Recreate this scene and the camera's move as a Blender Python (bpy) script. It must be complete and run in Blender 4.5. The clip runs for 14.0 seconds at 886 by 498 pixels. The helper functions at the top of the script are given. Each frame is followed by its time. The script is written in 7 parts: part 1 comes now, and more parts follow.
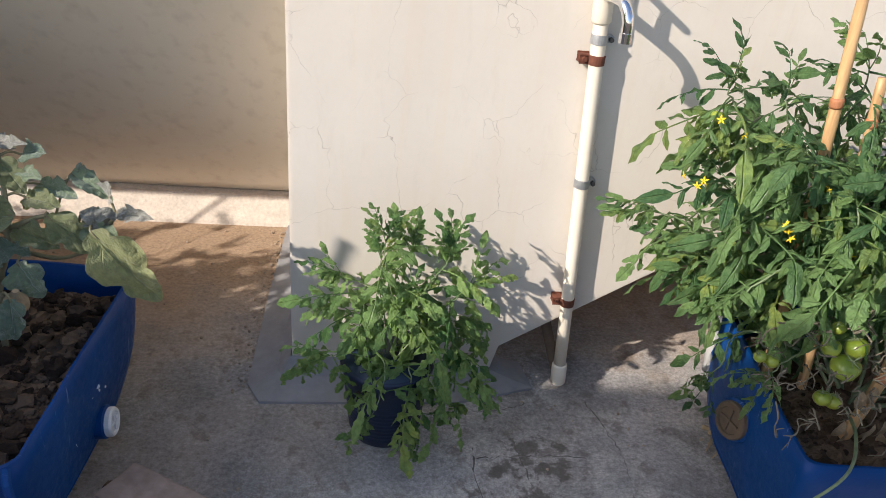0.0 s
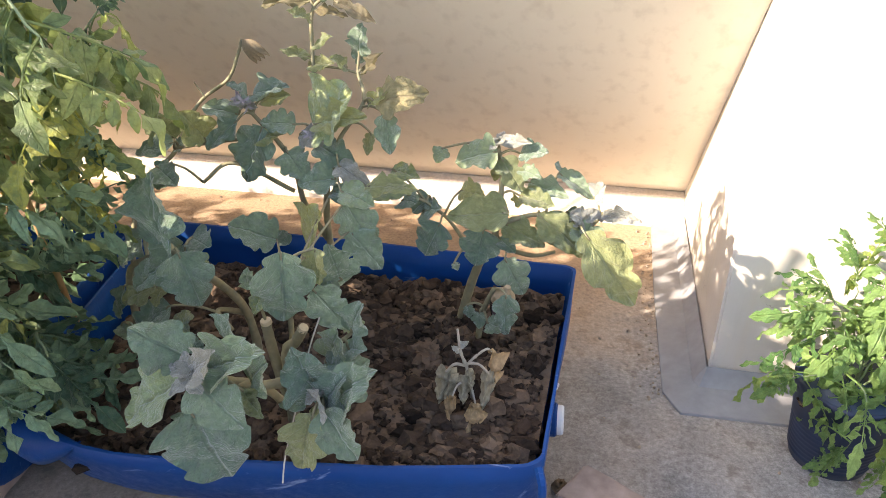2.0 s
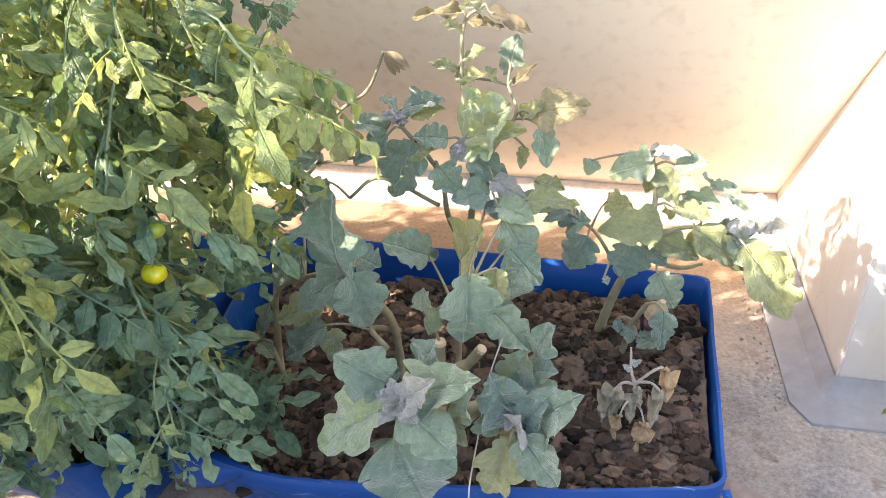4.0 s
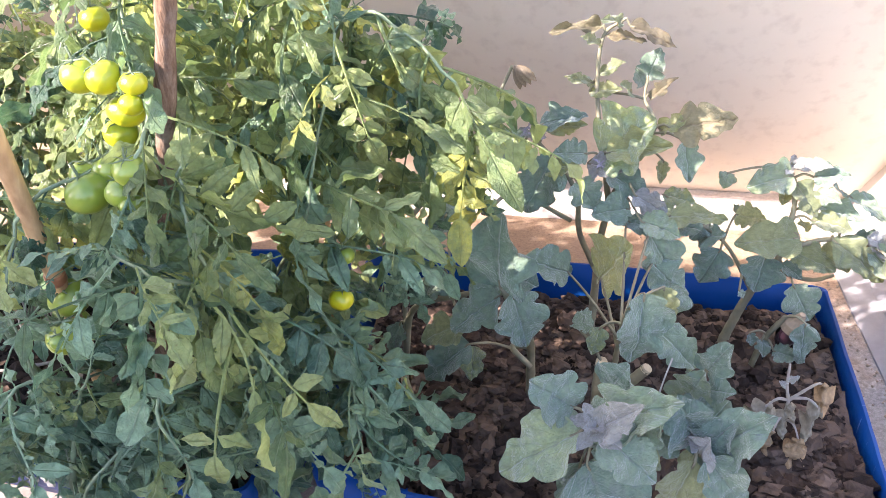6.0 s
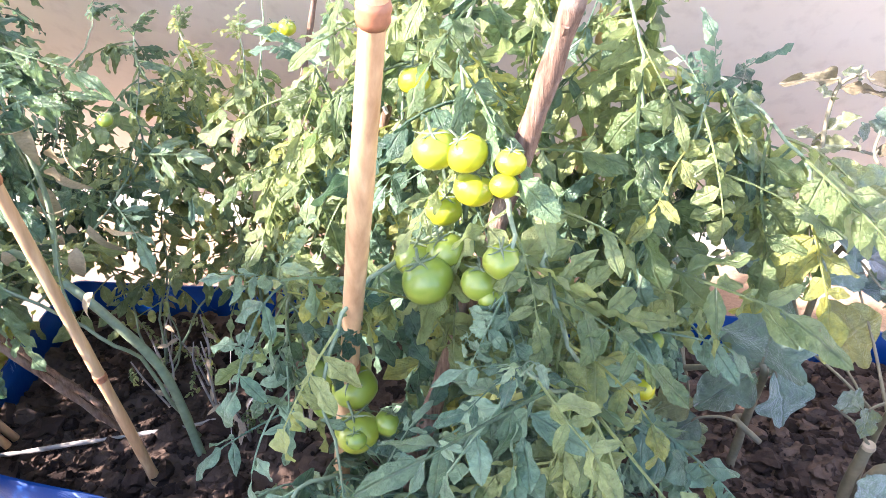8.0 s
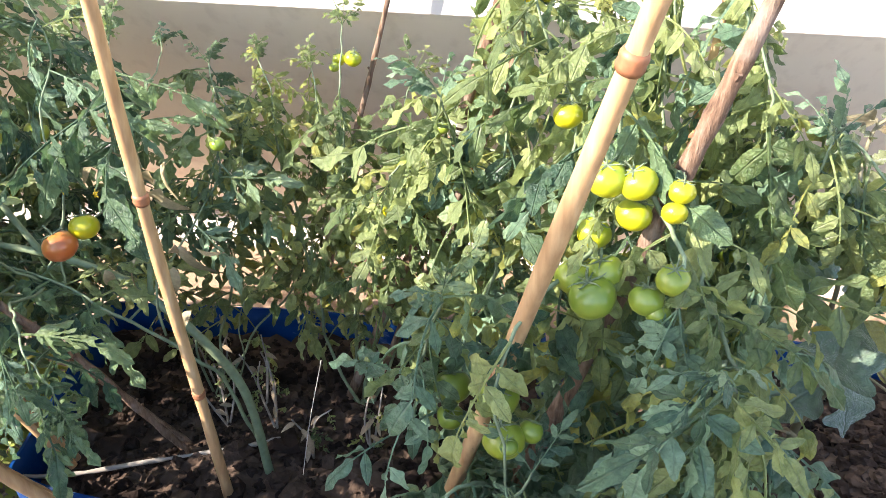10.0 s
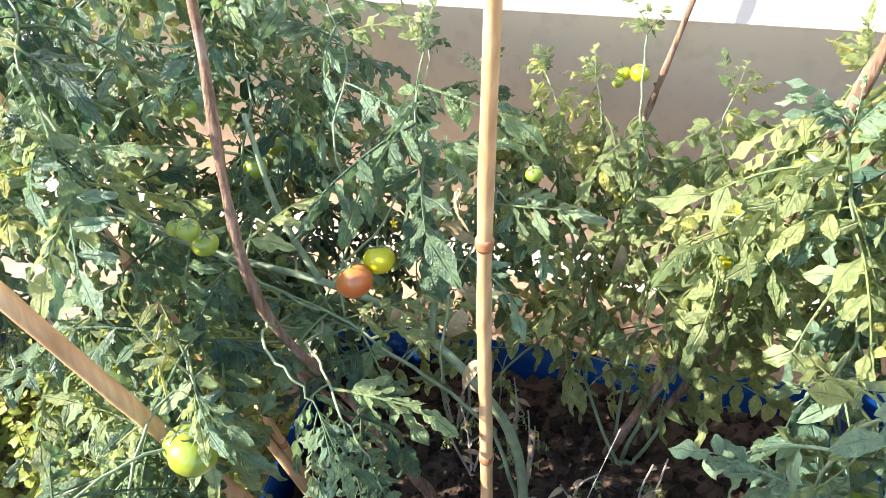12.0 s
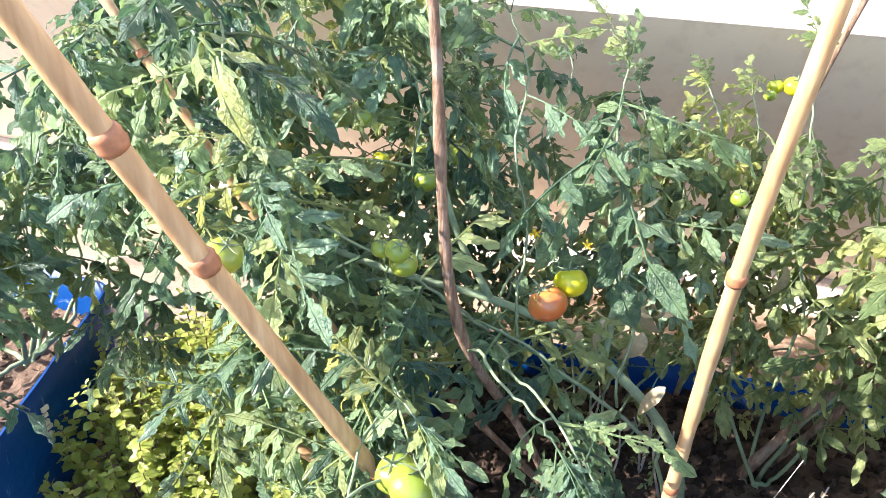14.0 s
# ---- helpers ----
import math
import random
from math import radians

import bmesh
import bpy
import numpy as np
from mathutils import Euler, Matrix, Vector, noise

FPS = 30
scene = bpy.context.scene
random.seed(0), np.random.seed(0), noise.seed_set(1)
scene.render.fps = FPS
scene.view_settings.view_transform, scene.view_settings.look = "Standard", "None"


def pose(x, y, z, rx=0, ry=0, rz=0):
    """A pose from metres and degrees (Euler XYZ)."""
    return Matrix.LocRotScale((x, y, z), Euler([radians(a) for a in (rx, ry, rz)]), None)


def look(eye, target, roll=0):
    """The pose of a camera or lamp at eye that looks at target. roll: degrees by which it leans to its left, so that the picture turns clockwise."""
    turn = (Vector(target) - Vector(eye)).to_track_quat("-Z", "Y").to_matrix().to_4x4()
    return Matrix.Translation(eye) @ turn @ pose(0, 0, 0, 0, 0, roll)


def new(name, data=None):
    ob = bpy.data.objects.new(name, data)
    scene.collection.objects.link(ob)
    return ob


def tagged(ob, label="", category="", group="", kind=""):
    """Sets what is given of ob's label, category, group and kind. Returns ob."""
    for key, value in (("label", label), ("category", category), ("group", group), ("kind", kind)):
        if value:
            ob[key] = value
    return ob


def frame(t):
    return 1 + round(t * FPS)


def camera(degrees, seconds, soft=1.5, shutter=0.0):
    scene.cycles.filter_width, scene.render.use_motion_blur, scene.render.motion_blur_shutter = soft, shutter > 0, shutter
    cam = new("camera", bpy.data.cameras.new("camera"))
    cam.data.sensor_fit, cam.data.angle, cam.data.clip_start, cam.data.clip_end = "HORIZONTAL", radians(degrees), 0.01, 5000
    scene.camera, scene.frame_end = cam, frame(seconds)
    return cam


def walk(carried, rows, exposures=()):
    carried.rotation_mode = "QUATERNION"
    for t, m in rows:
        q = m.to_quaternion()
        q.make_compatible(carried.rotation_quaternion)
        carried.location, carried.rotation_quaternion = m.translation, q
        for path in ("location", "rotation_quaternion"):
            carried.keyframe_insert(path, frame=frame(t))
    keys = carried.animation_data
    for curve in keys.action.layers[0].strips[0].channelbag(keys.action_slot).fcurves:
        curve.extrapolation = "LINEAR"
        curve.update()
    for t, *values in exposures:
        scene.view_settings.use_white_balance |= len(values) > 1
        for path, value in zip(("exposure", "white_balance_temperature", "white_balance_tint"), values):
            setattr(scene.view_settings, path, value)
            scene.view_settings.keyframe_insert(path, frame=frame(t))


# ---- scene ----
# the camera and its walk
cam = camera(62.1, 14.0, soft=0.7)
PATH = [
    (0, (0.202, -1.613, 1.317), (0.396, 0.121, 0.34), 5.5),
    (0.5, (0.128, -1.651, 1.292), (0.291, 0.08, 0.304), 4.7),
    (1, (-0.015, -1.679, 1.293), (-0.111, 0.051, 0.294), 2.0),
    (1.5, (-0.192, -1.631, 1.269), (-0.497, 0.068, 0.259), 0.0),
    (2, (-0.352, -1.576, 1.29), (-0.716, 0.105, 0.269), -0.8),
    (2.5, (-0.48, -1.576, 1.31), (-0.852, 0.096, 0.277), -1.0),
    (3, (-0.573, -1.599, 1.318), (-0.947, 0.073, 0.287), -1.4),
    (3.2, (-0.594, -1.608, 1.318), (-0.97, 0.062, 0.284), -1.5),
    (5.3, (-0.772, -1.557, 1.305), (-1.17, 0.115, 0.281), -2.3),
    (5.5, (-0.818, -1.577, 1.33), (-1.199, 0.089, 0.291), -2.2),
    (6, (-0.906, -1.619, 1.343), (-1.286, 0.053, 0.313), -2.5),
    (6.5, (-1.02, -1.682, 1.367), (-1.403, -0.006, 0.344), -2.7),
    (7, (-1.152, -1.699, 1.383), (-1.526, -0.023, 0.357), -2.2),
    (7.5, (-1.249, -1.637, 1.375), (-1.618, 0.046, 0.358), -1.9),
    (8, (-1.332, -1.572, 1.376), (-1.684, 0.126, 0.379), -1.2),
    (10.3, (-1.588, -1.686, 1.418), (-1.797, 0.071, 0.486), 1.7),
    (10.5, (-1.608, -1.691, 1.426), (-1.821, 0.064, 0.49), 1.7),
    (11, (-1.686, -1.716, 1.412), (-1.918, 0.039, 0.481), 1.5),
    (11.5, (-1.777, -1.631, 1.386), (-2.174, 0.097, 0.461), 0.6),
    (12, (-1.882, -1.548, 1.373), (-2.439, 0.132, 0.441), 0.1),
    (12.5, (-1.957, -1.542, 1.388), (-2.535, 0.127, 0.45), 0.3),
    (13, (-2.016, -1.561, 1.403), (-2.594, 0.103, 0.455), 0.6),
    (13.5, (-2.069, -1.585, 1.399), (-2.649, 0.076, 0.448), 0.8),
    (14, (-2.149, -1.582, 1.394), (-2.707, 0.081, 0.432), 1.4),
]
EXPOSURES = ((0.0, 0.86, 6350, 15), (0.5, 1.18, 6450, 16), (1.0, 1.50, 6700, 17), (1.5, 1.88, 6950, 17), (2.0, 2.3, 7100, 17), (2.5, 2.72, 7150, 17), (3.0, 2.98, 7150, 17), (6.0, 2.80, 6150, 28), (8.0, 3.12, 5900, 31), (10.5, 2.30, 6300, 18), (12.0, 2.60, 6250, 19), (13.0, 2.62, 6100, 19), (14.0, 2.60, 6000, 19))
walk(cam, [(t, look(eye, target, roll)) for t, eye, target, roll in PATH], EXPOSURES)
SUN, SKY = 3.45, 0.120

# world, sun
K, EL = 1.62, 1.13                       # sun rays run along (K, 1, -EL)
world = bpy.data.worlds.new("sky")
scene.world = world
world.use_nodes = True
wn = world.node_tree
sky = wn.nodes.new("ShaderNodeTexSky")
sky.sky_type, sky.sun_disc = "NISHITA", False
sky.sun_elevation = math.atan2(EL, math.hypot(K, 1))
sky.sun_rotation = math.atan2(-K, -1)
wn.links.new(sky.outputs[0], wn.nodes["Background"].inputs[0])
wn.nodes["Background"].inputs[1].default_value = SKY
sun = new("sun", bpy.data.lights.new("sun", "SUN"))
sun.data.energy, sun.data.angle, sun.data.color = SUN, radians(0.55), (1.0, 0.91, 0.78)
sun.matrix_world = look((0, 0, 0), (K, 1, -EL))

# ---- materials ----
def mat(name):
    m = bpy.data.materials.new(name)
    m.use_nodes = True
    m.node_tree.nodes.clear()
    return m, Nodes(m.node_tree)


class Nodes:
    """A thin wrapper: n("Type", input=value or socket, ...) gives the node."""

    def __init__(self, tree):
        self.tree = tree

    def __call__(self, kind, *links, **props):
        node = self.tree.nodes.new("ShaderNode" + kind)
        if "operation" in props:
            node.operation = props["operation"]
        if "data_type" in props:
            node.data_type = props["data_type"]
        if "blend_type" in props:
            node.blend_type = props["blend_type"]
        if "feature" in props:
            node.feature = props["feature"]
        for key, value in links:
            if isinstance(value, bpy.types.NodeSocket):
                self.tree.links.new(value, node.inputs[key])
            else:
                node.inputs[key].default_value = value
        return node

    def math(self, op, a, b=0.0):
        return self("Math", (0, a), (1, b), operation=op).outputs[0]

    def noise(self, vec, scale, detail=4.0, rough=0.55):
        return self("TexNoise", ("Vector", vec), ("Scale", scale), ("Detail", detail), ("Roughness", rough)).outputs["Fac"]

    def ramp(self, fac, *stops):
        node = self("ValToRGB", ("Fac", fac))
        e = node.color_ramp.elements
        while len(e) < len(stops):
            e.new(0.5)
        for el, (p, c) in zip(e, stops):
            el.position, el.color = p, (*c, 1) if len(c) == 3 else c
        return node.outputs["Color"]

    def mix(self, fac, a, b, blend="MIX"):
        node = self("Mix", ("Factor", fac), data_type="RGBA", blend_type=blend)
        for i, v in ((6, a), (7, b)):
            if isinstance(v, bpy.types.NodeSocket):
                self.tree.links.new(v, node.inputs[i])
            else:
                node.inputs[i].default_value = (*v, 1)
        return node.outputs[2]

    def bump(self, height, strength, distance=0.01, normal=None):
        links = [("Height", height), ("Strength", strength), ("Distance", distance)]
        if normal is not None:
            links.append(("Normal", normal))
        return self("Bump", *links).outputs[0]

    def out(self, shader):
        self("OutputMaterial", ("Surface", shader))

    def obj(self):
        return self("TexCoord").outputs["Object"]

    def pos(self):
        return self("NewGeometry").outputs["Position"]

    def rand(self):
        return self("ObjectInfo").outputs["Random"]


G3 = lambda v: (v, v, v)


def plain(name, color, rough=0.5, metal=0.0, var=0.25, scale=40, bump=0.15):
    m, n = mat(name)
    p = n.obj()
    a = n.noise(p, scale)
    b = n.noise(p, scale / 7, 3)
    f = n.math("ADD", n.math("MULTIPLY", a, 0.5), n.math("MULTIPLY", b, 0.5))
    dark = tuple(c * (1 - var) for c in color)
    lite = tuple(min(1, c * (1 + var)) for c in color)
    col = n.ramp(f, (0.3, dark), (0.7, lite))
    r = n.ramp(b, (0.3, G3(max(0, rough - 0.12))), (0.7, G3(min(1, rough + 0.12))))
    n.out(n("BsdfPrincipled", ("Base Color", col), ("Roughness", r), ("Metallic", metal), ("Normal", n.bump(a, bump, 0.003))).outputs[0])
    return m


def plaster(name, base, stain, warm, cracks=True):
    """Painted wall plaster: blotches, rain streaks, scuffs, hairline cracks."""
    m, n = mat(name)
    p = n.pos()
    blotch = n.noise(p, 2.2, 5)
    fine = n.noise(p, 60, 6)
    sx = n("SeparateXYZ", ("Vector", p))
    streak_v = n("CombineXYZ", ("X", n.math("MULTIPLY", sx.outputs[0], 24)), ("Y", n.math("MULTIPLY", sx.outputs[1], 24)), ("Z", n.math("MULTIPLY", sx.outputs[2], 1.3)))
    streak = n.noise(streak_v.outputs[0], 1.0, 4)
    col = n.mix(n.ramp(blotch, (0.35, G3(0)), (0.7, G3(0.8))), base, stain)
    col = n.mix(n.ramp(streak, (0.52, G3(0)), (0.78, G3(0.45))), col, warm)
    col = n.mix(n.ramp(fine, (0.35, G3(0.12)), (0.5, G3(0))), col, stain)
    height = n.math("MULTIPLY", fine, 0.25)
    if cracks:
        warp = n("VectorMath", (0, p), (1, n("VectorMath", (0, n("TexNoise", ("Vector", p), ("Scale", 7.0), ("Detail", 4.0)).outputs["Color"]), (1, (0.14, 0.14, 0.14)), operation="MULTIPLY").outputs[0]), operation="ADD").outputs[0]
        cells = n("TexVoronoi", ("Vector", warp), ("Scale", 5.5), feature="DISTANCE_TO_EDGE").outputs["Distance"]
        line = n.ramp(cells, (0.0, G3(1)), (0.002, G3(0.6)), (0.0042, G3(0)))
        gate = n.ramp(n.noise(p, 5.1, 3), (0.47, G3(0)), (0.60, G3(1)))
        crack = n.math("MULTIPLY", line, gate)
        col = n.mix(n.math("MULTIPLY", crack, 0.62), col, (0.25, 0.21, 0.165))
        height = n.math("SUBTRACT", height, n.math("MULTIPLY", crack, 0.25))
        scuff_v = n("Mapping", ("Vector", p), ("Rotation", (0.2, 0.6, 0.3)), ("Scale", (9, 9, 2.2)))
        scuff = n.ramp(n.noise(scuff_v.outputs[0], 3.0, 8, 0.75), (0.55, G3(0)), (0.68, G3(0.22)))
        col = n.mix(scuff, col, (0.50, 0.45, 0.385))
        chips = n.ramp(n.noise(p, 38, 3), (0.7, G3(0)), (0.73, G3(1)))
        chips = n.math("MULTIPLY", chips, n.ramp(n.noise(p, 4.0, 2), (0.55, G3(0)), (0.65, G3(0.6))))
        col = n.mix(chips, col, (0.55, 0.5, 0.43))
        height = n.math("SUBTRACT", height, n.math("MULTIPLY", chips, 0.4))
    n.out(n("BsdfPrincipled", ("Base Color", col), ("Roughness", 0.78), ("Specular IOR Level", 0.25), ("Normal", n.bump(height, 0.5, 0.004))).outputs[0])
    return m


def cement():
    """Trowelled cement floor: grey with brown dirt drifts, damp marks, pits, sand near the wall."""
    m, n = mat("cement_floor")
    p = n.pos()
    big = n.noise(p, 1.6, 5)
    st = n("Mapping", ("Vector", p), ("Rotation", (0, 0, 0.5)), ("Scale", (2.5, 11, 1)))
    mid = n.math("ADD", n.math("MULTIPLY", n.noise(p, 5.5, 8, 0.72), 0.6), n.math("MULTIPLY", n.noise(st.outputs[0], 1.0, 6, 0.7), 0.4))
    fine = n.noise(p, 90, 5, 0.7)
    col = n.ramp(mid, (0.30, (0.21, 0.205, 0.20)), (0.5, (0.36, 0.345, 0.325)), (0.70, (0.52, 0.49, 0.45)))
    grain = n.noise(p, 260, 4, 0.75)
    col = n.mix(0.8, col, n.ramp(fine, (0.36, G3(0.62)), (0.64, G3(1.32))), "MULTIPLY")
    col = n.mix(0.6, col, n.ramp(grain, (0.35, G3(0.6)), (0.65, G3(1.35))), "MULTIPLY")
    drift = n.math("SUBTRACT", big, n.math("MULTIPLY", n("SeparateXYZ", ("Vector", p)).outputs[0], 0.35))
    col = n.mix(n.ramp(drift, (0.50, G3(0)), (0.72, G3(0.7))), col, n.mix(fine, (0.17, 0.13, 0.095), (0.33, 0.25, 0.185)))
    col = n.mix(0.85, col, n.ramp(n.noise(p, 3.1, 7, 0.7), (0.34, G3(0.55)), (0.62, G3(1.25))), "MULTIPLY")
    blot = n.ramp(n.noise(p, 13, 6, 0.7), (0.55, G3(0)), (0.63, G3(0.55)))
    col = n.mix(blot, col, (0.13, 0.105, 0.085))
    damp = n.ramp(n.noise(p, 5.3, 7, 0.65), (0.57, G3(0)), (0.64, G3(0.6)))
    col = n.mix(damp, col, (0.075, 0.066, 0.058))
    near = n("VectorMath", (0, p), (1, (0.60, -0.37, 0.0)), operation="DISTANCE").outputs["Value"]
    wet = n.math("MULTIPLY", n.ramp(near, (0.06, G3(1)), (0.26, G3(0.6))), n.noise(p, 14, 6, 0.65))
    wet = n.ramp(wet, (0.46, G3(0)), (0.52, G3(0.8)))
    col = n.mix(wet, col, (0.085, 0.072, 0.06))
    damp = n.math("MAXIMUM", damp, wet)
    speck = n("TexVoronoi", ("Vector", p), ("Scale", 75.0)).outputs["Distance"]
    col = n.mix(n.ramp(speck, (0.0, G3(0.6)), (0.14, G3(0))), col, (0.46, 0.40, 0.32))
    sy = n("SeparateXYZ", ("Vector", p)).outputs[1]
    edge = n.math("ADD", sy, n.math("MULTIPLY", n.math("SUBTRACT", mid, 0.5), 1.3))
    sand = n.ramp(edge, (0.02, G3(0)), (0.55, G3(0.85)))
    col = n.mix(sand, col, n.ramp(n.math("ADD", n.math("MULTIPLY", fine, 0.6), n.math("MULTIPLY", grain, 0.4)), (0.35, (0.23, 0.15, 0.09)), (0.65, (0.50, 0.35, 0.215))))
    crumbs = n.ramp(n.noise(p, 30, 4, 0.7), (0.58, G3(0)), (0.66, G3(0.6)))
    col = n.mix(n.math("MULTIPLY", crumbs, sand), col, (0.16, 0.10, 0.06))
    h = n.math("ADD", n.math("MULTIPLY", fine, 0.5), n.math("MULTIPLY", mid, 0.5))
    n.out(n("BsdfPrincipled", ("Base Color", col), ("Roughness", n.ramp(damp, (0, G3(0.85)), (1, G3(0.5)))), ("Normal", n.bump(h, 0.6, 0.006))).outputs[0])
    return m


def leaf_mat(name, dark, light, vein, sick, purple=0.0, trans=0.35, veins=7.0, rough=0.37, sheen=0.0):
    """A leaf: hue by leaf, pale midrib and side veins, blotches, yellowed and browned spots, light coming through."""
    m, n = mat(name)
    uv = n("UVMap").outputs[0]
    s = n("SeparateXYZ", ("Vector", uv))
    u, v = n.math("ABSOLUTE", n.math("SUBTRACT", s.outputs[0], 0.5)), s.outputs[1]
    r = n.rand()
    p = n.obj()
    blot = n.noise(p, 9.0, 5)
    col = n.mix(n.ramp(n.math("ADD", n.math("MULTIPLY", r, 0.6), n.math("MULTIPLY", blot, 0.5)), (0.25, G3(0)), (0.85, G3(1))), dark, light)
    side = n.math("FRACT", n.math("MULTIPLY", n.math("SUBTRACT", v, n.math("MULTIPLY", u, 0.9)), veins))
    side = n.math("ABSOLUTE", n.math("SUBTRACT", side, 0.5))
    vv = n.math("MULTIPLY", n.ramp(side, (0.0, G3(1)), (0.03, G3(0.6)), (0.07, G3(0))), n.noise(p, 14, 2))
    mid = n.ramp(u, (0.0, G3(1)), (0.018, G3(0.8)), (0.035, G3(0)))
    lines = n.math("MAXIMUM", mid, n.math("MULTIPLY", vv, 0.4))
    col = n.mix(n.math("MULTIPLY", lines, 0.22), col, vein)
    old = n.ramp(n.math("FRACT", n.math("MULTIPLY", r, 7.31)), (0.78, G3(0)), (0.97, G3(1)))
    ill = n.math("MULTIPLY", n.ramp(n.noise(p, 4.0, 6, 0.7), (0.34, G3(0)), (0.74, G3(1))), old)
    col = n.mix(n.math("MULTIPLY", ill, 0.85), col, sick)
    col = n.mix(0.5, col, n.ramp(n.noise(p, 11, 5, 0.65), (0.32, G3(0.6)), (0.68, G3(1.35))), "MULTIPLY")
    spots = n.ramp(n.noise(p, 17, 4), (0.70, G3(0)), (0.78, G3(0.5)))
    col = n.mix(spots, col, (0.17, 0.12, 0.05))
    if purple:
        core = n.ramp(n.noise(p, 7, 2), (0.5, G3(0)), (0.7, G3(purple)))
        col = n.mix(core, col, (0.22, 0.19, 0.25))
    h = n.math("ADD", n.math("MULTIPLY", lines, -0.6), n.math("MULTIPLY", n.noise(p, 30, 4), 0.5))
    bsdf = n("BsdfPrincipled", ("Base Color", col), ("Roughness", rough), ("Specular IOR Level", 0.5), ("Sheen Weight", sheen), ("Sheen Roughness", 0.4), ("Normal", n.bump(h, 0.7, 0.02)))
    lit = n.mix(0.5, col, (0.45, 0.52, 0.12), "MULTIPLY")
    lit = n.mix(0.6, lit, col, "ADD")
    tr = n("BsdfTranslucent", ("Color", lit))
    n.out(n("MixShader", (0, trans), (1, bsdf.outputs[0]), (2, tr.outputs[0])).outputs[0])
    return m


def soil(name, k=1.0):
    """Garden soil; k: how pale its crumbs are, lowered to put leaf shade into them."""
    m, n = mat(name)
    p = n.obj()
    isl = n("NewGeometry").outputs["Random Per Island"]
    a, b = n.noise(p, 28, 6, 0.7), n.noise(p, 6, 4)
    f = n.math("ADD", n.math("MULTIPLY", a, 0.55), n.math("MULTIPLY", isl, 0.45))
    col = n.ramp(f, (0.25, (0.012, 0.008, 0.006)), (0.52, (0.052 * k, 0.036 * k, 0.026 * k)), (0.82, (0.195 * k, 0.135 * k, 0.092 * k)))
    col = n.mix(n.ramp(b, (0.45, G3(0)), (0.7, G3(0.5))), col, (0.10 * k, 0.065 * k, 0.045 * k))
    n.out(n("BsdfPrincipled", ("Base Color", col), ("Roughness", 0.95), ("Specular IOR Level", 0.15), ("Normal", n.bump(a, 0.9, 0.012))).outputs[0])
    return m


def drum_blue():
    """Blue polythene drum: scuffs, pale scratches, dust on it."""
    m, n = mat("drum_plastic")
    p = n.obj()
    a, b = n.noise(p, 3, 4), n.noise(p, 55, 5, 0.7)
    st = n("Mapping", ("Vector", p), ("Rotation", (0.3, 0.5, 0.6)), ("Scale", (3, 60, 9)))
    scr = n.ramp(n.noise(st.outputs[0], 1.0, 5, 0.7), (0.63, G3(0)), (0.70, G3(0.8)))
    col = n.ramp(a, (0.3, (0.0003, 0.032, 0.140)), (0.7, (0.0006, 0.054, 0.225)))
    col = n.mix(n.math("MULTIPLY", scr, 0.6), col, (0.32, 0.42, 0.62))
    dust = n.math("MULTIPLY", n.ramp(b, (0.5, G3(0)), (0.8, G3(0.25))), n.ramp(a, (0.45, G3(0.02)), (0.7, G3(0.25))))
    col = n.mix(dust, col, (0.19, 0.17, 0.15))
    n.out(n("BsdfPrincipled", ("Base Color", col), ("Roughness", n.ramp(b, (0.3, G3(0.36)), (0.7, G3(0.58)))), ("Specular IOR Level", 0.22), ("Normal", n.bump(n.math("ADD", a, n.math("MULTIPLY", b, 0.15)), 0.25, 0.02))).outputs[0])
    return m


def bamboo():
    m, n = mat("dry_bamboo")
    p = n.obj()
    s = n("Mapping", ("Vector", p), ("Scale", (40, 40, 3)))
    a = n.noise(s.outputs[0], 2, 5)
    b = n.noise(p, 5, 4)
    col = n.ramp(a, (0.3, (0.36, 0.20, 0.085)), (0.6, (0.56, 0.36, 0.17)), (0.8, (0.68, 0.50, 0.28)))
    col = n.mix(n.ramp(b, (0.5, G3(0)), (0.75, G3(0.55))), col, (0.36, 0.20, 0.09))
    n.out(n("BsdfPrincipled", ("Base Color", col), ("Roughness", 0.5), ("Normal", n.bump(a, 0.3, 0.004))).outputs[0])
    return m


def bark():
    """Dry branch bark: lengthwise ridges, knots, pale scuffs."""
    m, n = mat("twig_bark")
    p = n.obj()
    s = n("Mapping", ("Vector", p), ("Scale", (70, 70, 9)))
    a = n.noise(s.outputs[0], 1.6, 6, 0.7)
    b = n.noise(p, 16, 5, 0.65)
    col = n.ramp(a, (0.32, (0.065, 0.038, 0.024)), (0.5, (0.19, 0.118, 0.072)), (0.7, (0.34, 0.235, 0.16)))
    col = n.mix(n.ramp(b, (0.5, G3(0)), (0.66, G3(0.7))), col, (0.30, 0.235, 0.18))
    h = n.math("ADD", n.math("MULTIPLY", a, 0.7), n.math("MULTIPLY", b, 0.6))
    n.out(n("BsdfPrincipled", ("Base Color", col), ("Roughness", 0.85), ("Specular IOR Level", 0.25), ("Normal", n.bump(h, 1.0, 0.008))).outputs[0])
    return m


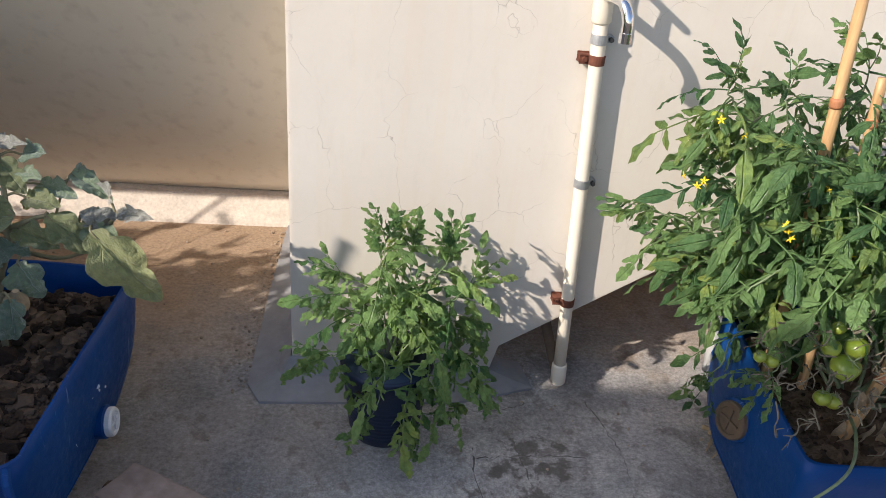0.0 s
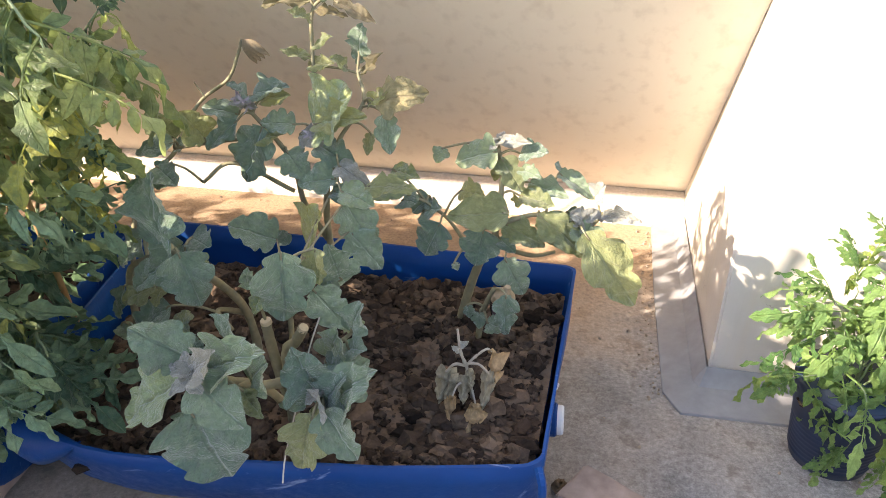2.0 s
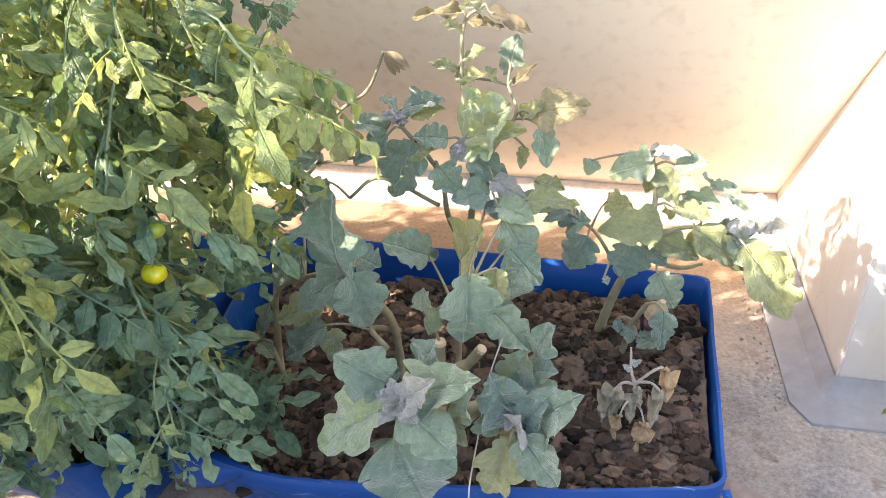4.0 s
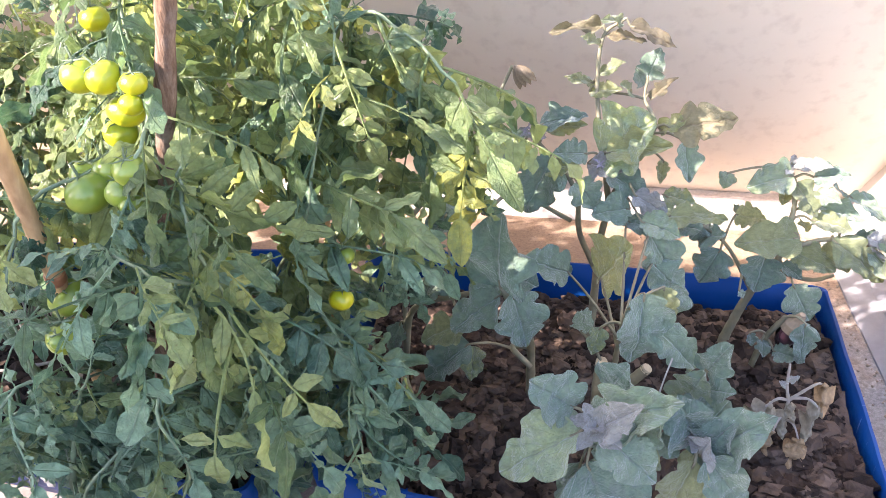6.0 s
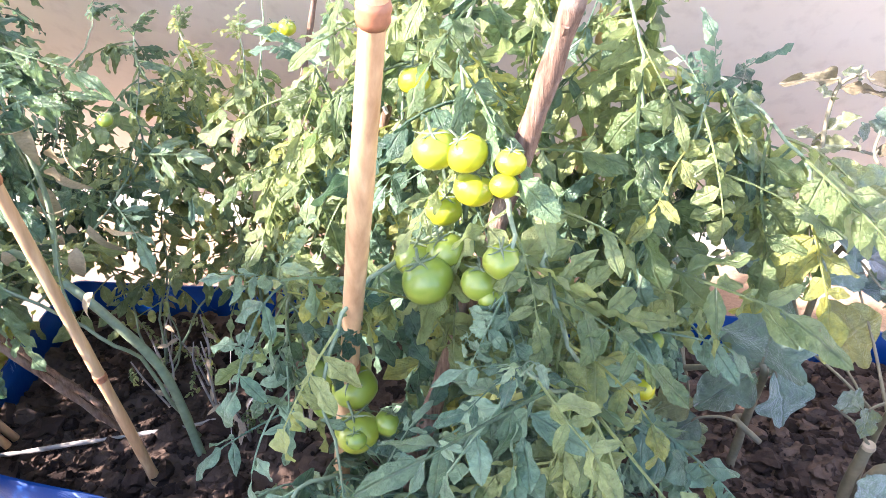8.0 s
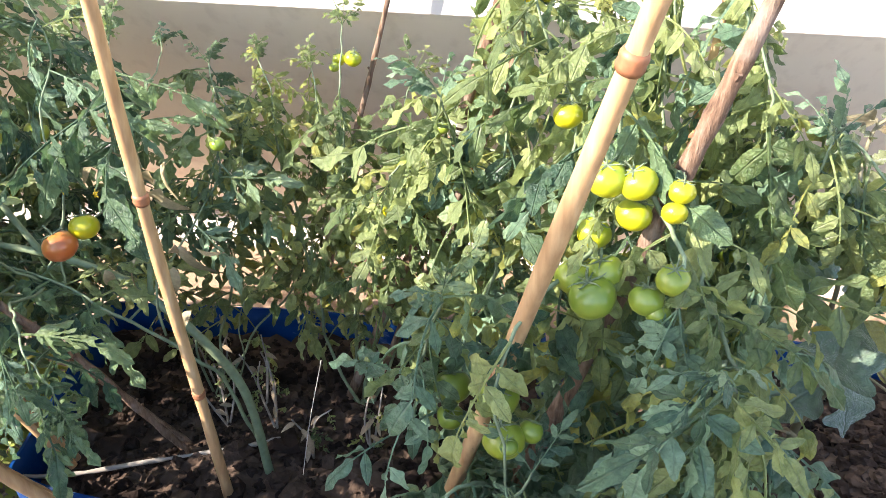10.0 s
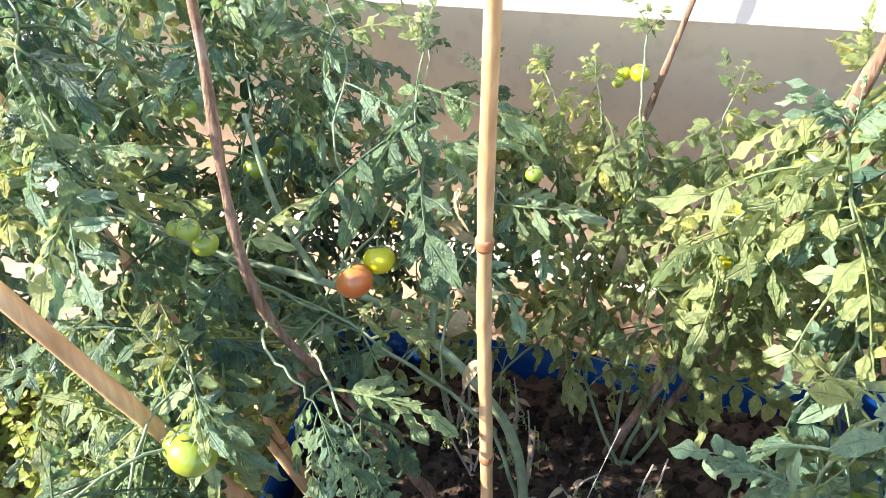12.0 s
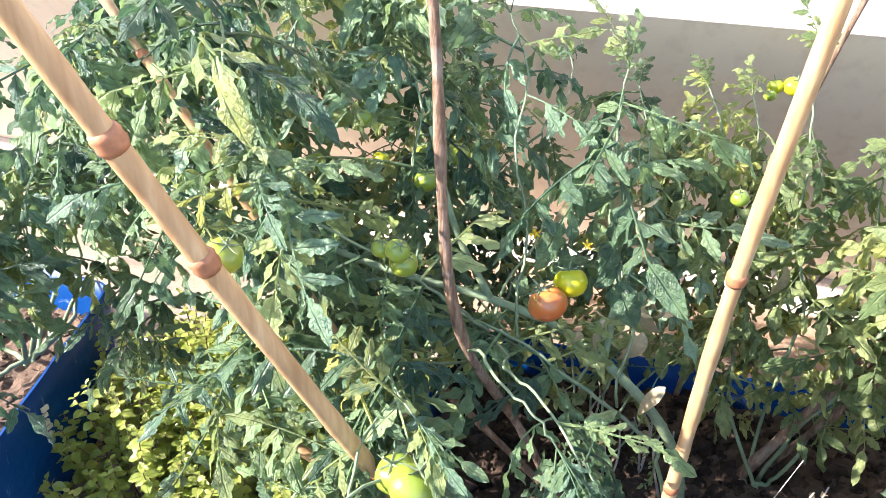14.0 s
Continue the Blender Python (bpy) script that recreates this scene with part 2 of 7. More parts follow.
def fruit_mat(name, a, b, c):
    m, n = mat(name)
    s = n("SeparateXYZ", ("Vector", n.obj())).outputs[2]
    p = n.obj()
    f = n.math("ADD", n.math("MULTIPLY", s, 0.22), n.math("ADD", n.math("MULTIPLY", n.rand(), 0.35), n.math("MULTIPLY", n.noise(p, 1.8, 3), 0.5)))
    col = n.ramp(f, (0.15, a), (0.42, b), (0.75, c))
    n.out(n("BsdfPrincipled", ("Base Color", col), ("Roughness", 0.28), ("Subsurface Weight", 0.15), ("Subsurface Radius", (0.01, 0.01, 0.004)), ("Coat Weight", 0.15)).outputs[0])
    return m


M_WHITE = plaster("white_plaster", (0.63, 0.585, 0.51), (0.55, 0.50, 0.43), (0.60, 0.52, 0.41))
M_SOFFIT = plaster("cream_plaster", (0.85, 0.77, 0.64), (0.81, 0.72, 0.585), (0.58, 0.49, 0.38), cracks=False)
M_CURB = plain("rough_cement", (0.60, 0.53, 0.45), 0.9, 0, 0.25, 90, 0.8)
M_PAD = plain("smooth_grey_cement", (0.27, 0.27, 0.275), 0.7, 0, 0.22, 26, 0.35)
M_FLOOR = cement()
M_DRUM = drum_blue()
M_SOIL = soil("garden_soil")
# same soil with the shade under the tomatoes put into its colour
M_SOIL_SHADED = soil("shaded_garden_soil", 0.55)
M_SOIL_DRY = soil("dry_garden_soil", 1.0)
M_BAMBOO = bamboo()
M_NODE = plain("bamboo_node", (0.34, 0.14, 0.06), 0.6, 0, 0.4, 120)
M_BARK = bark()
M_TOMATO_LEAF = leaf_mat("tomato_leaf", (0.034, 0.080, 0.044), (0.205, 0.305, 0.135), (0.24, 0.31, 0.19), (0.46, 0.44, 0.08), trans=0.32, veins=6.0, rough=0.34)
M_PALE_LEAF = leaf_mat("pale_tomato_leaf", (0.095, 0.150, 0.055), (0.37, 0.43, 0.165), (0.36, 0.42, 0.24), (0.60, 0.53, 0.08), trans=0.40, veins=6.0, rough=0.34)
# blue-green leaf, with the bluish skylight of shaded foliage put into its colour
M_SHADY_BLUE_LEAF = leaf_mat("shady_blue_tomato_leaf", (0.048, 0.112, 0.066), (0.26, 0.385, 0.225), (0.27, 0.35, 0.26), (0.42, 0.44, 0.11), trans=0.30, veins=6.0, rough=0.34)
M_FRESH_LEAF = leaf_mat("fresh_tomato_leaf", (0.045, 0.120, 0.042), (0.175, 0.290, 0.095), (0.26, 0.37, 0.15), (0.36, 0.39, 0.06), trans=0.32, veins=6.0)
M_YOUNG_LEAF = leaf_mat("young_tomato_leaf", (0.070, 0.170, 0.050), (0.25, 0.38, 0.12), (0.30, 0.42, 0.18), (0.36, 0.40, 0.07), trans=0.36, veins=6.0)
M_EGG_LEAF = leaf_mat("eggplant_leaf", (0.120, 0.190, 0.130), (0.255, 0.335, 0.200), (0.21, 0.26, 0.19), (0.40, 0.42, 0.09), purple=0.2, trans=0.2, veins=4.0, rough=0.55, sheen=0.5)
M_EGG_YELLOW = leaf_mat("yellowed_eggplant_leaf", (0.20, 0.235, 0.11), (0.31, 0.335, 0.15), (0.36, 0.38, 0.22), (0.45, 0.42, 0.10), trans=0.3, veins=4.5, rough=0.55, sheen=0.35)
M_EGG_BROWN = leaf_mat("browned_eggplant_leaf", (0.15, 0.13, 0.08), (0.28, 0.25, 0.13), (0.20, 0.15, 0.14), (0.30, 0.22, 0.10), trans=0.2, veins=4.5, rough=0.6)
M_EGG_YOUNG = leaf_mat("young_mauve_leaf", (0.24, 0.245, 0.21), (0.37, 0.37, 0.315), (0.22, 0.18, 0.22), (0.36, 0.34, 0.25), trans=0.2, veins=4.5, rough=0.75, sheen=0.5)
M_MINT_LEAF = leaf_mat("mint_leaf", (0.26, 0.32, 0.06), (0.58, 0.60, 0.18), (0.30, 0.36, 0.12), (0.45, 0.42, 0.08), trans=0.35, veins=6.0)
M_DRY_LEAF = plain("withered_leaf", (0.33, 0.25, 0.15), 0.9, 0, 0.4, 60, 0.6)
M_DRY_GREY = plain("grey_withered_stem", (0.30, 0.27, 0.22), 0.9, 0, 0.35, 60, 0.6)
M_STEM = plain("green_stem", (0.165, 0.215, 0.115), 0.7, 0, 0.4, 70, 0.6)
M_EGG_STEM = plain("woody_eggplant_stem", (0.21, 0.19, 0.11), 0.75, 0, 0.35, 60, 0.5)
M_CUT = plain("cut_wood", (0.50, 0.40, 0.25), 0.8, 0, 0.25, 90)
M_GREEN_FRUIT = fruit_mat("green_tomato", (0.25, 0.28, 0.024), (0.22, 0.28, 0.03), (0.15, 0.225, 0.026))
M_YELLOW_FRUIT = fruit_mat("yellow_green_tomato", (0.50, 0.42, 0.006), (0.42, 0.41, 0.008), (0.24, 0.33, 0.018))
M_RED_FRUIT = fruit_mat("ripening_tomato", (0.48, 0.105, 0.022), (0.45, 0.13, 0.03), (0.36, 0.19, 0.04))
M_PETAL = plain("yellow_petal", (0.72, 0.52, 0.02), 0.6, 0, 0.2, 60)
M_MAUVE = plain("mauve_petal", (0.38, 0.345, 0.37), 0.7, 0, 0.3, 60)
M_PVC = plain("cream_pvc", (0.74, 0.67, 0.54), 0.42, 0, 0.10, 14, 0.06)
M_CHROME = plain("chrome", (0.75, 0.75, 0.76), 0.15, 1.0, 0.1, 30, 0.05)
M_GALV = plain("galvanised_clamp", (0.36, 0.37, 0.37), 0.5, 0.75, 0.3, 60, 0.3)
M_RUST = plain("rusty_clamp", (0.16, 0.055, 0.03), 0.85, 0.2, 0.6, 50, 0.7)
M_BLACK = plain("black_rubber", (0.02, 0.02, 0.022), 0.6)
M_POT = plain("navy_pot_plastic", (0.010, 0.020, 0.050), 0.45, 0, 0.4, 20, 0.2)
M_POT_IN = plain("light_blue_pot_inside", (0.012, 0.03, 0.06), 0.5, 0, 0.3, 20)
M_CAP = plain("white_plastic_cap", (0.68, 0.69, 0.70), 0.45, 0, 0.12, 30)
M_CAP_OLD = plain("dusty_brown_cap", (0.11, 0.078, 0.05), 0.85, 0, 0.35, 60, 0.6)
M_BRICK = plain("weathered_brick", (0.33, 0.255, 0.215), 0.9, 0, 0.35, 30, 0.8)
M_PRINT = plain("cream_print", (0.62, 0.58, 0.46), 0.6, 0, 0.35, 90)
M_STRING = plain("pale_string", (0.48, 0.44, 0.36), 0.8, 0, 0.2, 90)
M_NUT = plain("dried_husk", (0.14, 0.09, 0.05), 0.9, 0, 0.6, 90, 0.8)
M_BAG = plain("white_sack", (0.72, 0.71, 0.68), 0.6, 0, 0.12, 30, 0.3)
M_PEBBLE = plain("grit", (0.34, 0.27, 0.20), 0.9, 0, 0.4, 60, 0.5)
M_DARK = plain("dark_brown_wall", (0.22, 0.13, 0.09), 0.95, 0, 0.4, 25, 0.8)

# ---- building tools ----
def obj(name, bm, material, parent=None, label="", smooth=False):
    me = bpy.data.meshes.new(name)
    bm.to_mesh(me)
    bm.free()
    if smooth:
        me.polygons.foreach_set("use_smooth", [True] * len(me.polygons))
    for m in material if isinstance(material, (list, tuple)) else (material,):
        me.materials.append(m)
    return put(name, me, parent, label)


PLACED = {}                              # where each thing and part stands


def put(name, me, parent=None, label="", m=None):
    """A mesh object at the world pose m, under parent."""
    ob = new(name, me)
    m = Matrix.Identity(4) if m is None else m
    if parent is not None:
        ob.parent = parent
        ob.matrix_parent_inverse = PLACED[parent.name].inverted()
    ob.matrix_basis = m
    PLACED[ob.name] = m
    if label:
        ob["label"] = label
    return ob


part = obj


def thing(name, label, category, group="", at=(0, 0, 0), kind=""):
    ob = new(name)
    ob.empty_display_size = 0.05
    ob.location = at
    PLACED[ob.name] = Matrix.Translation(at)
    return tagged(ob, label, category, group, kind)


def box(bm, x0, x1, y0, y1, z0, z1, bevel=0.0, jitter=0.0, rng=None):
    r = bmesh.ops.create_cube(bm, size=1)
    for v in r["verts"]:
        v.co = Vector((x0 + (v.co.x + 0.5) * (x1 - x0), y0 + (v.co.y + 0.5) * (y1 - y0), z0 + (v.co.z + 0.5) * (z1 - z0)))
        if jitter:
            v.co += Vector([rng.uniform(-jitter, jitter) for _ in range(3)])
    if bevel:
        edges = list({e for v in r["verts"] for e in v.link_edges})
        bmesh.ops.bevel(bm, geom=edges, offset=bevel, segments=2, affect="EDGES")
    return bm


def basis(d):
    d = d.normalized()
    a = Vector((0, 0, 1)) if abs(d.z) < 0.9 else Vector((1, 0, 0))
    x = d.cross(a).normalized()
    return x, x.cross(d), d


def smooth_path(pts, steps=6):
    """Catmull-Rom through the points."""
    pts = [Vector(p) for p in pts]
    if len(pts) < 3:
        return [pts[0].lerp(pts[-1], i / steps) for i in range(steps + 1)]
    ext = [2 * pts[0] - pts[1]] + pts + [2 * pts[-1] - pts[-2]]
    out = []
    for a, b, c, d in zip(ext, ext[1:], ext[2:], ext[3:]):
        for i in range(steps):
            t = i / steps
            out.append(0.5 * ((2 * b) + (c - a) * t + (2 * a - 5 * b + 4 * c - d) * t * t + (3 * b - a - 3 * c + d) * t ** 3))
    return out + [pts[-1]]


def tube(bm, path, r0, r1=None, sides=7, caps=True, wob=0.0, rng=None, radii=None):
    r1 = r0 if r1 is None else r1
    rings = []
    x = None
    for i, p in enumerate(path):
        d = (path[min(i + 1, len(path) - 1)] - path[max(i - 1, 0)]).normalized()
        if x is None:
            x = basis(d)[0]
            y = d.cross(x)
        else:
            x = (x - d * x.dot(d)).normalized()
            y = d.cross(x)
        f = i / max(1, len(path) - 1)
        r = radii[i] if radii else r0 + (r1 - r0) * f
        if wob:
            r *= 1 + rng.uniform(-wob, wob)
        rings.append([bm.verts.new(p + (x * math.cos(a) + y * math.sin(a)) * r) for a in (2 * math.pi * k / sides for k in range(sides))])
    for a, b in zip(rings, rings[1:]):
        for k in range(sides):
            bm.faces.new((a[k], a[(k + 1) % sides], b[(k + 1) % sides], b[k]))
    if caps:
        bm.faces.new(rings[0][::-1])
        bm.faces.new(rings[-1])
    return rings


def lathe(bm, profile, sides=24, cap_low=True, cap_top=False, m=None):
    rings = []
    for r, z in profile:
        rings.append([bm.verts.new(Vector((r * math.cos(2 * math.pi * k / sides), r * math.sin(2 * math.pi * k / sides), z))) for k in range(sides)])
    for a, b in zip(rings, rings[1:]):
        for k in range(sides):
            bm.faces.new((a[k], a[(k + 1) % sides], b[(k + 1) % sides], b[k]))
    if cap_low:
        bm.faces.new(rings[0][::-1])
    if cap_top:
        bm.faces.new(rings[-1])
    if m is not None:
        for ring in rings:
            for v in ring:
                v.co = m @ v.co
    return rings


def facing(base, tip, up, width=1.0):
    """The pose that lays a unit leaf (along +Y, face +Z) from base to tip, its face towards up."""
    base, tip = Vector(base), Vector(tip)
    y = tip - base
    L = y.length
    y = y / L
    z = Vector(up)
    z = (z - y * z.dot(y)).normalized()
    x = y.cross(z)
    m = Matrix((x * L * width, y * L, z * L)).transposed().to_4x4()
    m.translation = base
    return m


# ---- leaf meshes: unit length along +Y, face up, with a UV across and along ----
def blade(bm, uvl, half, fold, droop, wave, rng, m, rows, cols=2, curl=0.0, crinkle=0.0, other=None):
    """One leaf blade. half(t): half width at t along it; other: that of its second side."""
    ph = rng.uniform(0, 6.28)
    grid = []
    for i in range(rows + 1):
        t = i / rows
        w = half(t)
        row = []
        for j in range(-cols, cols + 1):
            s = j / cols
            w = other(t) if other and j > 0 else half(t)
            z = abs(s) * w * fold - droop * t * t + wave * w * math.sin(ph + 9 * t + 2.2 * s) * abs(s) - curl * (abs(s) ** 2) * w
            if crinkle:
                z += crinkle * min(1, 3 * t) * noise.noise(Vector((s * w * 8, t * 8, ph * 3)))
            v = bm.verts.new(m @ Vector((s * w, t - 0.15 * droop * t * t, z)))
            row.append((v, (0.5 + 0.5 * s * min(1, w * 3), t)))
        grid.append(row)
    for a, b in zip(grid, grid[1:]):
        for j in range(2 * cols):
            quad = (a[j], a[j + 1], b[j + 1], b[j])
            f = bm.faces.new([q[0] for q in quad])
            f.smooth = True
            for loop, q in zip(f.loops, quad):
                loop[uvl].uv = q[1]


def egg_leaf(seed, lobes, width=0.36):
    """Eggplant leaf: broad, with shallow lobes and a wavy margin, on its stalk."""
    rng = random.Random(seed)
    bm = bmesh.new()
    uvl = bm.loops.layers.uv.new("UVMap")
    ph = rng.uniform(-0.4, 0.4)

    def half(t):
        b = math.sin(math.pi * min(1, t ** 0.66 * 0.985 + 0.012)) ** 0.7
        notch = (1 - abs(math.sin(math.pi * (t * lobes + ph)))) ** 2.2
        return width * (b * (1.06 - 0.50 * notch * (1 - 0.55 * t)) + 0.012)
    blade(bm, uvl, half, rng.uniform(0.05, 0.35), rng.uniform(0.05, 0.3), rng.uniform(0.15, 0.35), rng, Matrix.Identity(4), 28, 4, 0.0, 0.09)
    me = bpy.data.meshes.new("leaf")
    bm.to_mesh(me)
    bm.free()
    return me


def tomato_leaf(seed, pairs=3, limp=0.3, narrow=1.0, lobed=0.0):
    """Tomato leaf: a drooping stalk with toothed leaflets in pairs and one at its end."""
    rng = random.Random(seed)
    bm = bmesh.new()
    uvl = bm.loops.layers.uv.new("UVMap")
    side = rng.uniform(-0.12, 0.12)

    def at(t):
        return Vector((side * t * t, t * (1 - 0.18 * limp * t), -limp * t * t))
    rings = tube(bm, [at(i / 6) for i in range(7)], 0.017, 0.009, 4)
    spots = []
    for k in range(pairs):
        t = 0.3 + 0.58 * k / max(1, pairs - 1)
        for s in (-1, 1):
            spots.append((t + rng.uniform(-0.04, 0.04), s, rng.uniform(0.36, 0.50) * (1 - 0.1 * k)))
        if k:
            for s in (-1, 1):
                if rng.random() < 0.35:
                    spots.append((t - 0.12, s, rng.uniform(0.1, 0.18)))
    spots.append((1.0, 0, rng.uniform(0.46, 0.60)))
    for t, s, L in spots:
        base = at(min(1, t))
        yaw = -s * rng.uniform(45, 80) if s else rng.uniform(-12, 12)
        pitch = -rng.uniform(0, 45) - limp * 40 * (0.4 + 0.6 * t)
        m = Matrix.Translation(base) @ pose(0, 0, 0, 0, 0, yaw) @ pose(0, 0, 0, pitch, rng.uniform(-35, 35), 0) @ Matrix.Scale(L, 4)
        w = rng.uniform(0.165, 0.24) * narrow
        sides = []
        for edge in range(2):
            lobes, deep, ph = rng.uniform(2.6, 3.8), rng.uniform(0.10, 0.26) + 0.6 * lobed, rng.uniform(0.0, 0.6)

            def half(t, w=w, lobes=lobes, deep=deep, ph=ph):
                if t < 0.09:
                    return 0.022
                u = (t - 0.09) / 0.91
                b = 2.5 * u ** 0.52 * (1 - u) ** 0.8
                notch = (1 - abs(math.sin(math.pi * (u * lobes + ph)))) ** 1.7
                return w * b * (1 - deep * notch * (1 - 0.5 * u)) + 0.004
            sides.append(half)
        blade(bm, uvl, sides[0], rng.uniform(-0.25, 0.45), rng.uniform(0.05, 0.5), 0.45, rng, m, 15, 1, rng.uniform(0, 0.7), 0.05, sides[1])
    me = bpy.data.meshes.new("leaf")
    bm.to_mesh(me)
    bm.free()
    return me


def single_leaf(seed, width=0.3, rows=5, droop=0.15):
    rng = random.Random(seed)
    bm = bmesh.new()
    uvl = bm.loops.layers.uv.new("UVMap")
    blade(bm, uvl, lambda t: width * math.sin(math.pi * min(0.99, t ** 0.8)) ** 0.8 + 0.01, 0.3, droop, 0.2, rng, Matrix.Identity(4), rows, 1)
    me = bpy.data.meshes.new("leaf")
    bm.to_mesh(me)
    bm.free()
    return me


def with_mat(me, material):
    me = me.copy()
    me.materials.clear()
    me.materials.append(material)
    return me

# ---- the setting ----
def prism(bm, poly, axis, a, b):
    """A prism of the polygon (pairs) along x or y from a to b."""
    at = (lambda p, s: Vector((s, p[0], p[1]))) if axis == "x" else (lambda p, s: Vector((p[0], s, p[1])))
    lo = [bm.verts.new(at(p, a)) for p in poly]
    hi = [bm.verts.new(at(p, b)) for p in poly]
    n = len(poly)
    for i in range(n):
        bm.faces.new((lo[i], lo[(i + 1) % n], hi[(i + 1) % n], hi[i]))
    bm.faces.new(lo[::-1])
    bm.faces.new(hi)
    bmesh.ops.recalc_face_normals(bm, faces=bm.faces[:])


def structure(name, bm, material, label, category, smooth=False):
    return tagged(obj(name, bm, material, None, "", smooth), label, category, kind="structure")


bm = bmesh.new()
box(bm, -14, 8, -3.9, 1.6, -0.25, 0.0)
structure("floor", bm, M_FLOOR, "worn grey cement terrace floor with brown dirt", "floor")

# the stair block: its underside climbs to the right
bm = bmesh.new()
prism(bm, [(0.0, 0.03), (0.0, 3.3), (5.0, 3.3), (5.0, 3.05), (0.562, 0.106), (0.545, 0.03)], "y", 0.0, 1.0)
bmesh.ops.bevel(bm, geom=[e for e in bm.edges if all(abs(v.co.y) < 1e-4 for v in e.verts)], offset=0.006, segments=2, affect="EDGES")
structure("wall_stair", bm, M_WHITE, "sunlit white plastered stair block with hairline cracks", "wall")

bm = bmesh.new()
prism(bm, [(0.0, 1.10), (0.0, 3.3), (1.3, 3.3), (1.3, 0.105), (0.935, 0.105)], "x", -14, -0.001)
for f in bm.faces:
    f.material_index = 1 if f.normal.z < -0.3 else 0
structure("wall_north", bm, [M_WHITE, M_SOFFIT], "white wall above a shaded sloping cream plaster soffit", "wall")

bm = bmesh.new()
prism(bm, [(0.955, 0.103), (0.905, 0.096), (0.845, 0.012), (0.835, -0.01), (1.3, -0.01), (1.3, 0.103)], "x", -14, -0.002)
structure("skirting", bm, M_CURB, "rough pale cement skirting below the soffit", "skirting")

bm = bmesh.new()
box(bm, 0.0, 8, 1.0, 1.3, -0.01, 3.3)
structure("wall_back", bm, M_DARK, "dark brown wall under the stair", "wall")

# out of view, added to block the sun from the front of the floor
bm = bmesh.new()
box(bm, -6.35, -3.9, -3.9, -3.6, -0.01, 4.05, 0.01)
structure("wall_south", bm, M_WHITE, "unseen plain white wall added to shade the terrace", "wall")

# parapets and east wall, all out of view, added to hold back horizon light
bm = bmesh.new()
box(bm, -14, 8, -3.88, -3.62, -0.01, 1.05, 0.01)
structure("parapet_south", bm, M_CURB, "unseen plain cement parapet added to cut low sky light", "wall")
bm = bmesh.new()
box(bm, 6.0, 6.25, -3.6, 1.0, -0.01, 2.4, 0.01)
structure("wall_east", bm, M_CURB, "unseen plain cement wall added to dim the eastern sky", "wall")
bm = bmesh.new()
box(bm, -12.25, -12.0, -3.6, 1.0, -0.01, 1.05, 0.01)
structure("parapet_west", bm, M_CURB, "unseen plain cement parapet added to dim the western sky", "wall")

# cement fillet round the foot of the stair block
bm = bmesh.new()
outer = [(-0.11, 0.84), (-0.115, 0.4), (-0.11, -0.06), (-0.07, -0.13), (0.2, -0.125), (0.45, -0.115), (0.66, -0.05), (0.64, 0.06)]
inner = [(-0.004, 0.84), (-0.004, 0.4), (-0.004, 0.0), (-0.002, -0.003), (0.2, -0.004), (0.4, -0.004), (0.545, -0.004), (0.56, 0.06)]
low = [bm.verts.new((x, y, -0.01)) for x, y in outer]
rim = [bm.verts.new((x, y, 0.008)) for x, y in outer]
mid = [bm.verts.new((a + (c - a) * 0.7, b + (d - b) * 0.7, 0.022)) for (a, b), (c, d) in zip(outer, inner)]
top = [bm.verts.new((x, y, 0.06 if i < 6 else 0.03)) for i, (x, y) in enumerate(inner)]
for a, b in ((low, rim), (rim, mid), (mid, top)):
    for i in range(len(outer) - 1):
        bm.faces.new((a[i], a[i + 1], b[i + 1], b[i]))
bmesh.ops.recalc_face_normals(bm, faces=bm.faces[:])
structure("fillet", bm, M_PAD, "smooth grey cement fillet round the block's foot", "trim")


M_DAMP = plain("damp_cement", (0.135, 0.122, 0.105), 0.75, 0, 0.6, 60, 0.9)
rng = random.Random(4)
for pts in ([(0.47, -0.31), (0.55, -0.305), (0.66, -0.30), (0.80, -0.305), (1.0, -0.30)],
            [(0.58, -0.24), (0.585, -0.3), (0.60, -0.38), (0.60, -0.5)],
            [(0.80, -0.1), (0.83, -0.2), (0.85, -0.3), (0.84, -0.45)],
            [(0.47, -0.28), (0.47, -0.36), (0.49, -0.48)],
            [(0.62, -0.02), (0.63, -0.1), (0.58, -0.13), (0.45, -0.15)]):
    bm = bmesh.new()
    path = smooth_path([(x, y, -0.001) for x, y in pts], 8)
    path = [p + Vector((rng.uniform(-0.004, 0.004), rng.uniform(-0.004, 0.004), 0)) for p in path]
    tube(bm, path, 0.0022, 0.0012, 5, wob=0.5, rng=rng)
    structure("floor_crack", bm, M_DAMP, "dark crack running through the cement floor", "floor")

# grit lying on the floor
rng = random.Random(8)
bm = bmesh.new()
for i in range(420):
    x, y = rng.uniform(-2.5, 1.5), rng.uniform(-0.9, 0.85)
    if i % 3 == 0:
        x, y = -0.12 + rng.gauss(0, 0.03), rng.uniform(-0.1, 0.8)
    if -0.1 < x < 0.6 and y > -0.12:
        continue
    r = rng.uniform(0.0015, 0.005)
    q = bmesh.ops.create_icosphere(bm, subdivisions=1, radius=r, matrix=Matrix.Translation((x, y, r * 0.6)) @ pose(0, 0, 0, rng.uniform(0, 90), rng.uniform(0, 90)))
    for v in q["verts"]:
        v.co += Vector([rng.uniform(-r, r) * 0.3 for _ in range(3)])
tagged(obj("grit", bm, M_PEBBLE), "loose grit and crumbs scattered on the floor", "gravel", kind="stuff")

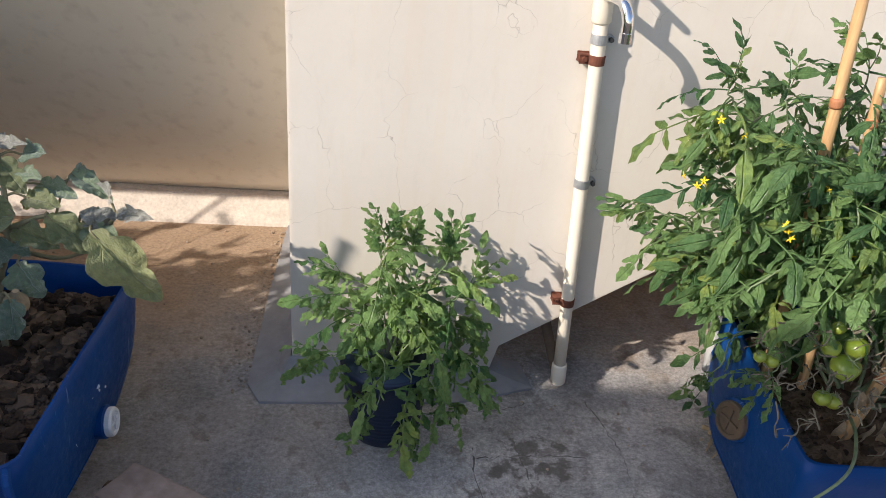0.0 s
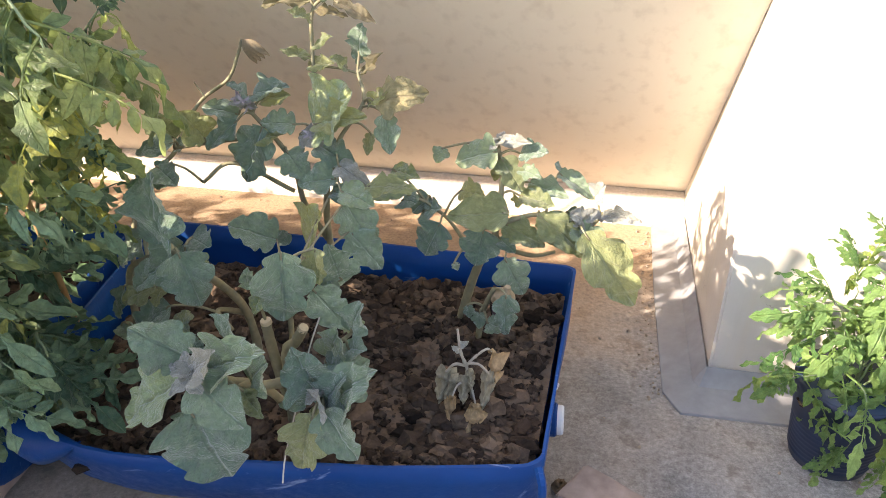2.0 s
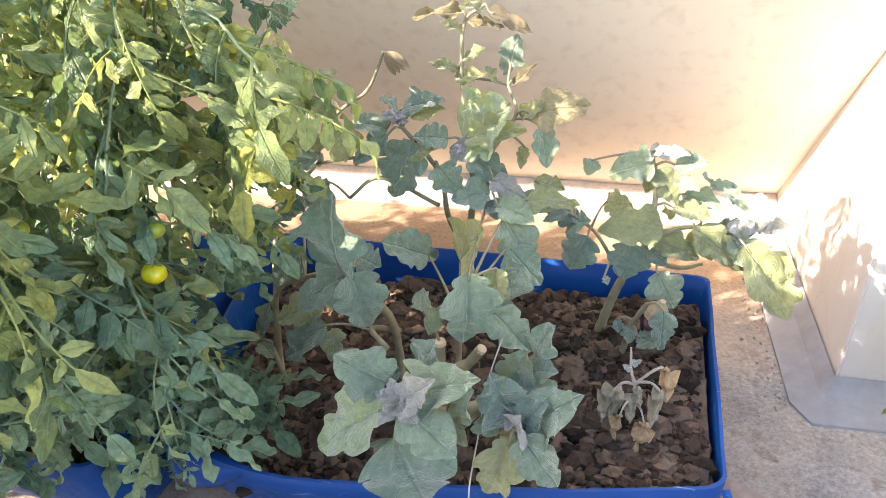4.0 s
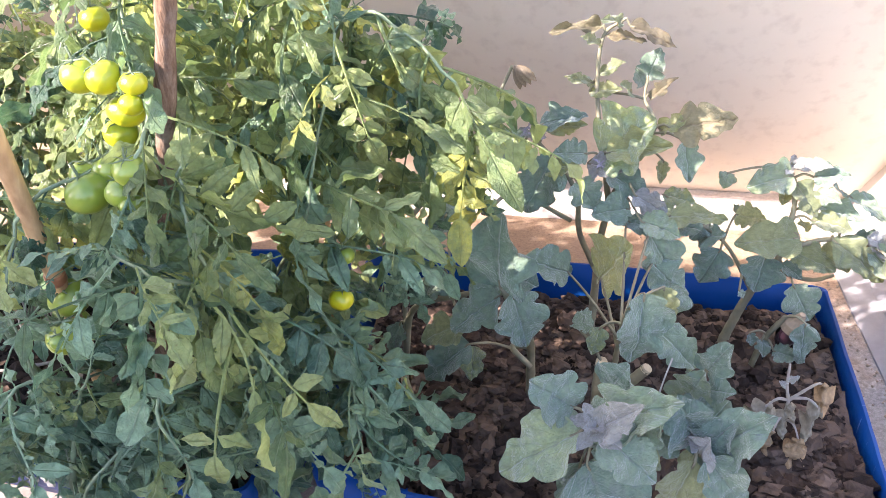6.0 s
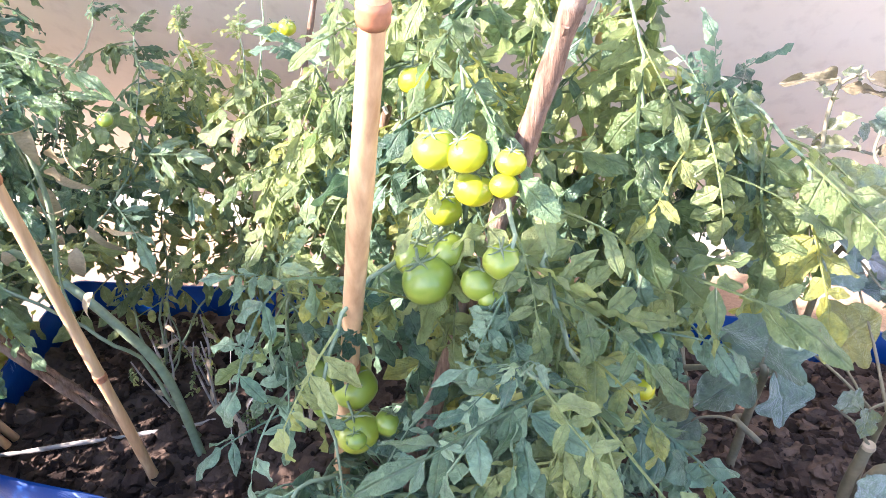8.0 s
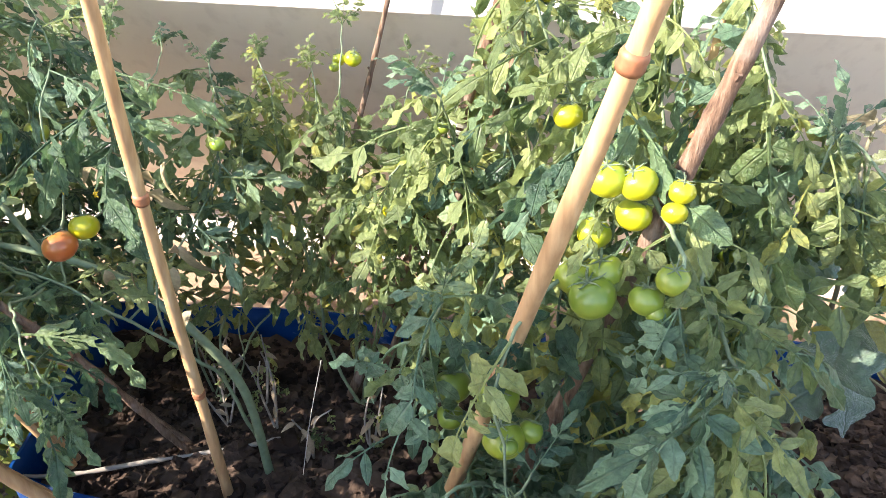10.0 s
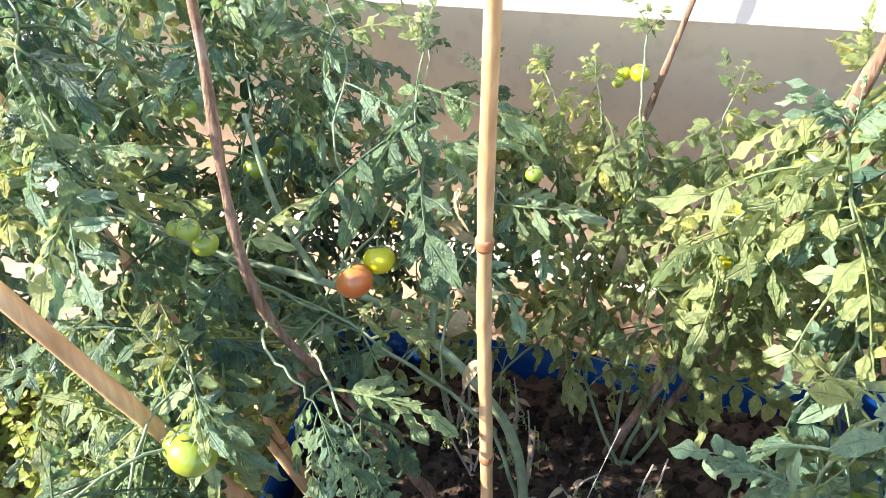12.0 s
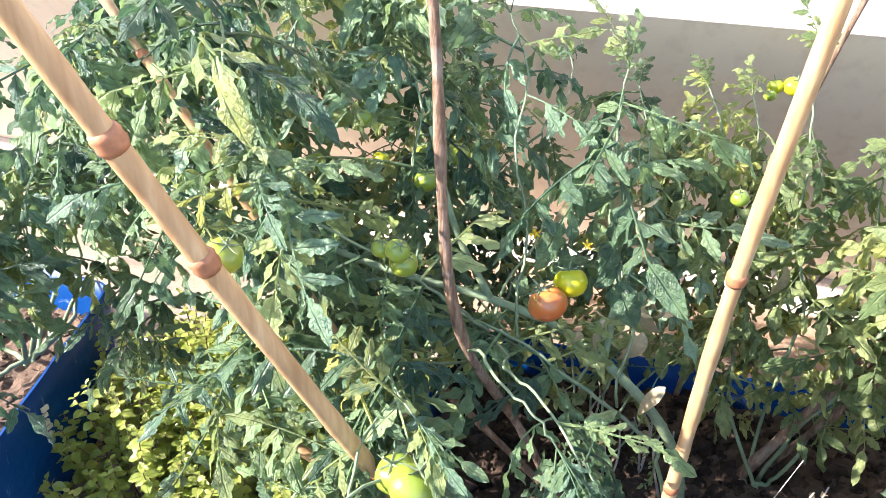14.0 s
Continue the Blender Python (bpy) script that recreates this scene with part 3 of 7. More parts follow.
# ---- pipe, tap, pot, bricks ----
def screw_lug(bm, x, y, z, s):
    box(bm, x, x + s, y - 0.004, y + 0.02, z - 0.008, z + 0.008, 0.003)


pipe = thing("drain_pipe", "cream plastic drain pipe clamped to the white wall", "pipe", at=(0.735, -0.03, 0.03))
PX = lambda z: 0.737 - 0.066 * z
bm = bmesh.new()
tube(bm, [Vector((PX(z), -0.03, z)) for z in (0.06, 0.3, 0.6, 0.9, 1.2, 1.7, 2.4)], 0.0165, None, 20)
part("tube", bm, M_PVC, pipe, smooth=True)
bm = bmesh.new()
tube(bm, [Vector((PX(z), -0.03, z)) for z in (0.012, 0.018, 0.075, 0.08)], 0.02, None, 20, radii=[0.017, 0.021, 0.021, 0.0185])
part("socket", bm, M_PVC, pipe, "worn end socket of the pipe", smooth=True)
bm = bmesh.new()
tube(bm, [Vector((PX(z), -0.03, z)) for z in (0.995, 1.0, 1.12, 1.125)], 0.02, None, 20, radii=[0.018, 0.0215, 0.0215, 0.018])
part("coupling", bm, M_PVC, pipe, "cream pipe coupling below the tap", smooth=True)
for z, m, lab, s in ((0.283, M_RUST, "rusty metal pipe clamp", -1), (0.622, M_GALV, "grey metal pipe clamp", 1), (0.917, M_RUST, "rusty metal pipe clamp", -1), (0.962, M_GALV, "grey metal pipe clamp", 1)):
    bm = bmesh.new()
    tube(bm, [Vector((PX(z), -0.03, z + d)) for d in (-0.011, -0.010, 0.010, 0.011)], 0.0185, None, 20, radii=[0.0165, 0.0185, 0.0185, 0.0165])
    screw_lug(bm, PX(z) + s * 0.015, -0.024, z, s * 0.020)
    clamp = part("clamp", bm, m, pipe, lab)
    bm = bmesh.new()
    x = PX(z) + s * 0.027
    tube(bm, [Vector((x, -0.036, z)), Vector((x, -0.030, z)), Vector((x, 0.004, z))], 0.0055, None, 8)
    part("screw", bm, M_BLACK if s > 0 else M_RUST, clamp)

bm = bmesh.new()
tube(bm, smooth_path([(0.684, 0.08, 0.20), (0.696, 0.05, 0.156), (0.716, 0.0, 0.085), (0.730, -0.025, 0.045)], 4), 0.0145, None, 16)
part("branch_tube", bm, M_CAP_OLD, pipe, "short slanting branch pipe behind the socket", smooth=True)
tap = thing("water_tap", "chrome bib tap screwed into the pipe coupling", "tap", at=(0.665, -0.05, 1.06))
bm = bmesh.new()
tube(bm, smooth_path([(0.668, -0.05, 1.058), (0.675, -0.085, 1.06), (0.684, -0.12, 1.055), (0.692, -0.138, 1.03), (0.694, -0.140, 0.998)], 6), 0.013, 0.0115, 14)
part("spout", bm, M_CHROME, tap, smooth=True)
bm = bmesh.new()
tube(bm, [Vector((0.694, -0.140, 1.002)), Vector((0.694, -0.1405, 0.982))], 0.0135, 0.0128, 14)
part("nozzle", bm, M_CHROME, tap, "ribbed chrome nozzle")
bm = bmesh.new()
tube(bm, [Vector((0.676, -0.088, 1.06)), Vector((0.678, -0.088, 1.095)), Vector((0.680, -0.088, 1.12))], 0.011, 0.008, 12)
box(bm, 0.672, 0.688, -0.125, -0.055, 1.115, 1.128, 0.004)
part("handle", bm, M_CHROME, tap)


def ico(level):
    b = bmesh.new()
    bmesh.ops.create_icosphere(b, subdivisions=level, radius=1)
    b.verts.ensure_lookup_table()
    data = [v.co.copy() for v in b.verts], [[v.index for v in f.verts] for f in b.faces]
    b.free()
    return data


ICO = {1: ico(1), 2: ico(2)}


def soil_top(name, ring, level, amp, seed, clods, label, most=0.022, material=None, grain=0.0045):
    """Soil in a container: a lumpy sheet with crumbs and clods on it. ring(u, v): place on the sheet."""
    rng = random.Random(seed)
    verts, faces = [], []
    nu, nv = 60, 40

    def height(p):
        return level(p) + amp * noise.fractal(p * 9, 0.7, 2.1, 4)
    for i in range(nu + 1):
        for j in range(nv + 1):
            p = ring(2 * i / nu - 1, 2 * j / nv - 1)
            verts.append((p.x, p.y, height(p) + amp * 0.7 * noise.noise(p * 60)))
    for i in range(nu):
        for j in range(nv):
            a = i * (nv + 1) + j
            faces.append((a, a + nv + 1, a + nv + 2, a + 1))
    for _ in range(clods):
        p = ring(rng.uniform(-0.97, 0.97), rng.uniform(-0.97, 0.97))
        r = min(most, 0.0035 + rng.expovariate(1 / grain))
        c = Vector((p.x, p.y, height(p) + r * 0.25))
        o = Vector((rng.uniform(0, 50), rng.uniform(0, 50), rng.uniform(0, 50)))
        sx, sy, sz = rng.uniform(0.75, 1.4), rng.uniform(0.75, 1.3), rng.uniform(0.55, 1.0)
        base, tris = ICO[2 if r > 0.009 else 1]
        n = len(verts)
        for d in base:
            k = r * (0.9 + 0.75 * noise.noise(d * 1.5 + o) + 0.3 * noise.noise(d * 4 + o))
            verts.append((c.x + d.x * sx * k, c.y + d.y * sy * k, c.z + d.z * sz * k))
        faces += [[n + q for q in t] for t in tris]
    me = bpy.data.meshes.new(name)
    me.from_pydata(verts, [], faces)
    me.materials.append(material or M_SOIL)
    return tagged(put(name, me), label, "soil", kind="stuff")


def bilinear(c):
    fl, fr, br, bl = [Vector(p) for p in c]

    def at(u, v):
        s, t = (u + 1) / 2, (v + 1) / 2
        return (fl * (1 - s) + fr * s) * (1 - t) + (bl * (1 - s) + br * s) * t
    return at


def rounded(n, r):
    """Points round a square of half size 1, evenly along its sides, with rounded corners."""
    out = []
    side = (n - 20) // 4
    for q in range(4):
        turn = math.pi / 2 * q
        ring = [(1 - r + r * math.cos(a), 1 - r + r * math.sin(a)) for a in (math.pi / 8 * k for k in range(5))]
        ring += [((1 - r) * (1 - 2 * k / (side + 1)), 1.0) for k in range(1, side + 1)]
        out += [(x * math.cos(turn) - y * math.sin(turn), x * math.sin(turn) + y * math.cos(turn)) for x, y in ring]
    return out


def drum(label, corners, foot, seed, bulge=0.0, group="blue drum planters"):
    """Half a plastic drum, cut along its length and laid on bricks. corners: front left, front right, back right, back left of the rim."""
    rng = random.Random(seed)
    at = bilinear(corners)
    mid = at(0, 0)
    root = thing("drum_planter", label, "planter", group, at=(mid.x, mid.y, foot))
    loop = rounded(80, 0.07)
    L, W = (at(1, 0) - at(-1, 0)).length, (at(0, 1) - at(0, -1)).length
    bm = bmesh.new()
    shells = []
    for inset in (0.0, 0.006):
        rings = []
        for k in range(9):
            th = math.radians(82) * k / 8
            fv, fu = 0.30 + 0.70 * math.cos(th) ** 0.8, 1 - 0.05 * math.sin(th) ** 2
            ring = []
            for u, v in loop:
                uu, vv = u * (fu - 2 * inset / L), v * (fv - 2 * inset / W)
                p = at(uu, vv)
                rim_z = at(u, v).z
                depth = rim_z - foot - inset
                wavy = 0.007 * noise.noise(Vector((u * 2.1 + seed, v * 2.3, 0.3))) + 0.003 * noise.noise(Vector((u * 9, v * 9, seed)))
                p.z = rim_z + wavy * (1 - k / 8) - depth * math.sin(th) / math.sin(math.radians(82))
                if v < -0.5:
                    p.y -= bulge * (1 - u ** 4) * (0.62 - 0.38 * u) * (1 - 0.6 * k / 8)
                p += Vector((0.004 * noise.noise(p * 7), 0.006 * noise.noise(p * 5 + Vector((3, 1, seed))), 0))
                ring.append(bm.verts.new(p))
            rings.append(ring)
        shells.append(rings)
    n = len(loop)
    for s, rings in enumerate(shells):
        for a, b in zip(rings, rings[1:]):
            for k in range(n):
                q = (a[k], a[(k + 1) % n], b[(k + 1) % n], b[k])
                f = bm.faces.new(q if s else q[::-1])
                f.smooth = True
        bm.faces.new(rings[-1])
    for k in range(n):
        bm.faces.new((shells[0][0][k], shells[0][0][(k + 1) % n], shells[1][0][(k + 1) % n], shells[1][0][k]))
    part("shell", bm, M_DRUM, root)
    return root, at


def bung(root, centre, out, r, material, label):
    """A drum's bung: a short blue neck and the screw cap on it."""
    m = Matrix.Translation(centre) @ Vector(out).to_track_quat("Z", "Y").to_matrix().to_4x4()
    bm = bmesh.new()
    lathe(bm, [(r * 1.12, -0.03), (r * 1.12, 0.016), (r * 1.0, 0.02)], 24, True, True, m)
    neck = part("neck", bm, M_DRUM, root)
    bm = bmesh.new()
    lathe(bm, [(r * 0.98, 0.018), (r * 0.98, 0.030), (r * 0.9, 0.034), (r * 0.72, 0.034), (r * 0.68, 0.029), (r * 0.1, 0.029)], 24, True, True, m)
    b2 = bmesh.new()
    box(b2, -r * 0.6, r * 0.6, -0.002, 0.002, 0.029, 0.0335)
    box(b2, -0.002, 0.002, -r * 0.6, r * 0.6, 0.0291, 0.0336)
    for v in b2.verts:
        v.co = m @ v.co
    part("cap", bm, material, neck, label)
    part("grip", b2, material, neck)


def lettering(root, words, start, end, height):
    """Printed words on a drum, read from start towards end."""
    cu = bpy.data.curves.new("print", "FONT")
    cu.body, cu.size, cu.extrude = words, height, 0.0006
    ob = bpy.data.objects.new("print", cu)
    me = bpy.data.meshes.new_from_object(ob)
    bpy.data.objects.remove(ob)
    me.name = "print"
    me.materials.append(M_PRINT)
    x = (Vector(end) - Vector(start)).normalized()
    z = Vector((0, -1, 0))
    z = (z - x * z.dot(x)).normalized()
    m = Matrix((x, z.cross(x), z)).transposed().to_4x4()
    m.translation = Vector(start)
    put("print", me, root, "cream lettering on the drum", m)


# eggplant drum
A_RIM = ((-1.375, -0.712, 0.355), (-0.378, -0.675, 0.34), (-0.355, -0.06, 0.36), (-1.46, -0.04, 0.365))
drum_a, at_a = drum("half blue plastic drum planter of dark soil with eggplants", A_RIM, 0.07, 1, 0.14)
bung(drum_a, (-0.385, -0.33, 0.115), (1, 0.02, 0.05), 0.034, M_CAP, "white screw cap")
bm = bmesh.new()
pa = [Vector((-0.385, -0.692, 0.345)), Vector((-0.375, -0.715, 0.32)), Vector((-0.375, -0.70, 0.22)), Vector((-0.385, -0.64, 0.12))]
tube(bm, smooth_path(pa, 5), 0.008, 0.006, 6)
part("cut_edge", bm, M_DRUM, drum_a, "curled cut edge of the drum")
for r, pts in ((0.0011, ((-0.3705, -0.370, 0.335), (-0.369, -0.364, 0.305), (-0.372, -0.348, 0.237))), (0.0009, ((-0.3705, -0.362, 0.320), (-0.371, -0.350, 0.27), (-0.3735, -0.338, 0.222))),
               (0.004, ((-0.3725, -0.3385, 0.225), (-0.3735, -0.330, 0.205))), (0.003, ((-0.3745, -0.299, 0.19), (-0.374, -0.306, 0.205))), (0.0012, ((-0.375, -0.366, 0.214), (-0.3745, -0.352, 0.222))),
               (0.0014, ((-0.379, -0.573, 0.306), (-0.380, -0.571, 0.269), (-0.381, -0.556, 0.231))), (0.002, ((-0.3685, -0.255, 0.235), (-0.369, -0.248, 0.218))), (0.0016, ((-0.3835, -0.456, 0.170), (-0.3835, -0.452, 0.160)))):
    bm = bmesh.new()
    tube(bm, smooth_path(pts, 5), r, r * 0.5, 6, wob=0.5, rng=random.Random(len(pts)))
    part("scratch", bm, M_CAP, drum_a, "pale scratch in the plastic")
bm = bmesh.new()
for k in range(7):
    f = k / 6
    box(bm, -0.364 - 0.001 * f, -0.3615 - 0.001 * f, -0.1985 + 0.010 * f, -0.190 + 0.010 * f, 0.335 - 0.055 * f, 0.340 - 0.055 * f)
part("print", bm, M_PRINT, drum_a, "faded cream print")
bed_a = bilinear([(-1.345, -0.70, 0), (-0.395, -0.665, 0), (-0.375, -0.115, 0), (-1.42, -0.07, 0)])
soil_top("soil", lambda u, v: bed_a(u, v) + Vector((0, -0.12 * (1 - u ** 4) * (0.62 - 0.38 * u) * max(0, -v), 0)), lambda p: 0.285 + 0.05 * (p.x + 0.9), 0.016, 11, 4600, "dark brown cloddy soil in the eggplant drum", 0.026, M_SOIL_DRY, 0.0052)
# its corner folded outwards
bm = bmesh.new()
rows = []
for k in range(13):
    f = k / 12
    c = Vector((-1.372 + 0.20 * f, -0.722 - 0.075 * f ** 0.8, 0.354))
    hang = math.sin(math.pi * f ** 0.7) ** 0.8
    rows.append([bm.verts.new(c + Vector((-0.012 * hang * math.sin(1.5 * j / 5), -0.045 * hang * math.sin(2.4 * j / 5) - 0.002, -0.085 * hang * (j / 5) ** 1.3 + 0.004 * math.sin(3 * j / 5)))) for j in range(6)])
for a, b in zip(rows, rows[1:]):
    for j in range(5):
        bm.faces.new((a[j], a[j + 1], b[j + 1], b[j]))
bmesh.ops.remove_doubles(bm, verts=bm.verts[:], dist=0.0005)
bmesh.ops.solidify(bm, geom=bm.faces[:], thickness=0.004)
part("flap", bm, M_DRUM, drum_a, "corner of the cut drum folded outwards", smooth=True)

# tomato drum
B_RIM = ((-2.485, -0.775, 0.37), (-1.44, -0.86, 0.355), (-1.49, -0.09, 0.37), (-2.615, -0.165, 0.365))
drum_b, at_b = drum("long half blue plastic drum planter with staked tomatoes", B_RIM, 0.07, 2, 0.01)
soil_top("soil", bilinear([(-2.46, -0.755, 0), (-1.46, -0.835, 0), (-1.51, -0.115, 0), (-2.585, -0.19, 0)]), lambda p: 0.295, 0.024, 12, 2000, "dark brown cloddy soil in the tomato drum", 0.03, M_SOIL_SHADED)
lettering(drum_b, "AN ISO", (-2.150, -0.817, 0.335), (-2.163, -0.793, 0.228), 0.024)
lettering(drum_b, "STR", (-2.116, -0.820, 0.338), (-2.131, -0.794, 0.224), 0.033)
rng = random.Random(6)
for x, y0, y1, z0, z1 in ((-2.068, -0.825, -0.804, 0.335, 0.25), (-2.035, -0.820, -0.806, 0.30, 0.25), (-1.925, -0.834, -0.814, 0.33, 0.25), (-1.885, -0.834, -0.817, 0.32, 0.25)):
    bm = bmesh.new()
    for k in range(5):
        f = k / 5
        y, z = y0 + (y1 - y0) * f, z0 + (z1 - z0) * f
        box(bm, x, x + rng.uniform(0.012, 0.02), y - 0.002, y + 0.004, z - 0.011, z)
    part("print", bm, M_PRINT, drum_b, "faded cream print")

# drum beyond the mint
D_RIM = ((-4.25, -1.02, 0.37), (-3.27, -0.96, 0.35), (-3.47, -0.33, 0.385), (-4.4, -0.28, 0.37))
drum_d, at_d = drum("half blue plastic drum planter beside the mint", D_RIM, 0.03, 3)
soil_top("soil", bilinear([(-4.2, -0.98, 0), (-3.31, -0.92, 0), (-3.50, -0.37, 0), (-4.35, -0.33, 0)]), lambda p: 0.29, 0.014, 13, 500, "dark soil in the far drum")
bm = bmesh.new()
for k in range(6):
    z = 0.315 - 0.018 * k
    box(bm, -3.346 - 0.0012 * k, -3.341 - 0.0012 * k, -0.707, -0.707 + (0.012 if k % 3 else 0.017), z - (0.009 if k % 2 else 0.012), z)
part("print", bm, M_PRINT, drum_d, "faded white print")
# drum by the pipe
R_RIM = ((1.035, -0.665, 0.35), (2.0, -0.72, 0.36), (2.05, -0.10, 0.37), (1.08, -0.11, 0.36))
drum_r, at_r = drum("half blue plastic drum planter with a bushy tomato", R_RIM, 0.03, 4)
bung(drum_r, (1.062, -0.38, 0.205), (-1, -0.3, 0.12), 0.046, M_CAP_OLD, "dusty brown bung cap")
soil_top("soil", bilinear([(1.06, -0.63, 0), (1.95, -0.68, 0), (2.0, -0.14, 0), (1.11, -0.15, 0)]), lambda p: 0.27, 0.014, 14, 700, "dark dry soil in the drum by the pipe")
bm = bmesh.new()
rows = []
for k in range(11):
    f = k / 10
    c = Vector((1.062 - 0.02 * f, -0.16 - 0.06 * f, 0.372 - 0.16 * f))
    rows.append([bm.verts.new(c + Vector((-0.004 - 0.012 * noise.noise(Vector((k * 0.6, j * 1.3, 2))), (j - 1.5) * (0.017 - 0.006 * f), 0.01 * noise.noise(Vector((k * 0.9, j, 5)))))) for j in range(4)])
for a, b in zip(rows, rows[1:]):
    for j in range(3):
        bm.faces.new((a[j], a[j + 1], b[j + 1], b[j]))
bmesh.ops.solidify(bm, geom=bm.faces[:], thickness=0.0015)
tagged(obj("sack_scrap", bm, M_BAG, smooth=True), "crumpled white plastic sack hanging over the drum's rim", "bag")


def brick(label, centre, turn, z=0.0, size=(0.235, 0.117, 0.07)):
    rng = random.Random(int(centre[0] * 1000))
    bm = bmesh.new()
    a, b, c = size
    box(bm, -a / 2, a / 2, -b / 2, b / 2, 0, c)
    bmesh.ops.subdivide_edges(bm, edges=bm.edges[:], cuts=3, use_grid_fill=True)
    bmesh.ops.bevel(bm, geom=[e for e in bm.edges if len(e.link_faces) == 2 and e.calc_face_angle() > 1.0], offset=0.006, segments=2, affect="EDGES")
    for v in bm.verts:
        v.co += v.co.normalized() * 0.005 * noise.noise(v.co * 30 + Vector((centre[0] * 10, 0, 0)))
    ob = obj("brick", bm, M_BRICK, smooth=False)
    ob.matrix_basis = pose(centre[0], centre[1], z, 0, 0, turn)
    return tagged(ob, label, "brick", "bricks on the floor")


brick("loose weathered brick lying flat beside the eggplant drum", (-0.222, -0.506), -29)
for x, y, t in ((-1.05, -0.52, 8), (-0.60, -0.50, 4), (-1.02, -0.22, 90), (-0.6, -0.22, 90)):
    brick("weathered brick propping up the blue drum", (x, y), t)
for x, y, t in ((-2.32, -0.60, 5), (-1.66, -0.64, 2), (-2.32, -0.32, 90), (-1.70, -0.3, 90)):
    brick("weathered brick propping up the blue drum", (x, y), t)
for x, y, t in ((-3.60, -0.66, 70), (-4.05, -0.66, 80)):
    brick("weathered brick propping up the blue drum", (x, y), t, -0.04)
for x, y, t in ((1.3, -0.4, 80), (1.8, -0.4, 80)):
    brick("weathered brick propping up the blue drum", (x, y), t, -0.04)

# dried husk by the brick
bm = bmesh.new()
rng = random.Random(3)
for k in range(3):
    pts = [Vector((-0.345 + (0.016 - 0.004 * k) * math.cos(a * 0.7 + k), -0.425 + (0.016 - 0.004 * k) * math.sin(a * 0.7 + k), 0.008 + 0.006 * k + 0.002 * math.sin(a * 3))) for a in range(10)]
    tube(bm, pts, 0.006, 0.004, 6, wob=0.3, rng=rng)
tagged(obj("dried_husk", bm, M_NUT, smooth=True), "small curled dry brown husk on the floor", "husk")

# withered leaf on the floor
bm = bmesh.new()
for k in range(4):
    a = Vector((1.10 + 0.01 * k, -0.19 - 0.02 * k, 0.004))
    tube(bm, smooth_path([a, a + Vector((0.015, -0.03, 0.012)), a + Vector((-0.01 + 0.01 * k, -0.07, 0.006)), a + Vector((-0.03, -0.095, 0.003))], 5), 0.006, 0.0015, 5, wob=0.4, rng=rng)
tagged(obj("withered_leaf", bm, M_DRY_LEAF), "curled withered brown leaf on the cement floor", "leaf")

# pot
pot = thing("flower_pot", "ribbed navy plastic pot with a young tomato", "pot", at=(0.252, -0.20, 0.0))
pm = Matrix.Translation((0.252, -0.20, 0.0))
prof = [(0.078, 0.0), (0.084, 0.004)]
for k in range(9):
    z = 0.02 + 0.012 * k
    prof += [(0.087 + 0.0012 * k, z), (0.0895 + 0.0012 * k, z + 0.004), (0.0895 + 0.0012 * k, z + 0.008)]
prof += [(0.102, 0.14), (0.106, 0.20), (0.113, 0.203), (0.114, 0.222), (0.108, 0.224)]
bm = bmesh.new()
lathe(bm, prof, 40, True, False, pm)
part("body", bm, M_POT, pot, smooth=True)
bm = bmesh.new()
lathe(bm, [(0.108, 0.224), (0.102, 0.2), (0.097, 0.14), (0.094, 0.12)], 40, True, False, pm)
bmesh.ops.reverse_faces(bm, faces=bm.faces[:])
part("lining", bm, M_POT_IN, pot, "light blue inside of the pot", smooth=True)


def disc(c, r):
    def at(u, v):
        f = max(abs(u), abs(v)) / (math.hypot(u, v) or 1)
        return Vector((c[0] + u * f * r, c[1] + v * f * r, 0))
    return at


soil_top("soil", disc((0.252, -0.20), 0.098), lambda p: 0.165, 0.008, 15, 120, "dark soil in the navy pot")


# ---- stakes ----
def stake(label, pts, r, nodes=(), wood=M_BAMBOO, name="bamboo_stake", rough=0.06, seed=0):
    rng = random.Random(seed)
    root = thing(name, label, "stake", at=pts[0])
    path = smooth_path(pts, 10)
    bm = bmesh.new()
    tube(bm, path, r * 1.08, r * 0.9, 12, wob=rough, rng=rng)
    body = part("cane" if wood is M_BAMBOO else "branch", bm, wood, root, smooth=True)
    for f in nodes:
        i = min(len(path) - 2, int(f * (len(path) - 1)))
        t = f * (len(path) - 1) - i
        p, d = path[i].lerp(path[i + 1], t), (path[i + 1] - path[i]).normalized()
        bm = bmesh.new()
        tube(bm, [p - d * r * 0.9, p - d * r * 0.35, p, p + d * r * 0.4, p + d * r * 0.9], r, None, 12, radii=[r * 1.02, r * 1.2, r * 1.1, r * 1.2, r * 1.0])
        part("node", bm, M_NODE, body, "reddish brown joint", smooth=True)
    if wood is M_BARK:
        for k in range(4):
            i = rng.randrange(2, len(path) - 2)
            d = Vector((rng.uniform(-1, 1), rng.uniform(-1, 1), rng.uniform(0.2, 1))).normalized()
            bm = bmesh.new()
            tube(bm, [path[i], path[i] + d * r * 1.8], r * 0.5, r * 0.35, 6)
            part("snag", bm, M_BARK, body)
    return root


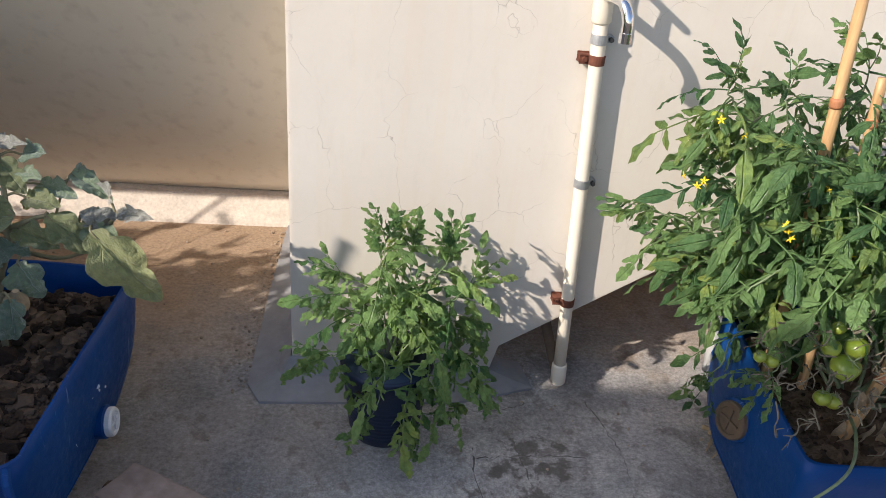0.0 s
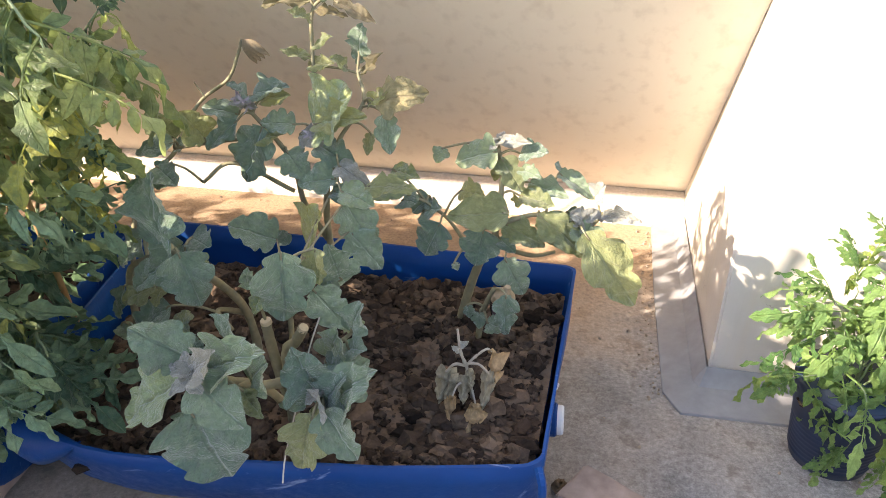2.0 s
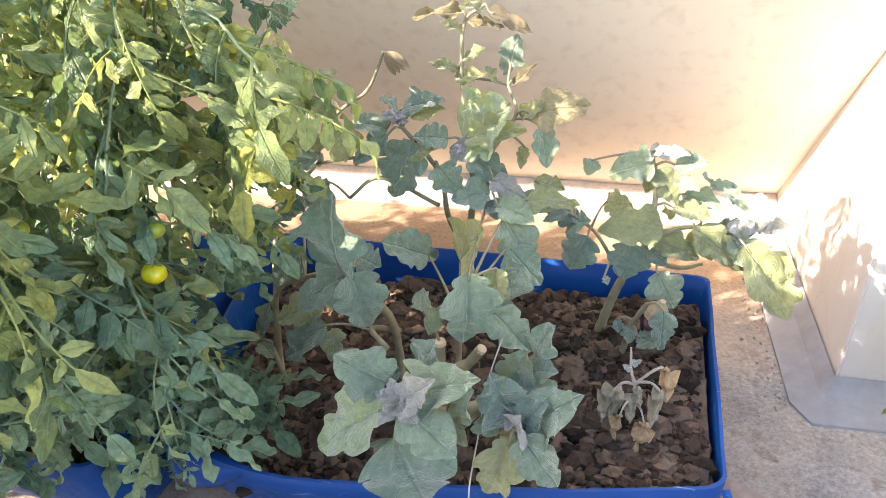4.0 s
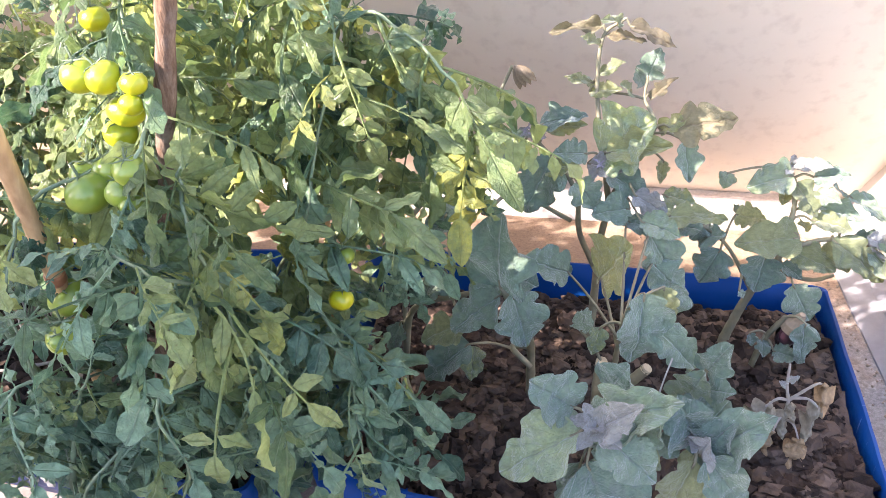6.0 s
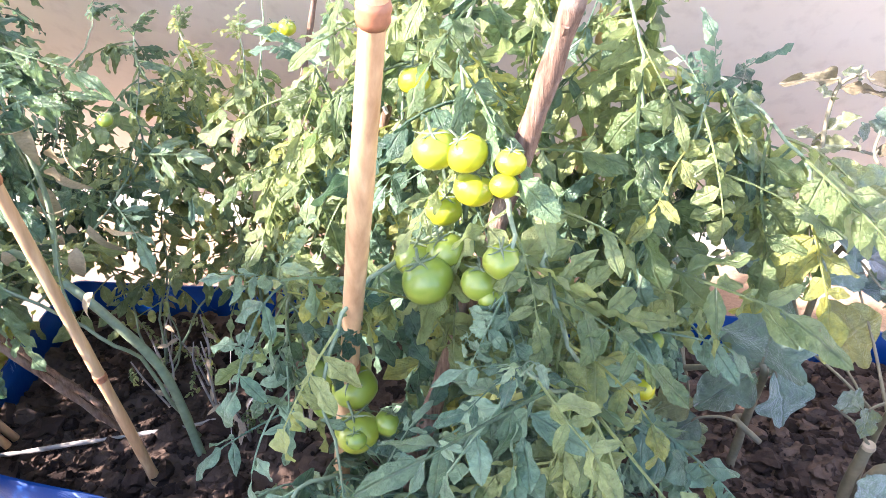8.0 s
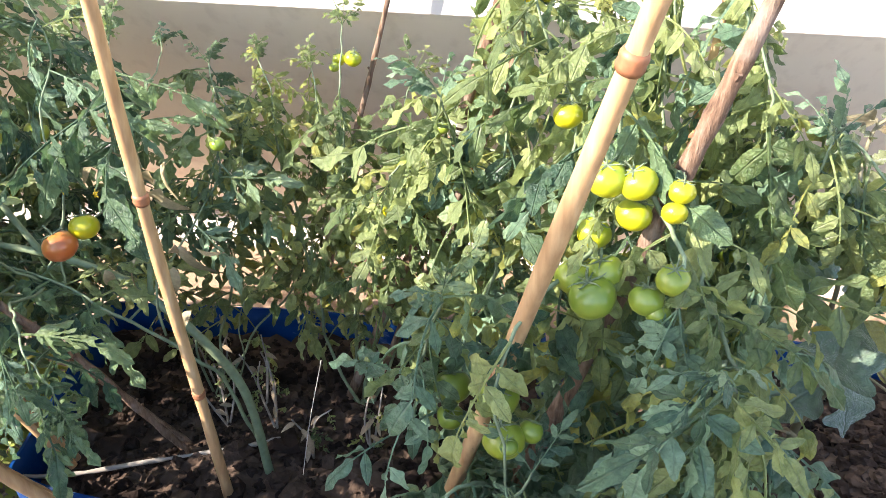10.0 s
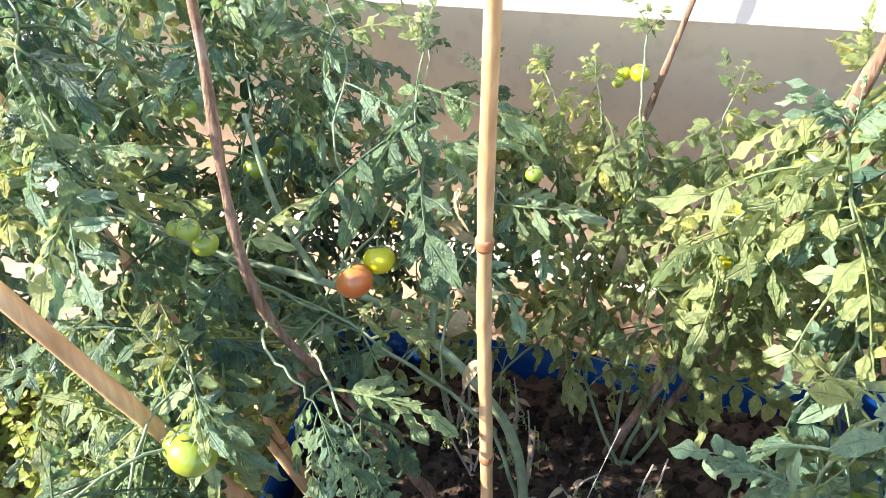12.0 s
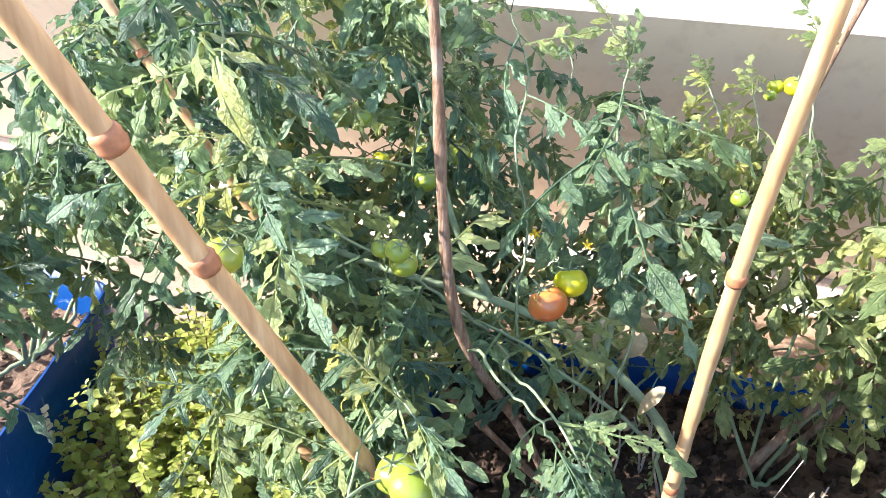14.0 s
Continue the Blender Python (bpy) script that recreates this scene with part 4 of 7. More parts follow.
stake("straight yellow bamboo stake standing in the tomato drum", [(-2.083, -0.69, 0.25), (-2.075, -0.764, 0.608), (-2.067, -0.843, 0.997), (-2.034, -0.955, 1.5)], 0.0095, (0.333, 0.667, 0.93), seed=1)
stake("thick leaning bamboo stake tied among green tomatoes", [(-1.699, -0.783, 0.27), (-1.576, -0.941, 0.84), (-1.485, -1.059, 1.263), (-1.423, -1.139, 1.55)], 0.0113, (0.333, 0.667), seed=2)
stake("brown knotty branch stake tied to a tomato stem", [(-1.945, -0.37, 0.25), (-1.835, -0.415, 0.56), (-1.73, -0.46, 0.853), (-1.688, -0.468, 1), (-1.628, -0.445, 1.214), (-1.585, -0.43, 1.37)], 0.0103, (), M_BARK, "branch_stake", 0.16, 3)
stake("thinner brown branch stake beside the tied one", [(-1.892, -0.322, 0.255), (-1.741, -0.442, 0.707), (-1.625, -0.495, 1.039), (-1.558, -0.501, 1.281)], 0.0072, (), M_BARK, "branch_stake", 0.16, 4)
stake("thick brown branch stake among the tomatoes", [(-1.625, -0.84, 0.27), (-1.5, -0.859, 0.71), (-1.389, -0.877, 1.1), (-1.3, -0.89, 1.42)], 0.0121, (), M_BARK, "branch_stake", 0.14, 5)
stake("slim bamboo stake behind the thick branch", [(-1.415, -0.462, 0.278), (-1.343, -0.573, 0.847), (-1.322, -0.599, 1.139), (-1.308, -0.580, 1.342)], 0.0063, (0.55, 0.8), seed=6)
stake("brown branch stake at the soffit", [(-2.06, -0.16, 0.28), (-2, -0.1, 0.7), (-1.939, -0.064, 0.95), (-1.852, -0.051, 1.3)], 0.0067, (), M_BARK, "branch_stake", 0.16, 7)
stake("leaning weathered bamboo stake across the sprawling tomatoes", [(-2.36, -0.8, 0.33), (-2.44, -0.965, 0.7), (-2.52, -1.125, 1.073), (-2.6, -1.26, 1.42)], 0.0113, (0.33, 0.667, 0.785), seed=8)
stake("thin knotty branch stake among the sprawling tomatoes", [(-2.21, -0.58, 0.27), (-2.31, -0.71, 0.6), (-2.381, -0.835, 0.87), (-2.418, -0.822, 1.206), (-2.446, -0.8, 1.42)], 0.0072, (), M_BARK, "branch_stake", 0.2, 9)
stake("short bamboo stake in the drum's end", [(-2.43, -0.64, 0.28), (-2.46, -0.685, 0.43), (-2.485, -0.72, 0.56)], 0.0081, (0.6,), seed=10)
stake("broken brown branch lying against the drum's end", [(-2.22, -0.56, 0.28), (-2.35, -0.565, 0.4), (-2.54, -0.565, 0.56)], 0.0072, (), M_BARK, "branch_stake", 0.2, 11)
stake("pale bamboo piece leaning at the drum's corner", [(-2.38, -0.795, 0.35), (-2.5, -0.8, 0.435), (-2.66, -0.805, 0.53)], 0.0099, (0.5,), seed=12)
stake("dry stem lying across the soil", [(-2.03, -0.545, 0.32), (-2.1, -0.575, 0.315), (-2.275, -0.643, 0.31), (-2.452, -0.718, 0.315), (-2.62, -0.74, 0.34)], 0.0043, (), M_DRY_GREY, "dry_stem", 0.3, 13)
stake("bamboo stake rising out of the bushy tomato", [(1.115, -0.35, 0.2), (1.072, -0.35, 0.7), (1.04, -0.35, 0.991), (1.003, -0.35, 1.35)], 0.011, (0.3, 0.62, 0.85), seed=14)
stake("orange bamboo stake leaning in the bushy tomato", [(1.213, -0.5, 0.2), (1.249, -0.5, 0.431), (1.26, -0.48, 0.5)], 0.012, (0.5, 0.9), seed=15)
stake("second bamboo stake in the bushy tomato", [(1.205, -0.35, 0.25), (1.155, -0.35, 0.7), (1.115, -0.35, 1.0)], 0.010, (0.5, 0.85), seed=16)
stake("bamboo stake leaning out of the sprawling tomatoes", [(-2.409, -0.687, 0.319), (-2.611, -0.749, 0.742), (-2.841, -0.765, 1.108), (-3.014, -0.746, 1.326)], 0.0077, (0.4, 0.7, 0.9), seed=17)

# ---- plants ----
EGG_SHAPES = [egg_leaf(i, 1.9 + 0.22 * i, 0.42 + 0.02 * (i % 3)) for i in range(7)]
EGG_GREEN = [with_mat(m, M_EGG_LEAF) for m in EGG_SHAPES]
EGG_YELLOW = [with_mat(m, M_EGG_YELLOW) for m in EGG_SHAPES]
EGG_BROWN = [with_mat(m, M_EGG_BROWN) for m in EGG_SHAPES]
EGG_YOUNG = [with_mat(m, M_EGG_YOUNG) for m in EGG_SHAPES]
TOM_SHAPES = [tomato_leaf(40 + i, 2 + i % 3, 0.15 + 0.16 * (i % 4), 0.9 + 0.12 * (i % 3)) for i in range(12)]
TOM_DARK = [with_mat(m, M_TOMATO_LEAF) for m in TOM_SHAPES]
LOBED_SHAPES = [tomato_leaf(90 + i, 3 + i % 2, 0.15 + 0.2 * (i % 3), 0.82, 0.55) for i in range(8)]
LOBED_DARK = [with_mat(m, M_TOMATO_LEAF) for m in LOBED_SHAPES]
LOBED_SHADY = [with_mat(m, M_SHADY_BLUE_LEAF) for m in LOBED_SHAPES]
LOBED_PALE = [with_mat(m, M_PALE_LEAF) for m in LOBED_SHAPES]
TOM_SHADY = [with_mat(m, M_SHADY_BLUE_LEAF) for m in TOM_SHAPES]
TOM_PALE = [with_mat(m, M_PALE_LEAF) for m in TOM_SHAPES]
FINE_SHAPES = [tomato_leaf(70 + i, 3 + i % 2, 0.2 + 0.12 * (i % 3), 1.1, 0.6) for i in range(6)]
NARROW_SHAPES = [tomato_leaf(110 + i, 2 + i % 2, 0.15 + 0.15 * (i % 3), 0.8, 0.0) for i in range(8)]
NARROW_FRESH = [with_mat(m, M_FRESH_LEAF) for m in NARROW_SHAPES]
TOM_FRESH = [with_mat(m, M_FRESH_LEAF) for m in FINE_SHAPES]
TOM_YOUNG = [with_mat(m, M_YOUNG_LEAF) for m in FINE_SHAPES]
DRY_BLADE = with_mat(single_leaf(5, 0.16, 6, 0.5), M_DRY_LEAF)


def fruit_mesh(material):
    bm = bmesh.new()
    bmesh.ops.create_uvsphere(bm, u_segments=18, v_segments=11, radius=1)
    for v in bm.verts:
        a = math.atan2(v.co.y, v.co.x)
        v.co.x *= 1 + 0.03 * math.cos(5 * a)
        v.co.y *= 1 + 0.03 * math.cos(5 * a)
        d = math.hypot(v.co.x, v.co.y)
        v.co.z = v.co.z * 0.87 - (0.16 * max(0, 1 - d / 0.45) if v.co.z > 0 else 0)
    for f in bm.faces:
        f.smooth = True
    me = bpy.data.meshes.new("fruit")
    bm.to_mesh(me)
    bm.free()
    me.materials.append(material)
    return me


def calyx_mesh():
    bm = bmesh.new()
    for k in range(6):
        a = k * math.pi / 3
        p = [Vector((math.cos(a) * r, math.sin(a) * r, z)) for r, z in ((0.05, 0.76), (0.35, 0.80), (0.62, 0.83), (0.85, 0.95 if k % 2 else 0.75))]
        tube(bm, p, 0.075, 0.015, 4)
    tube(bm, [Vector((0, 0, 0.68)), Vector((0.05, 0, 1.05)), Vector((0.22, 0.05, 1.45))], 0.07, 0.06, 6)
    me = bpy.data.meshes.new("calyx")
    bm.to_mesh(me)
    bm.free()
    me.materials.append(M_STEM)
    return me


FRUIT = {"green": fruit_mesh(M_GREEN_FRUIT), "yellow": fruit_mesh(M_YELLOW_FRUIT), "red": fruit_mesh(M_RED_FRUIT)}
CALYX = calyx_mesh()
FRUIT_LABEL = {"green": "unripe green tomato", "yellow": "yellow-green tomato", "red": "orange-red ripening tomato"}


def fruits(plant, rows, rng):
    for x, y, z, r, kind in rows:
        m = pose(x, y, z, rng.uniform(-25, 25), rng.uniform(-25, 25), rng.uniform(0, 360)) @ Matrix.Scale(r, 4)
        f = put("fruit", FRUIT[kind], plant, FRUIT_LABEL[kind], m)
        put("calyx", CALYX, f, "", m)


def flower(plant, p, rng, material=M_PETAL, size=0.012):
    bm = bmesh.new()
    n = Vector((rng.uniform(-1, 1), rng.uniform(-1.2, 0.2), rng.uniform(-0.6, 0.8))).normalized()
    x, y, z = basis(n)
    for k in range(5):
        a = k * 1.2566
        d = x * math.cos(a) + y * math.sin(a)
        s = x * -math.sin(a) + y * math.cos(a)
        c = Vector(p)
        v = [bm.verts.new(c + d * size * 0.1 - s * size * 0.12), bm.verts.new(c + d * size * 0.1 + s * size * 0.12), bm.verts.new(c + d * size * 0.6 + s * size * 0.22 + z * size * 0.15), bm.verts.new(c + d * size * 1.15 - z * size * 0.1), bm.verts.new(c + d * size * 0.6 - s * size * 0.22 + z * size * 0.15)]
        bm.faces.new(v)
    tube(bm, [Vector(p), Vector(p) + z * size * 0.7], size * 0.16, size * 0.06, 5)
    part("flower", bm, material, plant, "small yellow star flower" if material is M_PETAL else "mauve flower")


def leafy(plant, path, meshes, rng, gap, size, start=0.15, droop=(-35, 25), spread=1.0, tip=True, clear=(), upper=None):
    """Leaves round a shoot, at golden-angle steps."""
    total = sum((b - a).length for a, b in zip(path, path[1:]))
    n = max(2, int(total / gap))
    turn = rng.uniform(0, 360)
    for k in range(n):
        f = start + (1 - start) * (k + rng.uniform(0.2, 0.8)) / n
        i = min(len(path) - 2, int(f * (len(path) - 1)))
        p = path[i].lerp(path[i + 1], f * (len(path) - 1) - i)
        turn += 137.5 + rng.uniform(-25, 25)
        el = math.radians(rng.uniform(*droop))
        d = Vector((math.cos(math.radians(turn)) * math.cos(el) * spread, math.sin(math.radians(turn)) * math.cos(el) * spread, math.sin(el)))
        L = rng.uniform(*size) * (1 - 0.22 * max(0, f - 0.75) / 0.25)
        up = Vector((rng.uniform(-0.6, 0.5), rng.uniform(-0.9, 0.2), 0.8))
        q = p + d.normalized() * L
        m = facing(p, q, up, rng.uniform(0.8, 1.1))
        me = rng.choice(upper[1] if upper and p.z > upper[0] + rng.uniform(-0.1, 0.1) else meshes)
        if callable(clear):
            if clear(p) or clear(q):
                continue
        elif any((s - Vector(c)).length < r for s in (p, p.lerp(q, 0.5), q) for c, r in clear):
            continue
        put("leaf", me, plant, "", m)
    if tip:
        d = (path[-1] - path[-2]).normalized()
        for k in range(5):
            e = (d + Vector((rng.uniform(-0.7, 0.7), rng.uniform(-0.7, 0.7), rng.uniform(-0.1, 0.5)))).normalized()
            put("leaf", rng.choice(meshes), plant, "", facing(path[-1], path[-1] + e * size[0] * rng.uniform(0.5, 0.9), (0.1, -0.4, 1), 0.9))


def tomato_plant(label, root, shoots, meshes, seed, gap=0.04, size=(0.12, 0.21), r=0.007, group="tomato plants", **kw):
    """A tomato: stems from the root through given points, side shoots, leaves all along."""
    rng = random.Random(seed)
    plant = thing("tomato_plant", label, "tomato plant", group, at=root)
    for pts in shoots:
        line = [Vector(p) for p in pts]
        if (line[0] - Vector(root)).length > 0.02 and pts[0][2] < root[2] + 0.12:
            line = [Vector(root)] + line
        path = smooth_path(line, 7)
        off = Vector((rng.uniform(0, 9), rng.uniform(0, 9), rng.uniform(0, 9)))
        path = [p + Vector((rng.gauss(0, 0.0018), rng.gauss(0, 0.0018), rng.gauss(0, 0.001))) + Vector((noise.noise(p * 7 + off), noise.noise(p * 7 - off), 0)) * 0.035 * min(1, i / 5) if 0 < i else p for i, p in enumerate(path)]
        bm = bmesh.new()
        thick = r * 0.8 if pts[0][2] < root[2] + 0.2 else r * 0.45
        tube(bm, path, thick, r * 0.22, 7)
        part("stem", bm, M_STEM, plant, smooth=True)
        leafy(plant, path, meshes, rng, gap, size, **kw)
    return plant, rng


EGG_KINDS = (EGG_GREEN, EGG_YELLOW, EGG_BROWN, EGG_YOUNG)


def eggplant(label, root, stems, lists, seed):
    """An eggplant: woody stems and the leaves of the given lists (base, tip, breadth, kind), each on a stalk to the nearest stem."""
    rng = random.Random(seed)
    plant = thing("eggplant", label, "eggplant", "eggplants", at=root)
    paths = []
    for pts, r0, r1 in stems:
        path = smooth_path(pts, 7)
        paths += path
        bm = bmesh.new()
        tube(bm, path, r0, r1, 8, wob=0.08, rng=rng)
        part("stem", bm, M_EGG_STEM, plant, smooth=True)
    for rows in lists:
        for bx, by, bz, tx, ty, tz, w, kind in rows:
            b, t = Vector((bx, by, bz)), Vector((tx, ty, tz))
            L = (t - b).length
            near = min(paths, key=lambda p: (p - b).length)
            up = Vector((rng.uniform(-0.3, 0.3), rng.uniform(-0.85, -0.45), 0.75))
            put("leaf", rng.choice(EGG_KINDS[kind]), plant, "young mauve-grey leaf" if kind == 3 else "", facing(b, t, up, w))
            bm = bmesh.new()
            hang = (near + b) / 2 + Vector((0, 0, 0.008))
            tube(bm, smooth_path([near, hang, b, b.lerp(t, 0.1)], 4), 0.0030, 0.0018, 5)
            part("leaf_stalk", bm, M_EGG_STEM, plant, smooth=True)
            if L > 0.06 and kind < 2 and rng.random() < 0.45:
                e = Matrix.Rotation(rng.choice((-1, 1)) * rng.uniform(0.6, 1.3), 3, "Z") @ (t - b) * rng.uniform(0.4, 0.65)
                s = b + Vector((rng.uniform(-0.01, 0.01), rng.uniform(0.02, 0.05), rng.uniform(-0.04, -0.01)))
                put("leaf", rng.choice(EGG_KINDS[kind]), plant, "", facing(s, s + e, up, rng.uniform(0.8, 1.0)))
    return plant, rng


def young_tip(plant, p, rng):
    """A rosette of small furry mauve-grey leaves at a shoot's end."""
    p = Vector(p)
    for k in range(6):
        a = k * 1.05 + rng.uniform(-0.3, 0.3)
        d = Vector((math.cos(a), math.sin(a), rng.uniform(-0.1, 0.8))).normalized() * rng.uniform(0.022, 0.042)
        put("leaf", rng.choice(EGG_YOUNG), plant, "young mauve-grey leaf", facing(p, p + d, (rng.uniform(-0.3, 0.3), -0.5, 0.9), 0.7))


def cut_end(plant, p, d, r):
    bm = bmesh.new()
    p, d = Vector(p), Vector(d).normalized()
    tube(bm, [p - d * 0.004, p + d * 0.003], r * 1.05, r * 0.95, 10)
    part("cut_end", bm, M_CUT, plant, "pale sawn stem end")

EGG_FRONT = (
    (-0.897, -0.85, 0.585, -1.02, -0.88, 0.514, 0.72, 0),
    (-0.906, -0.82, 0.603, -0.967, -0.85, 0.668, 0.95, 0),
    (-0.881, -0.83, 0.583, -0.776, -0.86, 0.67, 0.68, 0),
    (-0.865, -0.87, 0.607, -0.786, -0.9, 0.556, 0.91, 0),
    (-0.883, -0.87, 0.549, -0.83, -0.9, 0.424, 1.06, 0),
    (-0.82, -0.83, 0.563, -0.781, -0.86, 0.539, 0.72, 1),
    (-0.875, -0.86, 0.603, -0.899, -0.89, 0.592, 0.72, 3),
    (-0.873, -0.86, 0.604, -0.828, -0.89, 0.677, 0.68, 3),
    (-0.891, -0.85, 0.525, -0.917, -0.88, 0.446, 0.61, 0),
    (-0.858, -0.78, 0.609, -0.842, -0.81, 0.672, 1.19, 0),
    (-0.872, -0.87, 0.611, -0.845, -0.9, 0.614, 0.78, 3),
    (-0.82, -0.8, 0.553, -0.791, -0.83, 0.612, 1.16, 0))
EGG_MID = (
    (-0.722, -0.76, 0.503, -0.755, -0.79, 0.604, 1.00, 0),
    (-0.719, -0.77, 0.489, -0.64, -0.8, 0.602, 0.73, 0),
    (-0.71, -0.8, 0.514, -0.651, -0.83, 0.448, 0.78, 0),
    (-0.726, -0.8, 0.504, -0.76, -0.83, 0.384, 0.68, 1),
    (-0.721, -0.77, 0.485, -0.691, -0.8, 0.576, 0.78, 0),
    (-0.736, -0.68, 0.511, -0.72, -0.71, 0.591, 1.00, 0),
    (-0.706, -0.68, 0.539, -0.672, -0.71, 0.568, 1.07, 0),
    (-0.705, -0.66, 0.558, -0.689, -0.69, 0.628, 0.84, 0),
    (-0.741, -0.7, 0.521, -0.701, -0.73, 0.546, 0.79, 0),
    (-0.717, -0.78, 0.497, -0.719, -0.81, 0.552, 1.09, 3),
    (-0.779, -0.76, 0.502, -0.75, -0.79, 0.502, 1.27, 0))
EGG_CENTRE = (
    (-0.814, -0.655, 0.696, -0.808, -0.685, 0.566, 0.83, 0),
    (-0.783, -0.62, 0.605, -0.715, -0.65, 0.556, 0.89, 0),
    (-0.78, -0.6, 0.674, -0.771, -0.63, 0.62, 0.88, 1),
    (-0.873, -0.62, 0.598, -0.884, -0.65, 0.562, 0.85, 0),
    (-0.903, -0.6, 0.57, -0.899, -0.63, 0.632, 0.64, 0),
    (-0.936, -0.42, 0.573, -1.018, -0.45, 0.616, 0.92, 0),
    (-0.874, -0.42, 0.566, -0.829, -0.45, 0.662, 1.25, 1),
    (-0.76, -0.55, 0.582, -0.761, -0.58, 0.665, 0.96, 0),
    (-0.794, -0.4, 0.659, -0.732, -0.43, 0.572, 0.77, 0),
    (-0.784, -0.42, 0.607, -0.712, -0.45, 0.552, 0.85, 0),
    (-0.835, -0.36, 0.657, -0.759, -0.39, 0.664, 0.72, 0))
EGG_LEFT = (
    (-1.04, -0.62, 0.664, -1.052, -0.65, 0.796, 1.07, 0),
    (-1.043, -0.6, 0.631, -1.131, -0.63, 0.573, 0.88, 0),
    (-1.123, -0.56, 0.532, -1.193, -0.59, 0.512, 0.90, 1),
    (-1.02, -0.62, 0.651, -0.979, -0.65, 0.559, 0.93, 0),
    (-1.153, -0.52, 0.622, -1.209, -0.55, 0.56, 0.89, 0),
    (-1.103, -0.56, 0.489, -1.197, -0.59, 0.42, 0.74, 0),
    (-1.028, -0.56, 0.647, -0.981, -0.59, 0.653, 1.28, 0),
    (-1.16, -0.46, 0.7, -1.195, -0.49, 0.666, 0.94, 0),
    (-1.258, -0.48, 0.463, -1.278, -0.51, 0.395, 0.61, 0),
    (-1.163, -0.42, 0.711, -1.108, -0.45, 0.69, 0.87, 0),
    (-1.292, -0.48, 0.361, -1.256, -0.51, 0.352, 0.89, 0))
EGG_TALL = (
    (-0.891, -0.28, 0.758, -0.8, -0.31, 0.847, 1.23, 0),
    (-0.88, -0.3, 0.77, -0.765, -0.33, 0.806, 0.56, 1),
    (-0.914, -0.3, 0.747, -0.852, -0.33, 0.751, 0.86, 3),
    (-0.982, -0.32, 0.765, -1.036, -0.35, 0.653, 0.89, 0),
    (-0.916, -0.31, 0.771, -0.975, -0.34, 0.787, 0.96, 0),
    (-0.932, -0.33, 0.721, -0.887, -0.36, 0.682, 1.09, 0),
    (-0.83, -0.35, 0.681, -0.898, -0.38, 0.684, 0.95, 0),
    (-0.874, -0.31, 0.732, -0.792, -0.34, 0.705, 0.74, 0),
    (-0.824, -0.34, 0.706, -0.758, -0.37, 0.682, 0.66, 3),
    (-0.763, -0.27, 0.811, -0.66, -0.3, 0.854, 0.79, 2),
    (-0.74, -0.29, 0.795, -0.725, -0.32, 0.726, 0.70, 0),
    (-0.774, -0.28, 0.751, -0.776, -0.31, 0.717, 0.63, 1))
EGG_CROWN = (
    (-1.191, -0.3, 0.718, -1.227, -0.33, 0.779, 1.15, 1),
    (-1.182, -0.32, 0.718, -1.26, -0.35, 0.703, 0.70, 0),
    (-1.114, -0.31, 0.724, -1.137, -0.34, 0.792, 1.06, 1),
    (-1.039, -0.3, 0.78, -1.097, -0.33, 0.809, 0.78, 0),
    (-1.033, -0.32, 0.775, -1.102, -0.35, 0.721, 0.56, 0),
    (-1.019, -0.29, 0.817, -1.038, -0.32, 0.853, 0.87, 0),
    (-1.008, -0.29, 0.817, -0.926, -0.32, 0.859, 0.64, 0),
    (-0.989, -0.29, 0.811, -0.924, -0.32, 0.837, 0.67, 1),
    (-0.992, -0.32, 0.737, -0.935, -0.35, 0.771, 0.77, 1),
    (-0.766, -0.36, 0.675, -0.662, -0.39, 0.702, 0.48, 1),
    (-0.809, -0.38, 0.672, -0.738, -0.41, 0.668, 0.85, 0),
    (-1.142, -0.4, 0.709, -1.175, -0.43, 0.666, 0.99, 0))
EGG_TWIG = (
    (-0.908, -0.2, 0.979, -1, -0.23, 0.987, 0.30, 2),
    (-0.855, -0.2, 0.983, -0.767, -0.23, 0.956, 0.38, 2),
    (-0.87, -0.2, 0.987, -0.902, -0.23, 1.006, 0.59, 1),
    (-0.905, -0.2, 0.943, -0.938, -0.23, 0.974, 0.67, 1),
    (-0.915, -0.2, 0.872, -0.965, -0.23, 0.897, 0.44, 1),
    (-0.904, -0.2, 0.889, -0.864, -0.23, 0.928, 0.63, 1),
    (-0.921, -0.2, 0.856, -0.863, -0.23, 0.874, 0.64, 1),
    (-0.841, -0.2, 0.853, -0.859, -0.23, 0.886, 0.83, 1),
    (-0.814, -0.2, 0.882, -0.802, -0.23, 0.946, 0.85, 0),
    (-0.804, -0.2, 0.845, -0.771, -0.23, 0.898, 0.39, 2),
    (-0.898, -0.2, 0.965, -0.825, -0.23, 0.97, 0.30, 2),
    (-0.783, -0.25, 0.799, -0.742, -0.28, 0.841, 0.72, 1))
